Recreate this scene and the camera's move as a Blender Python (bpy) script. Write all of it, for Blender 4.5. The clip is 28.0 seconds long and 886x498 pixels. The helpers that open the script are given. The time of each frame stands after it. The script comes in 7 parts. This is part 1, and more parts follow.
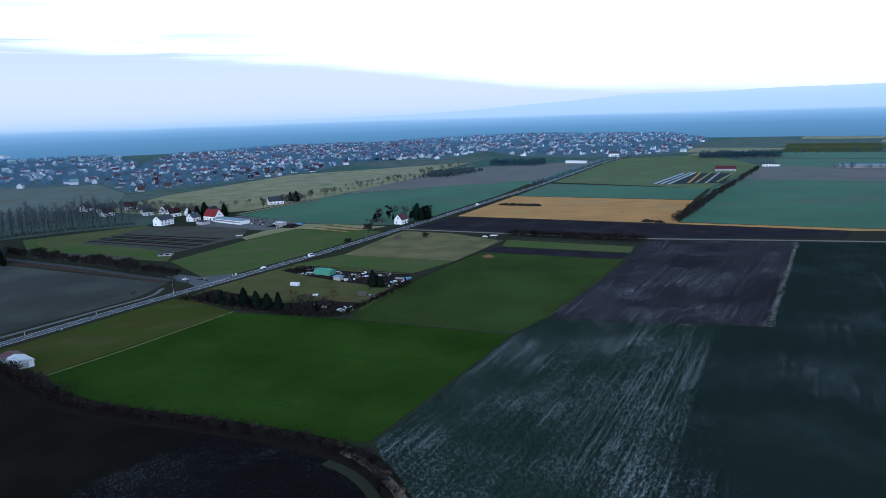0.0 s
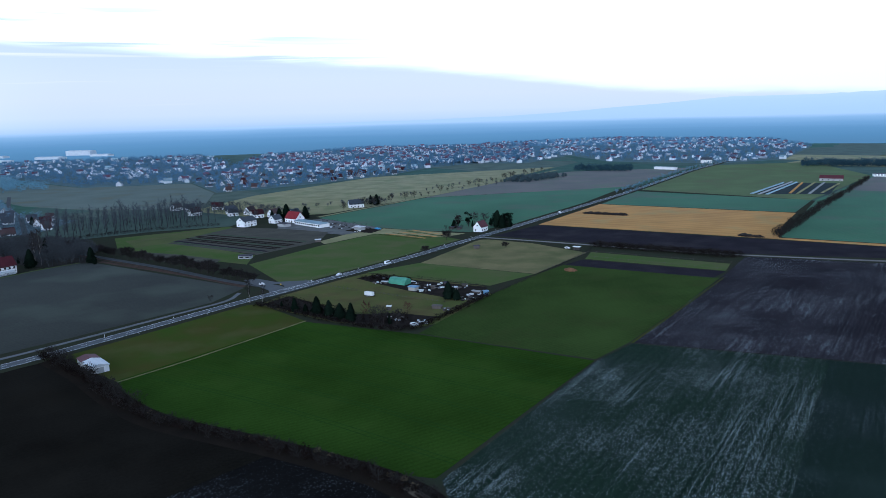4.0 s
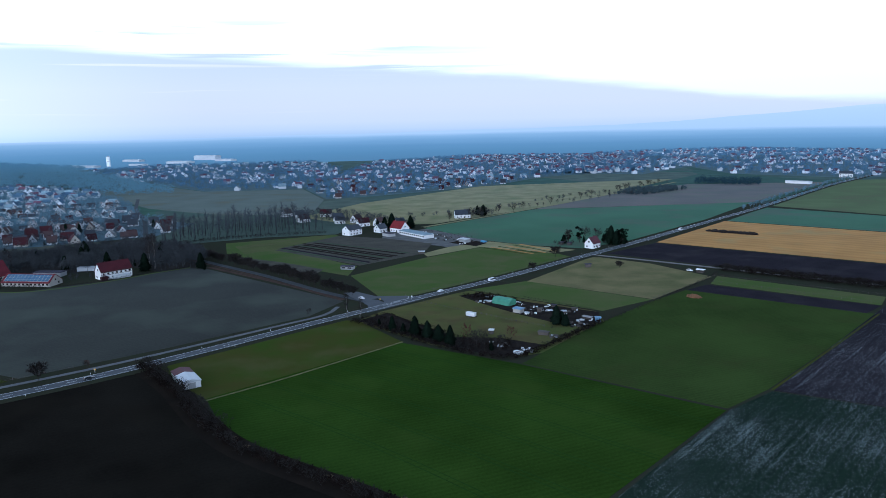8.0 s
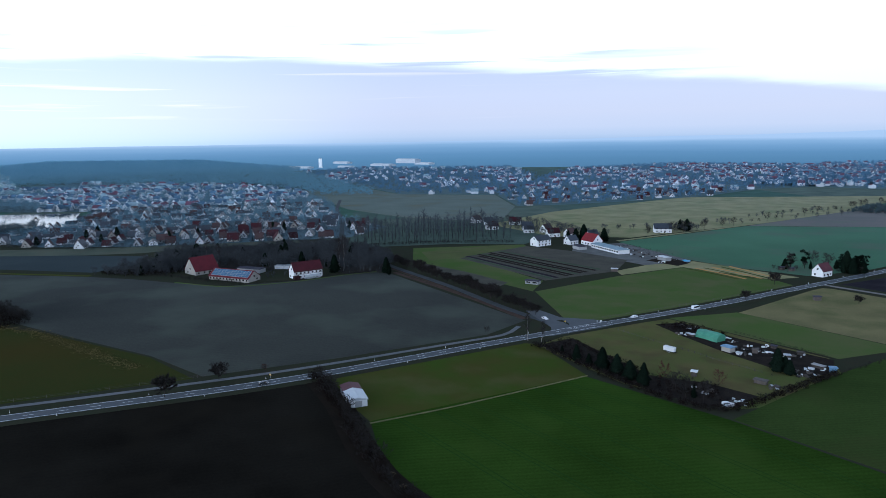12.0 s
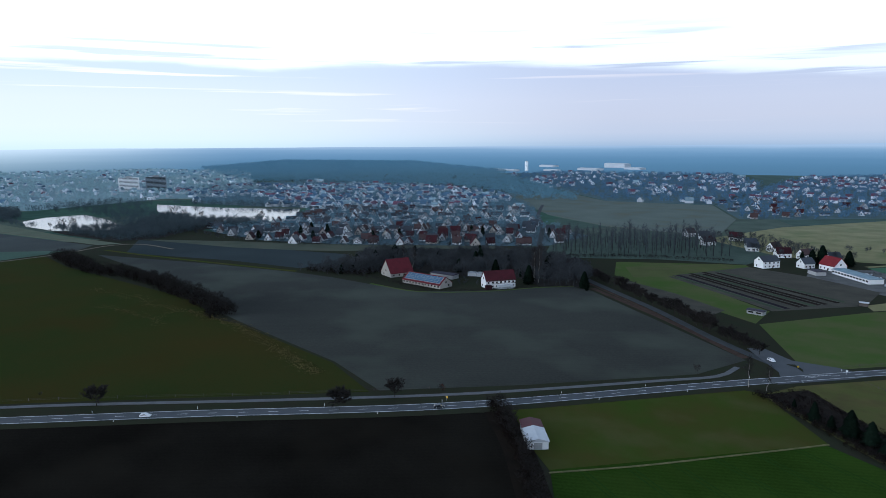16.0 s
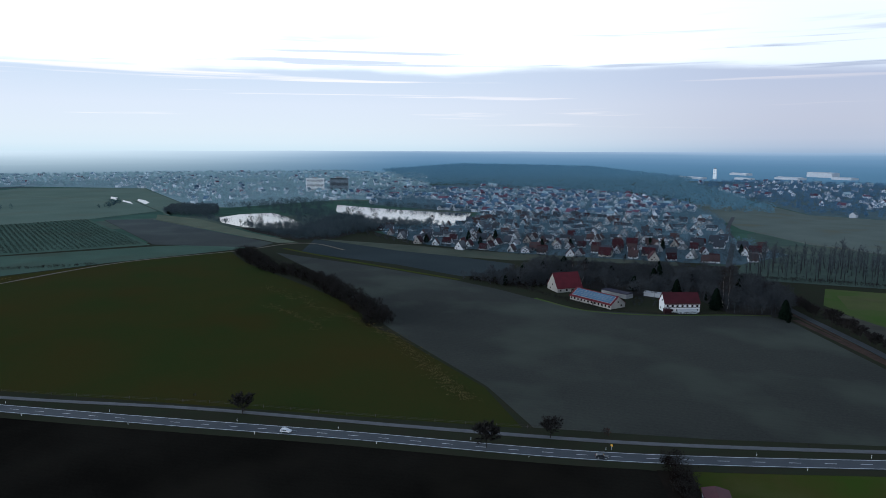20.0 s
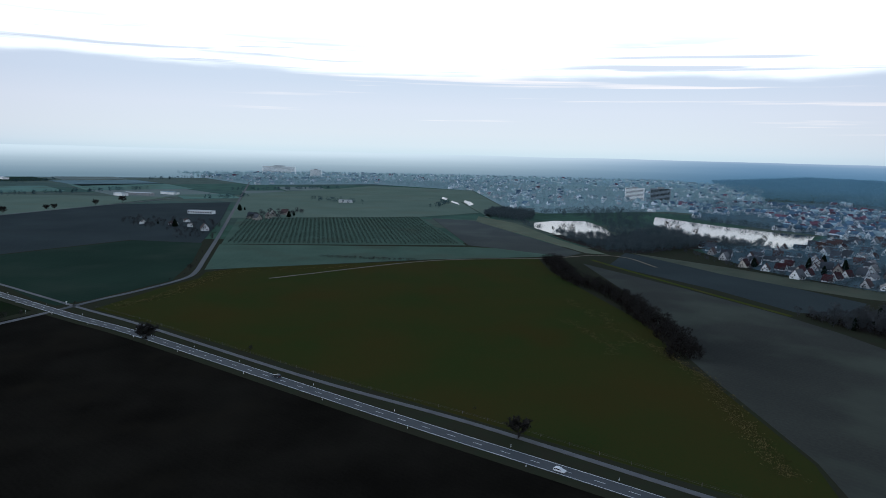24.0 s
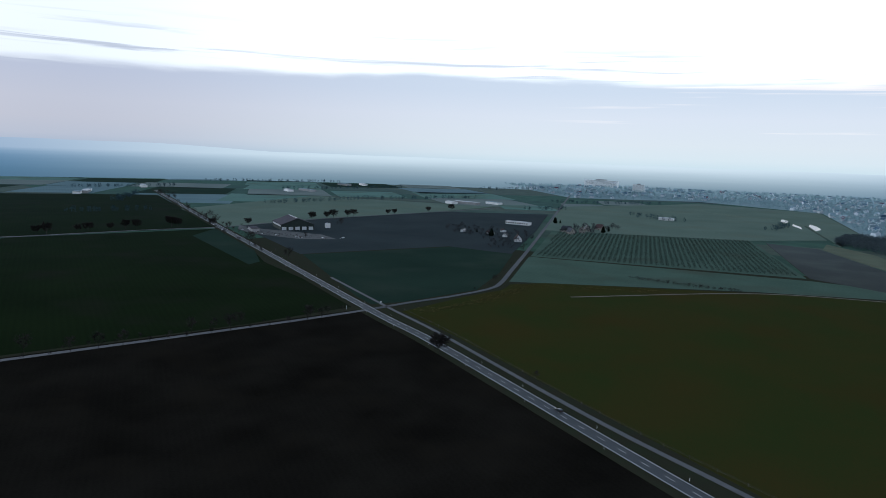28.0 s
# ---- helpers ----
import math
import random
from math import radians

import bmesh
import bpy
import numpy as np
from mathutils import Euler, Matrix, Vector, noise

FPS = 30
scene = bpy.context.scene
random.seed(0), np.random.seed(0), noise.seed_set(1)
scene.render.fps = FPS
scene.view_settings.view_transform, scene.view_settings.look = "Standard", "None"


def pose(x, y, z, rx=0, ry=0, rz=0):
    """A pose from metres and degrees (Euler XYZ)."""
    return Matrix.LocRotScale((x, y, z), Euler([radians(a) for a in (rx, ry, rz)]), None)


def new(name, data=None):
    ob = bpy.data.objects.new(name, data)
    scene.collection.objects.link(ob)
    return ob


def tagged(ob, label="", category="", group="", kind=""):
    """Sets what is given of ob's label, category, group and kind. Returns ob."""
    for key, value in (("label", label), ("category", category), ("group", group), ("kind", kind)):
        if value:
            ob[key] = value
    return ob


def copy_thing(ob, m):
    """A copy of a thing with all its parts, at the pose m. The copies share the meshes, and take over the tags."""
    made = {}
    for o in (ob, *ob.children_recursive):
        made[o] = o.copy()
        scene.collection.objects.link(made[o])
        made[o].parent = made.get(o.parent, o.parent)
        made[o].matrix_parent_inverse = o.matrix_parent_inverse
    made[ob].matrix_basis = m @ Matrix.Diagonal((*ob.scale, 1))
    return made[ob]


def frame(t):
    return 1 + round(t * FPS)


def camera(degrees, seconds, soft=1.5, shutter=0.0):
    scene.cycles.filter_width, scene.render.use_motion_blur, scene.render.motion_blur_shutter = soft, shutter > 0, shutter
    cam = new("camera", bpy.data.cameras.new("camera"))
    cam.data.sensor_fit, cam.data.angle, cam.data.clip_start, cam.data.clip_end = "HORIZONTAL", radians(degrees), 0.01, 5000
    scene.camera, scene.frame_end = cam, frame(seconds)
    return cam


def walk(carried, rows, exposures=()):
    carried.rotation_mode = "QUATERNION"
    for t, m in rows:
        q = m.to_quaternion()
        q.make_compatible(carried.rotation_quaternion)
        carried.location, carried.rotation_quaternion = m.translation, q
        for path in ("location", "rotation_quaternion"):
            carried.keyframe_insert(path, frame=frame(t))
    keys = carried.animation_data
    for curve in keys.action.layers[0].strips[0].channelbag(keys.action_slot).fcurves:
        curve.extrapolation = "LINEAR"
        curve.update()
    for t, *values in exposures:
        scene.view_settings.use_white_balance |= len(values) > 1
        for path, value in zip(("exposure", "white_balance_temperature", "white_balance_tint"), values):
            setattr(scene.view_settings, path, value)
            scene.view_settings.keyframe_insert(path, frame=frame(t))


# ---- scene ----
# ---------------------------------------------------------------- camera
cam = camera(65.34, 28.0, soft=0.55)
# seconds, x, y, z, yaw (left of +y), pitch, roll
PATH = [
    (0.0, -2.33, -13.62, 103.14, -5.276, -11.133, -1.784),
    (0.5, -1.81, -11.71, 103.36, -4.499, -11.090, -1.754),
    (1.0, -1.16, -9.48, 103.97, -3.509, -11.043, -1.681),
    (1.5, -0.98, -7.69, 104.44, -2.782, -10.998, -1.642),
    (2.0, -0.05, -5.08, 104.94, -1.806, -10.971, -1.563),
    (2.5, 0.02, -2.59, 105.14, -0.741, -10.914, -1.542),
    (3.0, 0.00, 0.00, 105.00, 0.032, -10.844, -1.457),
    (3.5, -0.07, 2.30, 105.44, 0.729, -10.837, -1.458),
    (5.5, -0.28, 14.35, 105.94, 4.415, -10.560, -1.357),
    (6.0, -0.44, 18.11, 106.03, 5.607, -10.459, -1.330),
    (6.5, -0.96, 21.30, 106.22, 6.549, -10.338, -1.288),
    (7.0, -0.86, 24.88, 106.95, 7.621, -10.299, -1.297),
    (7.5, -1.48, 28.75, 106.87, 9.127, -10.147, -1.268),
    (8.0, -2.05, 32.78, 106.70, 10.424, -9.981, -1.188),
    (8.5, -2.97, 36.74, 107.02, 12.088, -9.898, -1.148),
    (9.0, -3.49, 40.77, 107.00, 14.239, -9.752, -1.107),
    (9.5, -4.11, 45.24, 107.03, 16.169, -9.665, -1.038),
    (10.0, -5.33, 49.71, 106.88, 18.160, -9.544, -0.944),
    (10.5, -6.59, 54.21, 106.84, 20.424, -9.464, -0.879),
    (11.0, -7.72, 58.33, 106.86, 22.313, -9.402, -0.861),
    (11.5, -9.05, 62.40, 106.63, 24.233, -9.316, -0.800),
    (12.0, -9.77, 66.41, 106.84, 26.369, -9.279, -0.794),
    (12.5, -11.14, 70.94, 107.04, 29.294, -9.197, -0.730),
    (14.5, -18.03, 86.83, 107.28, 38.710, -8.977, -0.394),
    (15.0, -20.14, 90.54, 107.09, 41.093, -8.909, -0.413),
    (15.5, -22.00, 94.26, 107.83, 41.996, -8.965, -0.362),
    (16.0, -24.75, 97.24, 107.56, 43.281, -8.894, -0.278),
    (16.5, -27.31, 100.99, 107.63, 44.851, -8.878, -0.252),
    (17.0, -30.15, 104.52, 107.67, 45.993, -8.857, -0.202),
    (17.5, -32.77, 107.65, 107.63, 47.263, -8.819, -0.150),
    (18.0, -35.81, 111.02, 107.57, 49.170, -8.758, -0.111),
    (18.5, -38.44, 114.19, 107.73, 51.407, -8.701, -0.083),
    (19.0, -41.81, 117.07, 107.69, 53.890, -8.618, 0.052),
    (19.5, -44.89, 120.31, 107.36, 55.993, -8.546, 0.152),
    (20.0, -47.86, 123.07, 107.45, 57.694, -8.518, 0.159),
    (20.5, -50.72, 125.40, 107.77, 60.331, -8.504, 0.270),
    (21.0, -54.49, 127.83, 107.28, 63.469, -8.419, 0.472),
    (21.5, -58.45, 130.67, 106.91, 66.599, -8.355, 0.575),
    (23.5, -69.29, 137.35, 108.80, 79.897, -8.312, 1.183),
    (24.0, -73.52, 140.54, 107.51, 83.763, -8.212, 1.288),
    (24.5, -77.93, 142.34, 107.43, 88.003, -8.178, 1.539),
    (25.0, -81.01, 143.95, 107.93, 91.709, -8.162, 1.573),
    (25.5, -85.82, 144.48, 107.67, 95.233, -8.110, 1.653),
    (26.0, -89.94, 145.70, 107.89, 98.655, -8.051, 1.725),
    (26.5, -94.03, 146.31, 107.77, 101.902, -7.989, 1.809),
    (27.0, -98.47, 146.90, 107.62, 104.924, -7.920, 1.860),
    (27.5, -104.22, 146.66, 107.11, 107.724, -7.858, 1.893),
    (28.0, -108.64, 146.97, 107.07, 110.071, -7.808, 1.899),
]
walk(cam, [(t, pose(x, y, z, 90 + p, 0, yaw) @ pose(0, 0, 0, 0, 0, r)) for t, x, y, z, yaw, p, r in PATH],
     exposures=[(0.0, 0.35, 5050, 8), (9.0, 0.28, 5100, 8), (12.0, 0.2, 5250, 8), (16.0, 0.06, 5450, 7), (20.0, -0.12, 5600, 7), (28.0, -0.2, 5700, 7)])

# ---------------------------------------------------------------- world and sun
SUN_YAW = 165.0     # degrees left of +y; off the western glow, to light camera-facing walls
SUN_UP = 8.0
GLOW_YAW = 84.0    # the brightest part of the bank


# where the grey cloud bank ends: degrees left of +y, degrees above the horizon
BANK = [(-180, 5.0), (-70, 1.2), (-32, 1.0), (-15, 1.75), (-8, 2.6), (-2, 3.3), (5, 4.05), (11, 4.45), (25, 5.5), (36, 6.15), (50, 6.15),
        (58, 5.8), (66, 6.2), (82, 5.9), (92, 5.85), (100, 6.2), (112, 6.4), (124, 5.9), (140, 5.7), (180, 5.0)]


def build_world():
    w = bpy.data.worlds.new("dusk_sky")
    scene.world = w
    w.use_nodes = True
    n, l = w.node_tree.nodes, w.node_tree.links
    n.clear()

    def link(v, socket):
        if isinstance(v, (int, float)):
            socket.default_value = v
        elif isinstance(v, tuple):
            socket.default_value = (*v, 1)
        else:
            l.new(v, socket)

    def calc(op, a, b=0.0, c=0.0):
        k = n.new("ShaderNodeMath")
        k.operation = op
        for q, v in zip(k.inputs, (a, b, c)):
            link(v, q)
        return k.outputs[0]

    def span(v, a, b, lo=0.0, hi=1.0, soft=True):
        k = n.new("ShaderNodeMapRange")
        k.interpolation_type = "SMOOTHSTEP" if soft else "LINEAR"
        l.new(v, k.inputs["Value"])
        for nm, q in (("From Min", a), ("From Max", b), ("To Min", lo), ("To Max", hi)):
            k.inputs[nm].default_value = q
        return k.outputs[0]

    def blend(f, a, b, how="MIX"):
        k = n.new("ShaderNodeMix")
        k.data_type, k.blend_type = "RGBA", how
        link(f, k.inputs["Factor"])
        link(a, k.inputs[6])
        link(b, k.inputs[7])
        return k.outputs[2]

    def ramp(v, stops, how="LINEAR"):
        k = n.new("ShaderNodeValToRGB")
        k.color_ramp.interpolation = how
        e = k.color_ramp.elements
        e[0].position, e[0].color = stops[0][0], (*stops[0][1], 1)
        e[1].position, e[1].color = stops[-1][0], (*stops[-1][1], 1)
        for p, c in stops[1:-1]:
            e.new(p).color = (*c, 1)
        l.new(v, k.inputs[0])
        return k.outputs[0]

    co = n.new("ShaderNodeTexCoord").outputs["Generated"]
    sep = n.new("ShaderNodeSeparateXYZ")
    l.new(co, sep.inputs[0])
    up = calc("MULTIPLY", calc("ARCSINE", sep.outputs["Z"]), 57.2958)
    left = calc("MULTIPLY", calc("ARCTAN2", calc("MULTIPLY", sep.outputs["X"], -1.0), sep.outputs["Y"]), 57.2958)

    def streak_noise(scale, flat, detail=4.0, tilt=(0.0, 0.0), warp=0.0):
        mp = n.new("ShaderNodeMapping")
        mp.inputs["Scale"].default_value = (1.0, 1.0, flat)
        mp.inputs["Rotation"].default_value = (radians(tilt[0]), radians(tilt[1]), 0)
        l.new(co, mp.inputs[0])
        k = n.new("ShaderNodeTexNoise")
        k.inputs["Scale"].default_value = scale
        k.inputs["Detail"].default_value = detail
        k.inputs["Distortion"].default_value = warp
        l.new(mp.outputs[0], k.inputs["Vector"])
        return k.outputs["Fac"]

    # the bank of cloud: paler and rosy low down, lavender at its rim
    edge = ramp(span(left, -180, 180, soft=False), [((a + 180) / 360, (d / 10,) * 3) for a, d in BANK])
    edge = calc("MULTIPLY", edge, 10.0)
    fray = calc("MULTIPLY", calc("SUBTRACT", streak_noise(9.0, 7.0, 5.0), 0.5), 0.9)
    over = calc("ADD", calc("SUBTRACT", up, edge), fray)
    bank = ramp(span(up, -1.0, 9.0, soft=False), [(0.0, (0.32, 0.42, 0.54)), (0.05, (0.40, 0.49, 0.60)), (0.10, (0.53, 0.575, 0.655)), (0.16, (0.615, 0.62, 0.68)), (0.28, (0.66, 0.64, 0.69)),
                                                   (0.42, (0.665, 0.65, 0.71)), (0.62, (0.615, 0.625, 0.72)), (1.0, (0.58, 0.605, 0.71))])
    haze = ramp(span(up, -1.0, 9.0, soft=False), [(0.0, (0.50, 0.58, 0.63)), (0.06, (0.56, 0.635, 0.68)), (0.12, (0.62, 0.665, 0.70)), (0.22, (0.645, 0.665, 0.70)), (0.42, (0.63, 0.645, 0.71)), (0.62, (0.56, 0.60, 0.69)), (1.0, (0.53, 0.58, 0.69))])
    dot = n.new("ShaderNodeVectorMath")
    dot.operation = "DOT_PRODUCT"
    dot.inputs[1].default_value = (-math.sin(radians(GLOW_YAW)), math.cos(radians(GLOW_YAW)), 0)
    l.new(co, dot.inputs[0])
    west = span(dot.outputs["Value"], 0.55, 1.0)
    bank = blend(west, bank, haze)
    # bright rosy streaks inside the bank, grey ones above it
    shine = span(streak_noise(2.3, 42.0, 5.0, (0.6, -0.9), 0.3), 0.58, 0.70)
    shine = calc("MULTIPLY", shine, calc("MULTIPLY", span(up, 1.0, 2.2), calc("MULTIPLY", span(left, 8, 40), span(left, 104, 92))))
    bank = blend(calc("MULTIPLY", shine, 0.65), bank, (0.98, 0.86, 0.82))
    veil = span(streak_noise(3.4, 30.0, 5.0, (-0.5, 0.7), 0.5), 0.53, 0.66)
    veil = calc("MULTIPLY", veil, calc("MULTIPLY", span(over, 4.6, 0.6), span(left, 0, 16)))
    bright = ramp(span(up, 0, 90, soft=False), [(0.0, (0.92, 0.90, 0.91)), (0.03, (0.98, 0.97, 0.97)), (0.07, (1.12, 1.12, 1.12)), (0.15, (1.2, 1.2, 1.2)), (0.21, (0.45, 0.53, 0.64)), (1.0, (0.12, 0.155, 0.22))])
    bright = blend(veil, bright, (0.62, 0.64, 0.72))
    low = span(up, -0.5, 1.2)
    clear = calc("MULTIPLY", span(over, -0.45, 0.42), low)
    col = blend(clear, bank, bright)
    # the glow of the sun behind the bank in the west
    col = blend(west, col, (1.46, 1.43, 1.33), "MULTIPLY")
    sky = n.new("ShaderNodeTexSky")
    sky.sky_type = "NISHITA"
    sky.sun_disc = False
    sky.sun_elevation = radians(SUN_UP)
    sky.sun_rotation = radians(-SUN_YAW)
    sky.dust_density = 3.0
    col = blend(0.97, blend(1.0, sky.outputs[0], (0.08, 0.08, 0.08), "MULTIPLY"), col)
    bg = n.new("ShaderNodeBackground")
    l.new(col, bg.inputs["Color"])
    out = n.new("ShaderNodeOutputWorld")
    l.new(bg.outputs[0], out.inputs[0])


build_world()
sun = new("sun", bpy.data.lights.new("sun", "SUN"))
sun.data.energy = 1.6
sun.data.angle = radians(30)
sun.data.color = (1.0, 0.98, 0.95)
sun.matrix_world = pose(0, 0, 300, 90 - SUN_UP, 0, SUN_YAW + 180)

# ---------------------------------------------------------------- materials
MATS = {}


def mat(name, a, b=None, rough=0.85, spec=0.25, scale=0.3, fine=3.0, rows=None, speck=None, island=False, rand=0.0, patch=None,
        metal=0.0, bump=0.0, detail=6.0):
    """Two colours mixed by coarse and fine noise in metres. rows: (yaw, spacing, depth) of furrows or drill rows.
    speck: (colour, cover, size) pale crumbs in patches. patch: (colour, metres, cover) of larger worn or thin spots. rand: how far pieces differ in brightness."""
    if name in MATS:
        return MATS[name]
    b = b or tuple(v * 0.7 for v in a)
    m = bpy.data.materials.new(name)
    MATS[name] = m
    m.use_nodes = True
    n, l = m.node_tree.nodes, m.node_tree.links
    p = n["Principled BSDF"]
    p.inputs["Roughness"].default_value = rough
    p.inputs["Specular IOR Level"].default_value = spec
    p.inputs["Metallic"].default_value = metal
    geo = n.new("ShaderNodeNewGeometry")
    co = geo.outputs["Position"]

    def noise_tex(s, d=4.0, vec=None):
        t = n.new("ShaderNodeTexNoise")
        t.inputs["Scale"].default_value = s
        t.inputs["Detail"].default_value = d
        l.new(vec or co, t.inputs["Vector"])
        return t.outputs["Fac"]

    def math_node(op, x, y, clamp=False):
        k = n.new("ShaderNodeMath")
        k.operation, k.use_clamp = op, clamp
        for i, v in enumerate((x, y)):
            if isinstance(v, (int, float)):
                k.inputs[i].default_value = v
            else:
                l.new(v, k.inputs[i])
        return k.outputs[0]

    def blend(f, c1, c2):
        k = n.new("ShaderNodeMix")
        k.data_type = "RGBA"
        l.new(f, k.inputs["Factor"])
        for i, v in ((6, c1), (7, c2)):
            if isinstance(v, tuple):
                k.inputs[i].default_value = (*v, 1)
            else:
                l.new(v, k.inputs[i])
        return k.outputs[2]

    coarse, grain = noise_tex(scale, detail), noise_tex(fine, 3.0)
    f = math_node("ADD", math_node("MULTIPLY", math_node("SUBTRACT", coarse, 0.5), 2.2), math_node("MULTIPLY", math_node("SUBTRACT", grain, 0.5), 1.0))
    f = math_node("ADD", f, 0.5, True)
    height = grain
    if rows:
        yaw, gap, deep = rows
        mp = n.new("ShaderNodeMapping")
        mp.inputs["Rotation"].default_value = (0, 0, radians(-yaw))
        l.new(co, mp.inputs[0])
        wv = n.new("ShaderNodeTexWave")
        wv.inputs["Scale"].default_value = 2 * math.pi / gap / 20 * 1.0
        wv.inputs["Distortion"].default_value = 1.2
        wv.inputs["Detail"].default_value = 2.0
        wv.inputs["Detail Scale"].default_value = 0.6
        l.new(mp.outputs[0], wv.inputs["Vector"])
        # long uneven streaks along the rows
        st = n.new("ShaderNodeMapping")
        st.inputs["Scale"].default_value = (0.35, 0.02, 1)
        l.new(mp.outputs[0], st.inputs[0])
        streak = noise_tex(1.0, 4.0, st.outputs[0])
        f = math_node("ADD", f, math_node("MULTIPLY", math_node("SUBTRACT", wv.outputs["Fac"], 0.5), deep))
        f = math_node("ADD", f, math_node("MULTIPLY", math_node("SUBTRACT", streak, 0.5), 1.6 * deep), True)
    col = blend(f, a, b)
    if patch:
        pc, size, cover = patch
        pn = noise_tex(1.0 / size, 7.0)
        pk = math_node("MULTIPLY", math_node("SUBTRACT", pn, 0.66 - 0.3 * cover), 5.0, True)
        col = blend(math_node("MULTIPLY", pk, math_node("ADD", math_node("MULTIPLY", grain, 0.7), 0.25), True), col, pc)
    if speck:
        sc, cover, size = speck
        vec = co
        if rows:
            sm = n.new("ShaderNodeMapping")
            sm.inputs["Scale"].default_value = (1.0, 0.45, 1.0)
            l.new(mp.outputs[0], sm.inputs[0])
            vec = sm.outputs[0]
        s1 = noise_tex(1.0 / size, 2.0, vec)
        s2 = noise_tex(0.02, 3.0)
        k = math_node("MULTIPLY", math_node("SUBTRACT", s2, 0.62 - 0.3 * cover), 3.0, True)
        if rows:
            fm = n.new("ShaderNodeMapping")
            fm.inputs["Scale"].default_value = (1.1, 0.014, 1)
            l.new(mp.outputs[0], fm.inputs[0])
            k = math_node("MULTIPLY", k, math_node("MULTIPLY", math_node("SUBTRACT", noise_tex(1.0, 3.0, fm.outputs[0]), 0.22), 2.0, True))
            k = math_node("MULTIPLY", k, math_node("ADD", math_node("MULTIPLY", streak, 0.9), 0.30, True))
        s1 = math_node("SUBTRACT", s1, math_node("SUBTRACT", 0.70, math_node("MULTIPLY", k, 0.24)))
        col = blend(math_node("MULTIPLY", k, 0.08), col, tuple(c * 0.4 for c in sc))
        col = blend(math_node("MULTIPLY", s1, 18.0, True), col, sc)
    if rand:
        src = geo.outputs["Random Per Island"] if island else n.new("ShaderNodeObjectInfo").outputs["Random"]
        hs = n.new("ShaderNodeHueSaturation")
        l.new(col, hs.inputs["Color"])
        l.new(math_node("ADD", math_node("MULTIPLY", src, 2 * rand), 1 - rand), hs.inputs["Value"])
        col = hs.outputs[0]
    l.new(col, p.inputs["Base Color"])
    if bump:
        bp = n.new("ShaderNodeBump")
        bp.inputs["Strength"].default_value = 0.6
        bp.inputs["Distance"].default_value = bump
        l.new(f if rows else height, bp.inputs["Height"])
        l.new(bp.outputs[0], p.inputs["Normal"])
    return m


def ground_far_mat():
    """Patchwork of distant farmland: irregular parcels, each of its own green, grey or straw."""
    m = bpy.data.materials.new("farmland")
    m.use_nodes = True
    n, l = m.node_tree.nodes, m.node_tree.links
    p = n["Principled BSDF"]
    p.inputs["Roughness"].default_value = 0.9
    p.inputs["Specular IOR Level"].default_value = 0.0
    geo = n.new("ShaderNodeNewGeometry")
    mp = n.new("ShaderNodeMapping")
    mp.inputs["Rotation"].default_value = (0, 0, radians(40))
    mp.inputs["Scale"].default_value = (1, 0.6, 1)
    l.new(geo.outputs["Position"], mp.inputs[0])
    vo = n.new("ShaderNodeTexVoronoi")
    vo.distance = "CHEBYCHEV"
    vo.inputs["Scale"].default_value = 0.004
    l.new(mp.outputs[0], vo.inputs["Vector"])
    sp = n.new("ShaderNodeSeparateColor")
    l.new(vo.outputs["Color"], sp.inputs[0])
    rp = n.new("ShaderNodeValToRGB")
    rp.color_ramp.interpolation = "CONSTANT"
    cs = [(0.0, (0.085, 0.145, 0.105)), (0.25, (0.110, 0.155, 0.120)), (0.45, (0.090, 0.160, 0.110)), (0.65, (0.135, 0.165, 0.125)), (0.82, (0.090, 0.120, 0.105))]
    e = rp.color_ramp.elements
    e[0].color = (*cs[0][1], 1)
    e[1].position, e[1].color = cs[-1][0], (*cs[-1][1], 1)
    for q, c in cs[1:-1]:
        e.new(q).color = (*c, 1)
    l.new(sp.outputs[0], rp.inputs[0])
    no = n.new("ShaderNodeTexNoise")
    no.inputs["Scale"].default_value = 0.03
    no.inputs["Detail"].default_value = 8
    l.new(geo.outputs["Position"], no.inputs["Vector"])
    mx = n.new("ShaderNodeMix")
    mx.data_type, mx.blend_type = "RGBA", "MULTIPLY"
    mx.inputs["Factor"].default_value = 0.6
    l.new(rp.outputs[0], mx.inputs[6])
    l.new(no.outputs["Fac"], mx.inputs[7])
    l.new(mx.outputs[2], p.inputs["Base Color"])
    return m


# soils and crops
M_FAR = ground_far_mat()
M_CROP = mat("winter_wheat", (0.0381, 0.0746, 0.0114), (0.0186, 0.0384, 0.0059), spec=0.0, scale=0.02, fine=1.2, rows=(-58, 2.2, 0.20), patch=((0.046, 0.074, 0.014), 45.0, 0.4))
M_CROP2 = mat("young_rape", (0.0522, 0.0807, 0.0210), (0.0302, 0.0478, 0.0128), spec=0.0, scale=0.02, fine=1.0, rows=(-58, 2.0, 0.18), patch=((0.050, 0.056, 0.020), 40.0, 0.45))
M_GRASS = mat("pasture", (0.046, 0.074, 0.013), (0.066, 0.062, 0.018), spec=0.0, scale=0.05, fine=1.5, patch=((0.085, 0.082, 0.032), 22.0, 0.6))
M_ALLOT = mat("trodden_grass", (0.085, 0.105, 0.032), (0.125, 0.108, 0.046), spec=0.0, scale=0.05, fine=1.5, patch=((0.085, 0.062, 0.036), 14.0, 0.6))
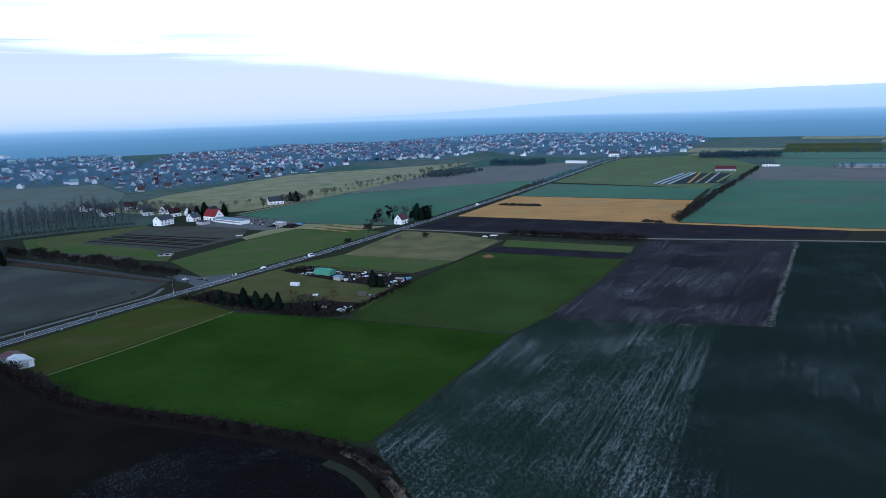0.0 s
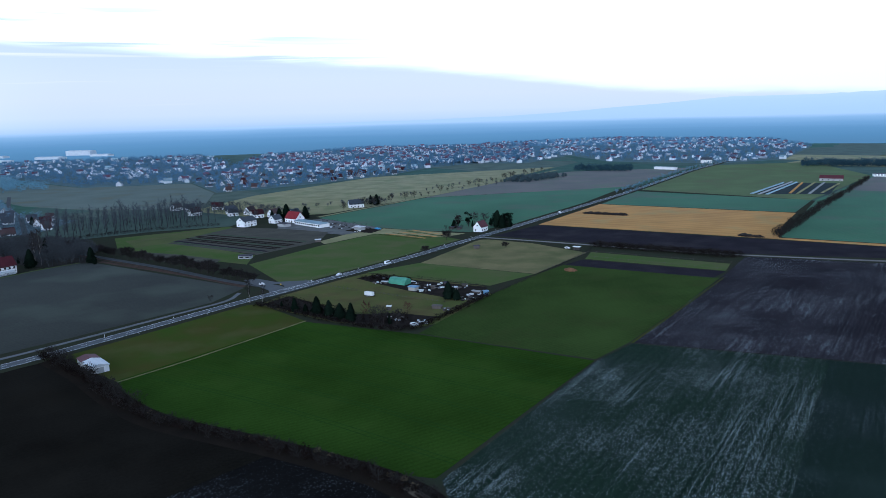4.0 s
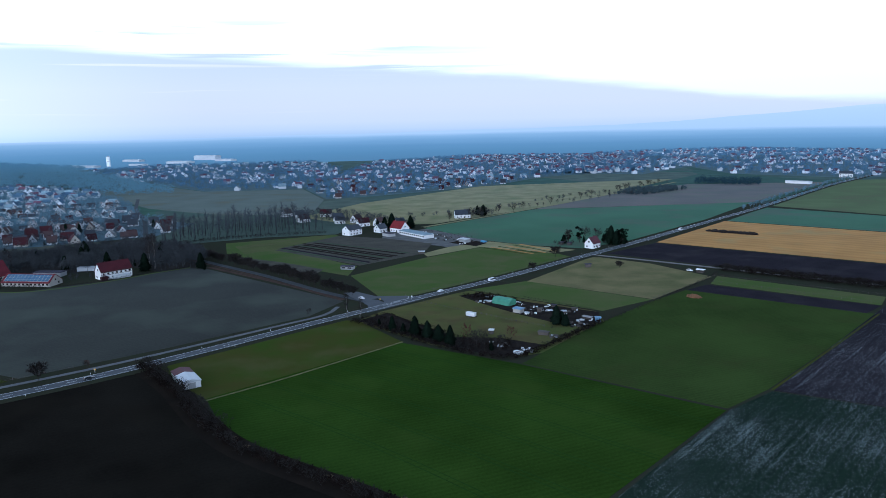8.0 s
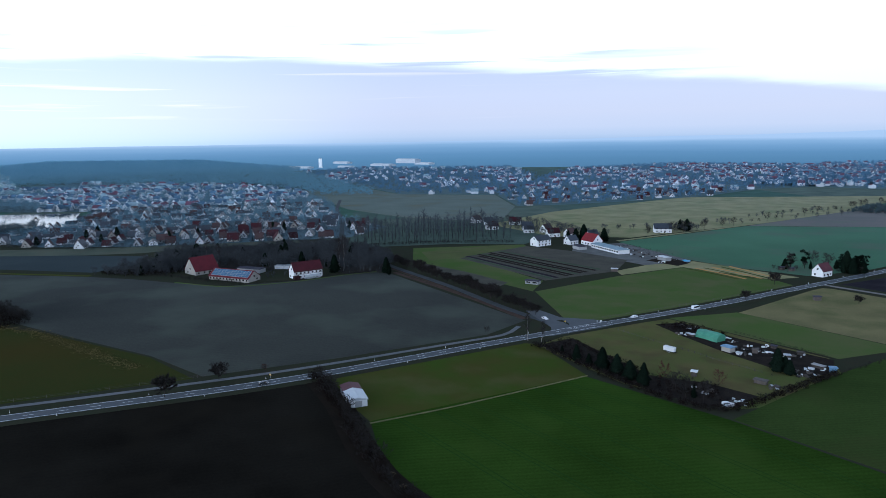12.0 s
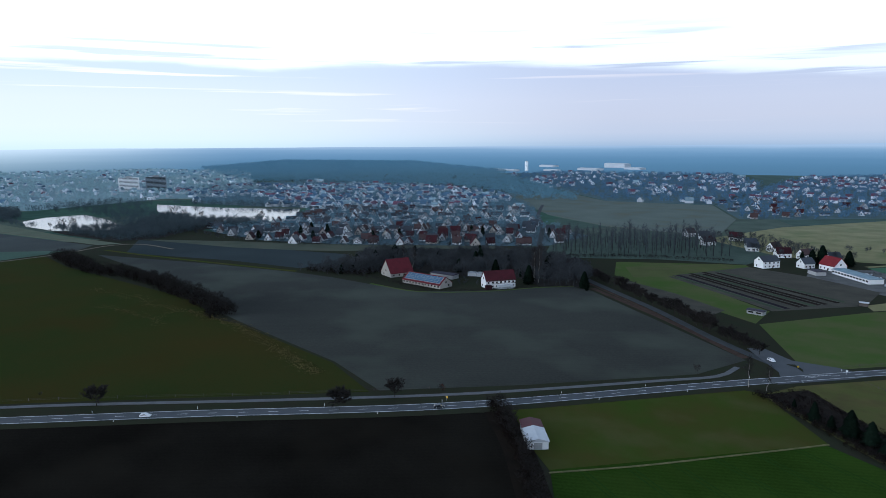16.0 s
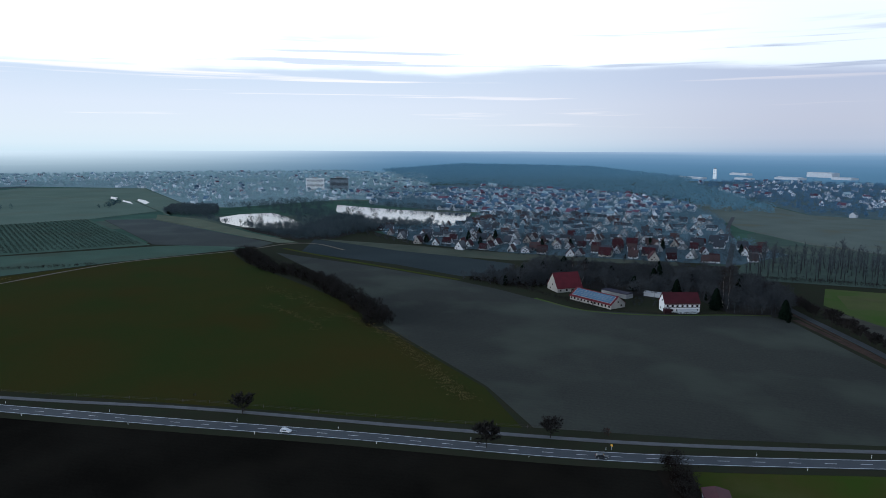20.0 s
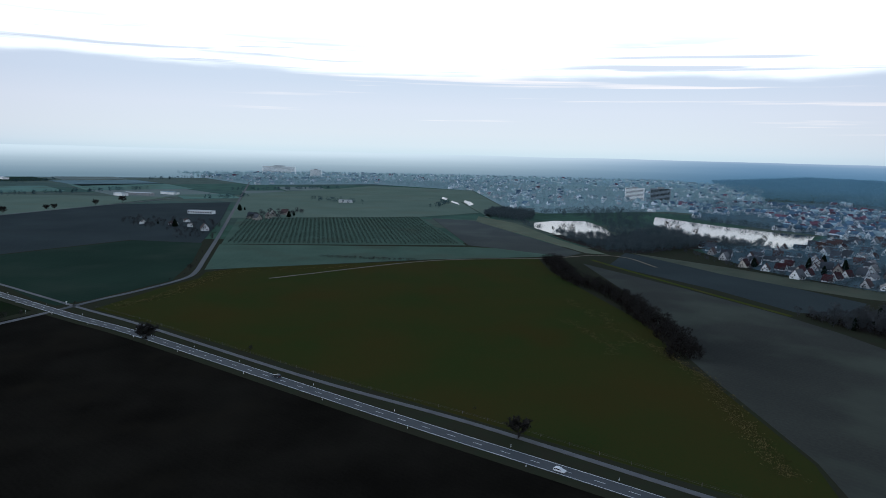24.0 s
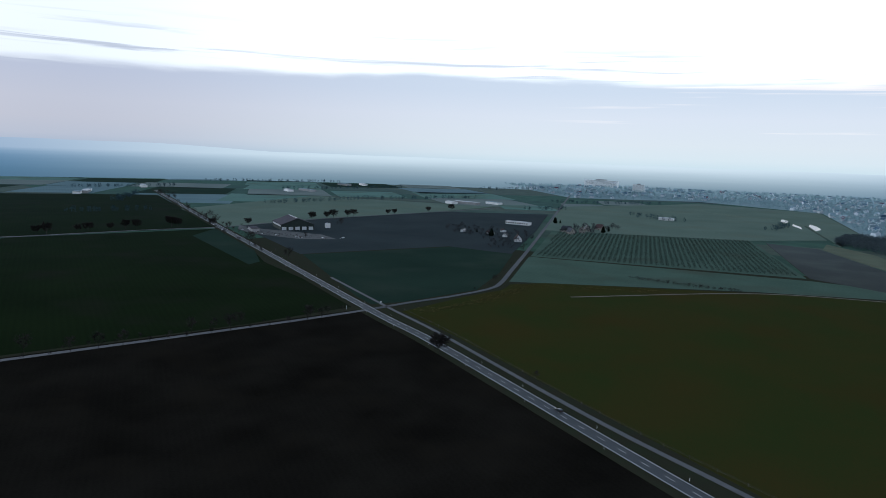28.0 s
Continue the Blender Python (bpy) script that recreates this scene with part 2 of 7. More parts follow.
M_GRASS2 = mat("lush_meadow", (0.068, 0.112, 0.028), (0.096, 0.112, 0.044), spec=0.0, scale=0.03, fine=1.5, patch=((0.115, 0.112, 0.055), 24.0, 0.65))
M_TAN = mat("dry_meadow", (0.2992, 0.2680, 0.1436), (0.1963, 0.1895, 0.0911), spec=0.0, scale=0.04, fine=1.2, patch=((0.13, 0.165, 0.065), 35.0, 0.5))
M_STUB = mat("stubble", (0.5220, 0.2812, 0.0900), (0.3960, 0.2128, 0.0720), spec=0.0, scale=0.03, fine=1.0, rows=(61, 12.0, 0.4), patch=((0.30, 0.27, 0.12), 40.0, 0.4))
M_PLOUGH = mat("ploughed_soil", (0.0330, 0.0285, 0.0345), (0.0203, 0.0182, 0.0230), spec=0.0, scale=0.05, fine=1.5, rows=(-35, 1.4, 0.5), bump=0.15, patch=((0.050, 0.045, 0.045), 30.0, 0.45))
M_PLOUGHF = mat("frosty_plough", (0.0308, 0.0269, 0.0308), (0.0189, 0.0173, 0.0209), spec=0.0, scale=0.05, fine=1.5, rows=(-35, 1.8, 0.6), speck=((0.50, 0.52, 0.55), 0.95, 0.3), bump=0.15)
M_SOWN = mat("sown_field", (0.0175, 0.0312, 0.0200), (0.0100, 0.0175, 0.0125), spec=0.0, scale=0.02, fine=1.0, rows=(-33, 3.0, 0.45), speck=((0.58, 0.66, 0.64), 1.04, 0.24))
M_SOIL = mat("bare_soil", (0.0172, 0.0154, 0.0122), (0.0080, 0.0072, 0.0058), spec=0.0, scale=0.03, fine=1.0, rows=(-46, 2.5, 0.10), patch=((0.0190, 0.0162, 0.0120), 40.0, 0.5))
M_NIGHT = mat("sprouting_field", (0.017, 0.027, 0.021), (0.012, 0.019, 0.015), spec=0.0, scale=0.02, fine=1.0, rows=(-33, 3.0, 0.15), speck=((0.36, 0.42, 0.44), 0.62, 0.3), patch=((0.034, 0.048, 0.042), 40.0, 0.4))
M_CRUMB = mat("frost_crumbed_soil", (0.0102, 0.0097, 0.0097), (0.0069, 0.0064, 0.0064), spec=0.0, scale=0.03, fine=1.0, rows=(-46, 2.5, 0.3), speck=((0.22, 0.24, 0.25), 0.55, 0.3))
M_WGREEN = mat("west_crop", (0.030, 0.052, 0.038), (0.022, 0.040, 0.030), spec=0.0, scale=0.012, fine=0.8, rows=(-40, 4, 0.2), patch=((0.042, 0.058, 0.044), 70.0, 0.5))
M_GREY = mat("harrowed_soil", (0.069, 0.071, 0.060), (0.041, 0.042, 0.038), spec=0.0, scale=0.010, fine=0.8, rows=(-50, 3.0, 0.10), patch=((0.092, 0.102, 0.080), 60.0, 0.6))
M_OLIVE = mat("old_grassland", (0.0296, 0.0460, 0.0131), (0.0515, 0.0418, 0.0131), spec=0.0, scale=0.012, fine=0.8, patch=((0.050, 0.038, 0.012), 55.0, 0.45))
M_BGREEN = mat("north_crop", (0.0857, 0.1734, 0.0982), (0.0680, 0.1355, 0.0786), spec=0.0, scale=0.01, fine=0.6, rows=(-55, 4, 0.2), patch=((0.120, 0.112, 0.095), 70.0, 0.5))
M_DUSK = mat("dusky_tilth", (0.0540, 0.0663, 0.0689), (0.0391, 0.0498, 0.0522), spec=0.0, scale=0.012, fine=0.8, rows=(-40, 4, 0.2), patch=((0.050, 0.060, 0.061), 60.0, 0.5))
M_BROWNF = mat("fallow", (0.1709, 0.1465, 0.1302), (0.1220, 0.1180, 0.1058), spec=0.0, scale=0.015, fine=0.6, rows=(-55, 4, 0.3), patch=((0.13, 0.16, 0.10), 60.0, 0.5))
M_DGREEN = mat("dusky_crop", (0.0149, 0.0242, 0.0098), (0.0103, 0.0172, 0.0075), spec=0.0, scale=0.012, fine=0.8, rows=(-40, 4, 0.25), patch=((0.022, 0.022, 0.016), 60.0, 0.5))
M_TURF = mat("market_garden_turf", (0.1495, 0.1898, 0.0978), (0.1127, 0.1472, 0.0782), spec=0.0, scale=0.02, fine=0.8, patch=((0.16, 0.15, 0.10), 50.0, 0.5))
# meadow beyond the orchard: paler and greyer, haze put into its colour
M_MEADW = mat("hazy_western_meadow", (0.1667, 0.2177, 0.1746), (0.1309, 0.1770, 0.1435), spec=0.0, scale=0.01, fine=0.3, rows=(-40, 6, 0.2), patch=((0.150, 0.178, 0.138), 90.0, 0.5))
M_ORCH = mat("orchard_grass", (0.1008, 0.1512, 0.1176), (0.0784, 0.1204, 0.0924), spec=0.0, scale=0.02, fine=0.5, rows=(-40, 5, 0.2), patch=((0.088, 0.104, 0.078), 60.0, 0.5))
M_STRIP = mat("pale_meadow_strip", (0.170, 0.190, 0.135), (0.130, 0.148, 0.108), spec=0.0, scale=0.03, fine=0.6, patch=((0.150, 0.145, 0.105), 25.0, 0.5))
M_FALLOW = mat("fallow_grass", (0.1075, 0.1200, 0.0900), (0.0775, 0.0875, 0.0675), spec=0.0, scale=0.03, fine=0.8, patch=((0.110, 0.105, 0.078), 22.0, 0.6))
M_PLOT = mat("olive_turf", (0.108, 0.122, 0.048), (0.086, 0.096, 0.042), spec=0.0, scale=0.04, fine=1.2, patch=((0.120, 0.110, 0.060), 18.0, 0.5))
# pale teal parcels: haze of the far plain is put into these colours
M_PLAIN1 = mat("hazy_plain_meadow", (0.1578, 0.2576, 0.2222), (0.1224, 0.2029, 0.1771), spec=0.0, scale=0.01, fine=0.3, rows=(-40, 6, 0.2), patch=((0.105, 0.125, 0.085), 90.0, 0.5))
M_PLAIN2 = mat("hazy_plain_tilth", (0.1868, 0.2705, 0.2898), (0.1449, 0.2125, 0.2318), spec=0.0, scale=0.01, fine=0.3, rows=(-40, 6, 0.2))
M_PLAIN3 = mat("hazy_plain_fallow", (0.2156, 0.2541, 0.2387), (0.1617, 0.2002, 0.1925), spec=0.0, scale=0.01, fine=0.3, rows=(-40, 6, 0.2))
M_DRY = mat("tussocky_dry_meadow", (0.205, 0.178, 0.088), (0.140, 0.130, 0.064), spec=0.0, scale=0.05, fine=1.0, patch=((0.085, 0.105, 0.042), 26.0, 0.6))
M_VEG = mat("garden_soil", (0.098, 0.092, 0.074), (0.068, 0.064, 0.054), spec=0.0, scale=0.06, fine=1.5, rows=(-62, 2.0, 0.5))
M_YARD = mat("yard_gravel", (0.17, 0.165, 0.16), (0.10, 0.10, 0.095), spec=0.0, scale=0.1, fine=1.5)
M_VERGE = mat("verge_grass", (0.0345, 0.0407, 0.0247), (0.0379, 0.0352, 0.0247), spec=0.0, scale=0.1, fine=1.5)
M_ASPH = mat("asphalt", (0.0546, 0.0632, 0.0744), (0.0422, 0.0490, 0.0583), rough=0.7, spec=0.3, scale=0.15, fine=2.0)
M_PATH = mat("worn_path", (0.140, 0.142, 0.150), (0.105, 0.107, 0.114), rough=0.85, spec=0.2, scale=0.2, fine=2.0)
M_TRACK = mat("earth_track", (0.16, 0.13, 0.09), (0.10, 0.085, 0.06), scale=0.2, fine=1.5)
M_PAINT = mat("road_paint", (0.75, 0.76, 0.78), (0.55, 0.56, 0.58), rough=0.5, scale=1.0)
# bluish sheen stands in for haze on land seen at a low angle
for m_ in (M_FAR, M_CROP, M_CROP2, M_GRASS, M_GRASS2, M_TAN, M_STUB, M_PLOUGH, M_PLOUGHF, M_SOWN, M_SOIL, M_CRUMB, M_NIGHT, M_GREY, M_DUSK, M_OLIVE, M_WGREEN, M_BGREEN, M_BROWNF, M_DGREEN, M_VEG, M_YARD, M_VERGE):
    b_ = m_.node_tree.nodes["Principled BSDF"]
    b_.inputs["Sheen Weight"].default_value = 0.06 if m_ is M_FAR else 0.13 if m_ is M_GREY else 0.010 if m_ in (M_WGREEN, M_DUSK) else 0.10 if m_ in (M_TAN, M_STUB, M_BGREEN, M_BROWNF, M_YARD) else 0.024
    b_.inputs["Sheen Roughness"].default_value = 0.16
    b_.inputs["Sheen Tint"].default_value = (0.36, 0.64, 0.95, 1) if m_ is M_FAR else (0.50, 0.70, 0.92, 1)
# plants
M_DARKBED = mat("dark_garden_soil", (0.036, 0.029, 0.024), (0.018, 0.016, 0.015), spec=0.0, scale=0.2, fine=1.5)
M_BARK = mat("bark", (0.035, 0.028, 0.024), (0.022, 0.018, 0.016), scale=1.0, fine=6)
M_BIRCH = mat("birch_bark", (0.42, 0.38, 0.34), (0.20, 0.17, 0.15), scale=1.0, fine=6)
M_TWIG = mat("bare_twigs", (0.0270, 0.0225, 0.0198), (0.0180, 0.0153, 0.0144), scale=0.4, fine=3, rand=0.3)
M_BRAMBLE = mat("bramble", (0.019, 0.013, 0.011), (0.009, 0.0075, 0.007), spec=0.0, scale=0.3, fine=2, island=True, rand=0.4)
M_COPSE = mat("copse_twigs", (0.0755, 0.1048, 0.1167), (0.0515, 0.0749, 0.0850), spec=0.0, scale=0.1, fine=1, island=True, rand=0.3)
M_FIR = mat("conifer_needles", (0.0080, 0.0145, 0.0095), (0.0045, 0.0085, 0.006), spec=0.0, scale=0.4, fine=3, rand=0.3)
M_HEDGE = mat("hedge_twigs", (0.0195, 0.0158, 0.0135), (0.0128, 0.0112, 0.0097), scale=0.3, fine=2, island=True, rand=0.4)
M_WOOD = mat("bare_woodland", (0.0588, 0.0634, 0.0701), (0.0340, 0.0384, 0.0430), scale=0.03, fine=0.3, island=True, rand=0.4)
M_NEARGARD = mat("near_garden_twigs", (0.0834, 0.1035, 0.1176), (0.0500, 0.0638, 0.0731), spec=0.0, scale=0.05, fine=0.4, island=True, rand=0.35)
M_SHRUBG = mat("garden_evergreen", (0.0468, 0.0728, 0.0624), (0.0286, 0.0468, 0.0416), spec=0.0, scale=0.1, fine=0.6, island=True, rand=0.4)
# pale blue of the far garden and town trees is haze put into base colour
M_GARDEN = mat("hazy_twigs", (0.1440, 0.2400, 0.2960), (0.0960, 0.1680, 0.2144), scale=0.05, fine=0.4, island=True, rand=0.22)
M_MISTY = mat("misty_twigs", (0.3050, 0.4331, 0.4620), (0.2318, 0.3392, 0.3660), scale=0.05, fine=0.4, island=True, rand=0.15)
# blue-grey of the estate ground is painted haze
M_ESTATE = mat("hazy_estate_ground", (0.0960, 0.1472, 0.1728), (0.0608, 0.0992, 0.1216), rough=0.7, spec=0.03, scale=0.05, fine=0.3)
# village trees bluer still, with haze painted in
M_VILLAGE = mat("hazy_village_twigs", (0.090, 0.180, 0.285), (0.068, 0.142, 0.230), scale=0.05, fine=0.4, island=True, rand=0.38)
M_LAKEWOOD = mat("lakeside_twigs", (0.0912, 0.1197, 0.1339), (0.0583, 0.0789, 0.0902), scale=0.03, fine=0.3, island=True, rand=0.35)
# blue tint of the far copses is painted haze
M_BLUEWOOD = mat("hazy_copse_needles", (0.040, 0.078, 0.100), (0.028, 0.056, 0.074), spec=0.0, scale=0.1, fine=1, island=True, rand=0.3)
# haze over the villages is tinted into their ground colour
M_VILLGROUND = mat("hazy_village_ground", (0.100, 0.150, 0.160), (0.076, 0.118, 0.130), spec=0.03, scale=0.03, fine=0.3)
# teal tint puts haze into the tree lines of the plain
M_TEALWOOD = mat("hazy_copse_twigs", (0.050, 0.092, 0.108), (0.036, 0.068, 0.082), spec=0.0, scale=0.1, fine=1, island=True, rand=0.3)
# town ground paler, with more haze in its base colour
M_TOWN = mat("hazy_town_ground", (0.2636, 0.3625, 0.3863), (0.2044, 0.2874, 0.3090), spec=0.03, scale=0.03, fine=0.3)
# forest colour holds painted haze, to blend with the glowing backdrop
M_PINE = mat("hazy_pine", (0.1423, 0.2684, 0.3480), (0.1213, 0.2345, 0.3081), scale=0.01, fine=0.2, island=True, rand=0.05)
M_REED = mat("dry_reed", (0.20, 0.15, 0.08), (0.12, 0.09, 0.05), scale=0.3, fine=3, island=True, rand=0.3)


# blue sheen puts haze on far twigs and needles; none on M_WOOD
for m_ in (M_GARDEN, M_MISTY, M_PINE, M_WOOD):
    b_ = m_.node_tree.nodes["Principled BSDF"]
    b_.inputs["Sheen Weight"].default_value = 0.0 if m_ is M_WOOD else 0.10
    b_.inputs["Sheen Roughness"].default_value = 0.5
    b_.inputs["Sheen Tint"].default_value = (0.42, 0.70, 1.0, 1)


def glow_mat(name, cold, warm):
    """Evening haze painted as emission: a plain glowing backdrop, paler with distance and towards the west.
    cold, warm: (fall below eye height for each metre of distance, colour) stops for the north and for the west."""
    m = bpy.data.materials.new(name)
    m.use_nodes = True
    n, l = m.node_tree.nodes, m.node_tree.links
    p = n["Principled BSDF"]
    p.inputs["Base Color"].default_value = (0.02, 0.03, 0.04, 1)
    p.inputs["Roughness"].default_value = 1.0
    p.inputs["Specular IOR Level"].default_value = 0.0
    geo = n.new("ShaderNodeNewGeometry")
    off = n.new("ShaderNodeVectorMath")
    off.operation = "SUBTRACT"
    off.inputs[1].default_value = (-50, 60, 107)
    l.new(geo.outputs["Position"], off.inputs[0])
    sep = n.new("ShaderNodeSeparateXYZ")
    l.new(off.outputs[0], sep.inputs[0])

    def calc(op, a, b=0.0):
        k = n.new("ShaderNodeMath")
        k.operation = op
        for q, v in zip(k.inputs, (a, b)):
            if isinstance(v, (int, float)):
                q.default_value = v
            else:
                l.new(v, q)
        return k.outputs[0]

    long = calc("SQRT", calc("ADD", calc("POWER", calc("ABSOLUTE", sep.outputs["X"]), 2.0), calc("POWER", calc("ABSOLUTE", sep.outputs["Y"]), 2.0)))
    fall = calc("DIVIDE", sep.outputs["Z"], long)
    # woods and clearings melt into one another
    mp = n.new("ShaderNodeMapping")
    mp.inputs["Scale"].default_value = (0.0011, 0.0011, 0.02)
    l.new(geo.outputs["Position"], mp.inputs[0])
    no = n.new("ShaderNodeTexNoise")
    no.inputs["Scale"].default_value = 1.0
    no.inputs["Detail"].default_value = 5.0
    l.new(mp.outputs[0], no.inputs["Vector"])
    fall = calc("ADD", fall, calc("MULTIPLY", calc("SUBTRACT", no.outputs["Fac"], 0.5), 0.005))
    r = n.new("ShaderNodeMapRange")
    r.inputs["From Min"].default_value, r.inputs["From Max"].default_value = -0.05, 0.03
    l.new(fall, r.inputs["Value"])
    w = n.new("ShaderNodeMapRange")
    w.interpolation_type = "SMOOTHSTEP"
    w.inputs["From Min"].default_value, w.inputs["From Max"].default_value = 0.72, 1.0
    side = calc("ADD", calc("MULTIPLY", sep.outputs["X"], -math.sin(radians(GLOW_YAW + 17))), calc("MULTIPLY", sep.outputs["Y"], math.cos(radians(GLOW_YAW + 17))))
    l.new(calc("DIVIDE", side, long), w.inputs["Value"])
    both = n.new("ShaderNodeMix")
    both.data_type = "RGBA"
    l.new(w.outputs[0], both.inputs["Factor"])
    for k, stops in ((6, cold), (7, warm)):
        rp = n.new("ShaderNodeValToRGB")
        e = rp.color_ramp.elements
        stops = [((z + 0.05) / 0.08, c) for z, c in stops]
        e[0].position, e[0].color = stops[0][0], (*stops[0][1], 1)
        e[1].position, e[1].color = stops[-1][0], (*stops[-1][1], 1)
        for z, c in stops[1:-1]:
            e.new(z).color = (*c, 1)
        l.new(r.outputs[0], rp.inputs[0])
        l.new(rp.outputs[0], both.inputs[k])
    l.new(both.outputs[2], p.inputs["Emission Color"])
    p.inputs["Emission Strength"].default_value = 1.0
    return m


M_MIST = glow_mat("haze_glow", [(-0.042, (0.092, 0.180, 0.265)), (-0.034, (0.102, 0.200, 0.295)), (-0.026, (0.125, 0.232, 0.340)), (-0.018, (0.172, 0.285, 0.405)), (-0.012, (0.245, 0.360, 0.480)), (-0.008, (0.40, 0.49, 0.60)), (0.012, (0.45, 0.53, 0.635)), (0.022, (0.54, 0.59, 0.67))],
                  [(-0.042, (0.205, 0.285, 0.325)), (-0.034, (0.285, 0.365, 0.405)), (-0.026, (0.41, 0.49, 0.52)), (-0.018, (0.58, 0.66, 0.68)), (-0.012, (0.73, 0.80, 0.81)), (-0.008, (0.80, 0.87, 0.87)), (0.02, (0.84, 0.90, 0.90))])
# buildings
M_WHITE = mat("white_render", (0.86, 0.86, 0.86), (0.78, 0.78, 0.77), scale=0.2, fine=2, rand=0.12)
M_CREAM = mat("cream_render", (0.40, 0.37, 0.33), (0.32, 0.30, 0.27), scale=0.2, fine=2, rand=0.15)
M_GREYW = mat("grey_render", (0.36, 0.36, 0.36), (0.28, 0.28, 0.28), scale=0.2, fine=2, rand=0.2)
# bluish tint puts the haze into distant walls
M_FARWALL = mat("hazy_render", (0.66, 0.70, 0.75), (0.50, 0.54, 0.59), scale=0.2, fine=2, island=True, rand=0.30)
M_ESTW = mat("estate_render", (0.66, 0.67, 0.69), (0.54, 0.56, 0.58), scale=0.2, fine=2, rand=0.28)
# red and dark roofs of far houses, tinted blue as painted haze
M_FARRED = mat("hazy_red_tiles", (0.135, 0.062, 0.092), (0.095, 0.048, 0.075), scale=0.3, fine=3, island=True, rand=0.35)
M_BLUEROOF = mat("hazy_blue_roof", (0.080, 0.145, 0.225), (0.060, 0.110, 0.175), scale=0.3, fine=3, island=True, rand=0.3)
# pale blue puts haze into distant roofs; near halls wear it as plain colour
M_PALEROOF = mat("pale_blue_roof", (0.260, 0.350, 0.400), (0.170, 0.245, 0.290), scale=0.3, fine=2, island=True, rand=0.4)
M_RED = mat("red_roof_tiles", (0.044, 0.0085, 0.0135), (0.028, 0.0070, 0.0100), scale=0.3, fine=3, rand=0.3)
M_FARMRED = mat("farm_roof_tiles", (0.120, 0.016, 0.024), (0.085, 0.013, 0.019), scale=0.3, fine=3)
M_BRED = mat("bright_red_tiles", (0.205, 0.020, 0.026), (0.150, 0.017, 0.021), scale=0.3, fine=3)
M_BROWN = mat("brown_roof_tiles", (0.070, 0.042, 0.042), (0.050, 0.032, 0.032), scale=0.3, fine=3, rand=0.3)
M_SLATE = mat("anthracite_tiles", (0.034, 0.040, 0.052), (0.025, 0.030, 0.040), rough=0.4, spec=0.45, scale=0.3, fine=3, rand=0.3)
M_GLASS = mat("dark_glass", (0.02, 0.025, 0.03), (0.015, 0.018, 0.022), rough=0.15, spec=0.8, scale=0.5)
M_TIMBER = mat("dark_timber", (0.05, 0.035, 0.025), (0.035, 0.025, 0.02), scale=0.5, fine=5)
M_SHEET = mat("pale_sheet_metal", (0.55, 0.57, 0.60), (0.46, 0.48, 0.51), rough=0.45, spec=0.6, scale=0.2, fine=1.0)
M_DSHEET = mat("dark_sheet_roof", (0.05, 0.046, 0.066), (0.04, 0.036, 0.054), rough=0.8, spec=0.2, scale=0.2, fine=1.0)
M_MAROON = mat("maroon_roof", (0.10, 0.022, 0.030), (0.07, 0.018, 0.024), rough=0.6, scale=0.2, fine=1.5)
M_SOLAR = mat("solar_glass", (0.055, 0.13, 0.22), (0.04, 0.10, 0.18), rough=0.2, spec=0.8, scale=0.5)
M_TARP = mat("green_tarpaulin", (0.10, 0.30, 0.20), (0.07, 0.22, 0.15), rough=0.5, scale=0.4, fine=2)
M_BLUE = mat("blue_sheet", (0.18, 0.32, 0.48), (0.13, 0.24, 0.38), rough=0.5, scale=0.4, fine=2)
M_JUNK = mat("weathered_boards", (0.10, 0.085, 0.075), (0.06, 0.05, 0.045), scale=0.5, fine=3, rand=0.4)
M_DUNG = mat("dung", (0.020, 0.014, 0.012), (0.012, 0.009, 0.008), scale=0.4, fine=2)
M_STRAW = mat("rotting_straw", (0.22, 0.11, 0.05), (0.12, 0.06, 0.03), scale=0.4, fine=2)
M_POST = mat("white_plastic", (0.80, 0.80, 0.80), (0.7, 0.7, 0.7), rough=0.4, scale=1.0)
M_BLACK = mat("black_rubber", (0.012, 0.012, 0.012), rough=0.7, scale=2.0)
M_CARW = mat("white_car_paint", (0.78, 0.78, 0.80), (0.74, 0.74, 0.76), rough=0.25, spec=0.6, scale=0.5)
M_CARD = mat("dark_car_paint", (0.03, 0.035, 0.04), (0.025, 0.03, 0.035), rough=0.2, spec=0.6, scale=0.5)
M_YELLOW = mat("yellow_sign_face", (0.75, 0.45, 0.02), (0.65, 0.38, 0.02), rough=0.4, scale=1.0)
M_WATER = mat("still_water", (0.010, 0.014, 0.018), (0.008, 0.012, 0.015), rough=0.10, spec=0.35, scale=0.05)

# ---------------------------------------------------------------- mesh helpers
RNG = np.random.default_rng(7)


def mesh_obj(name, bm, material, parent=None, label=""):
    me = bpy.data.meshes.new(name)
    bm.to_mesh(me)
    bm.free()
    me.materials.append(material)
    ob = new(name, me)
    if parent:
        ob.parent = parent
    if label:
        tagged(ob, label)
    return ob


def part(name, bm, material, parent, label=""):
    return mesh_obj(name, bm, material, parent, label)


def empty(name, label, category, group="", m=None):
    ob = new(name)
    ob.empty_display_size = 1
    if m is not None:
        ob.matrix_basis = m
    return tagged(ob, label, category, group)


def data_mesh(name, verts, faces, material):
    me = bpy.data.meshes.new(name)
    me.from_pydata(verts, [], faces)
    me.materials.append(material)
    return me


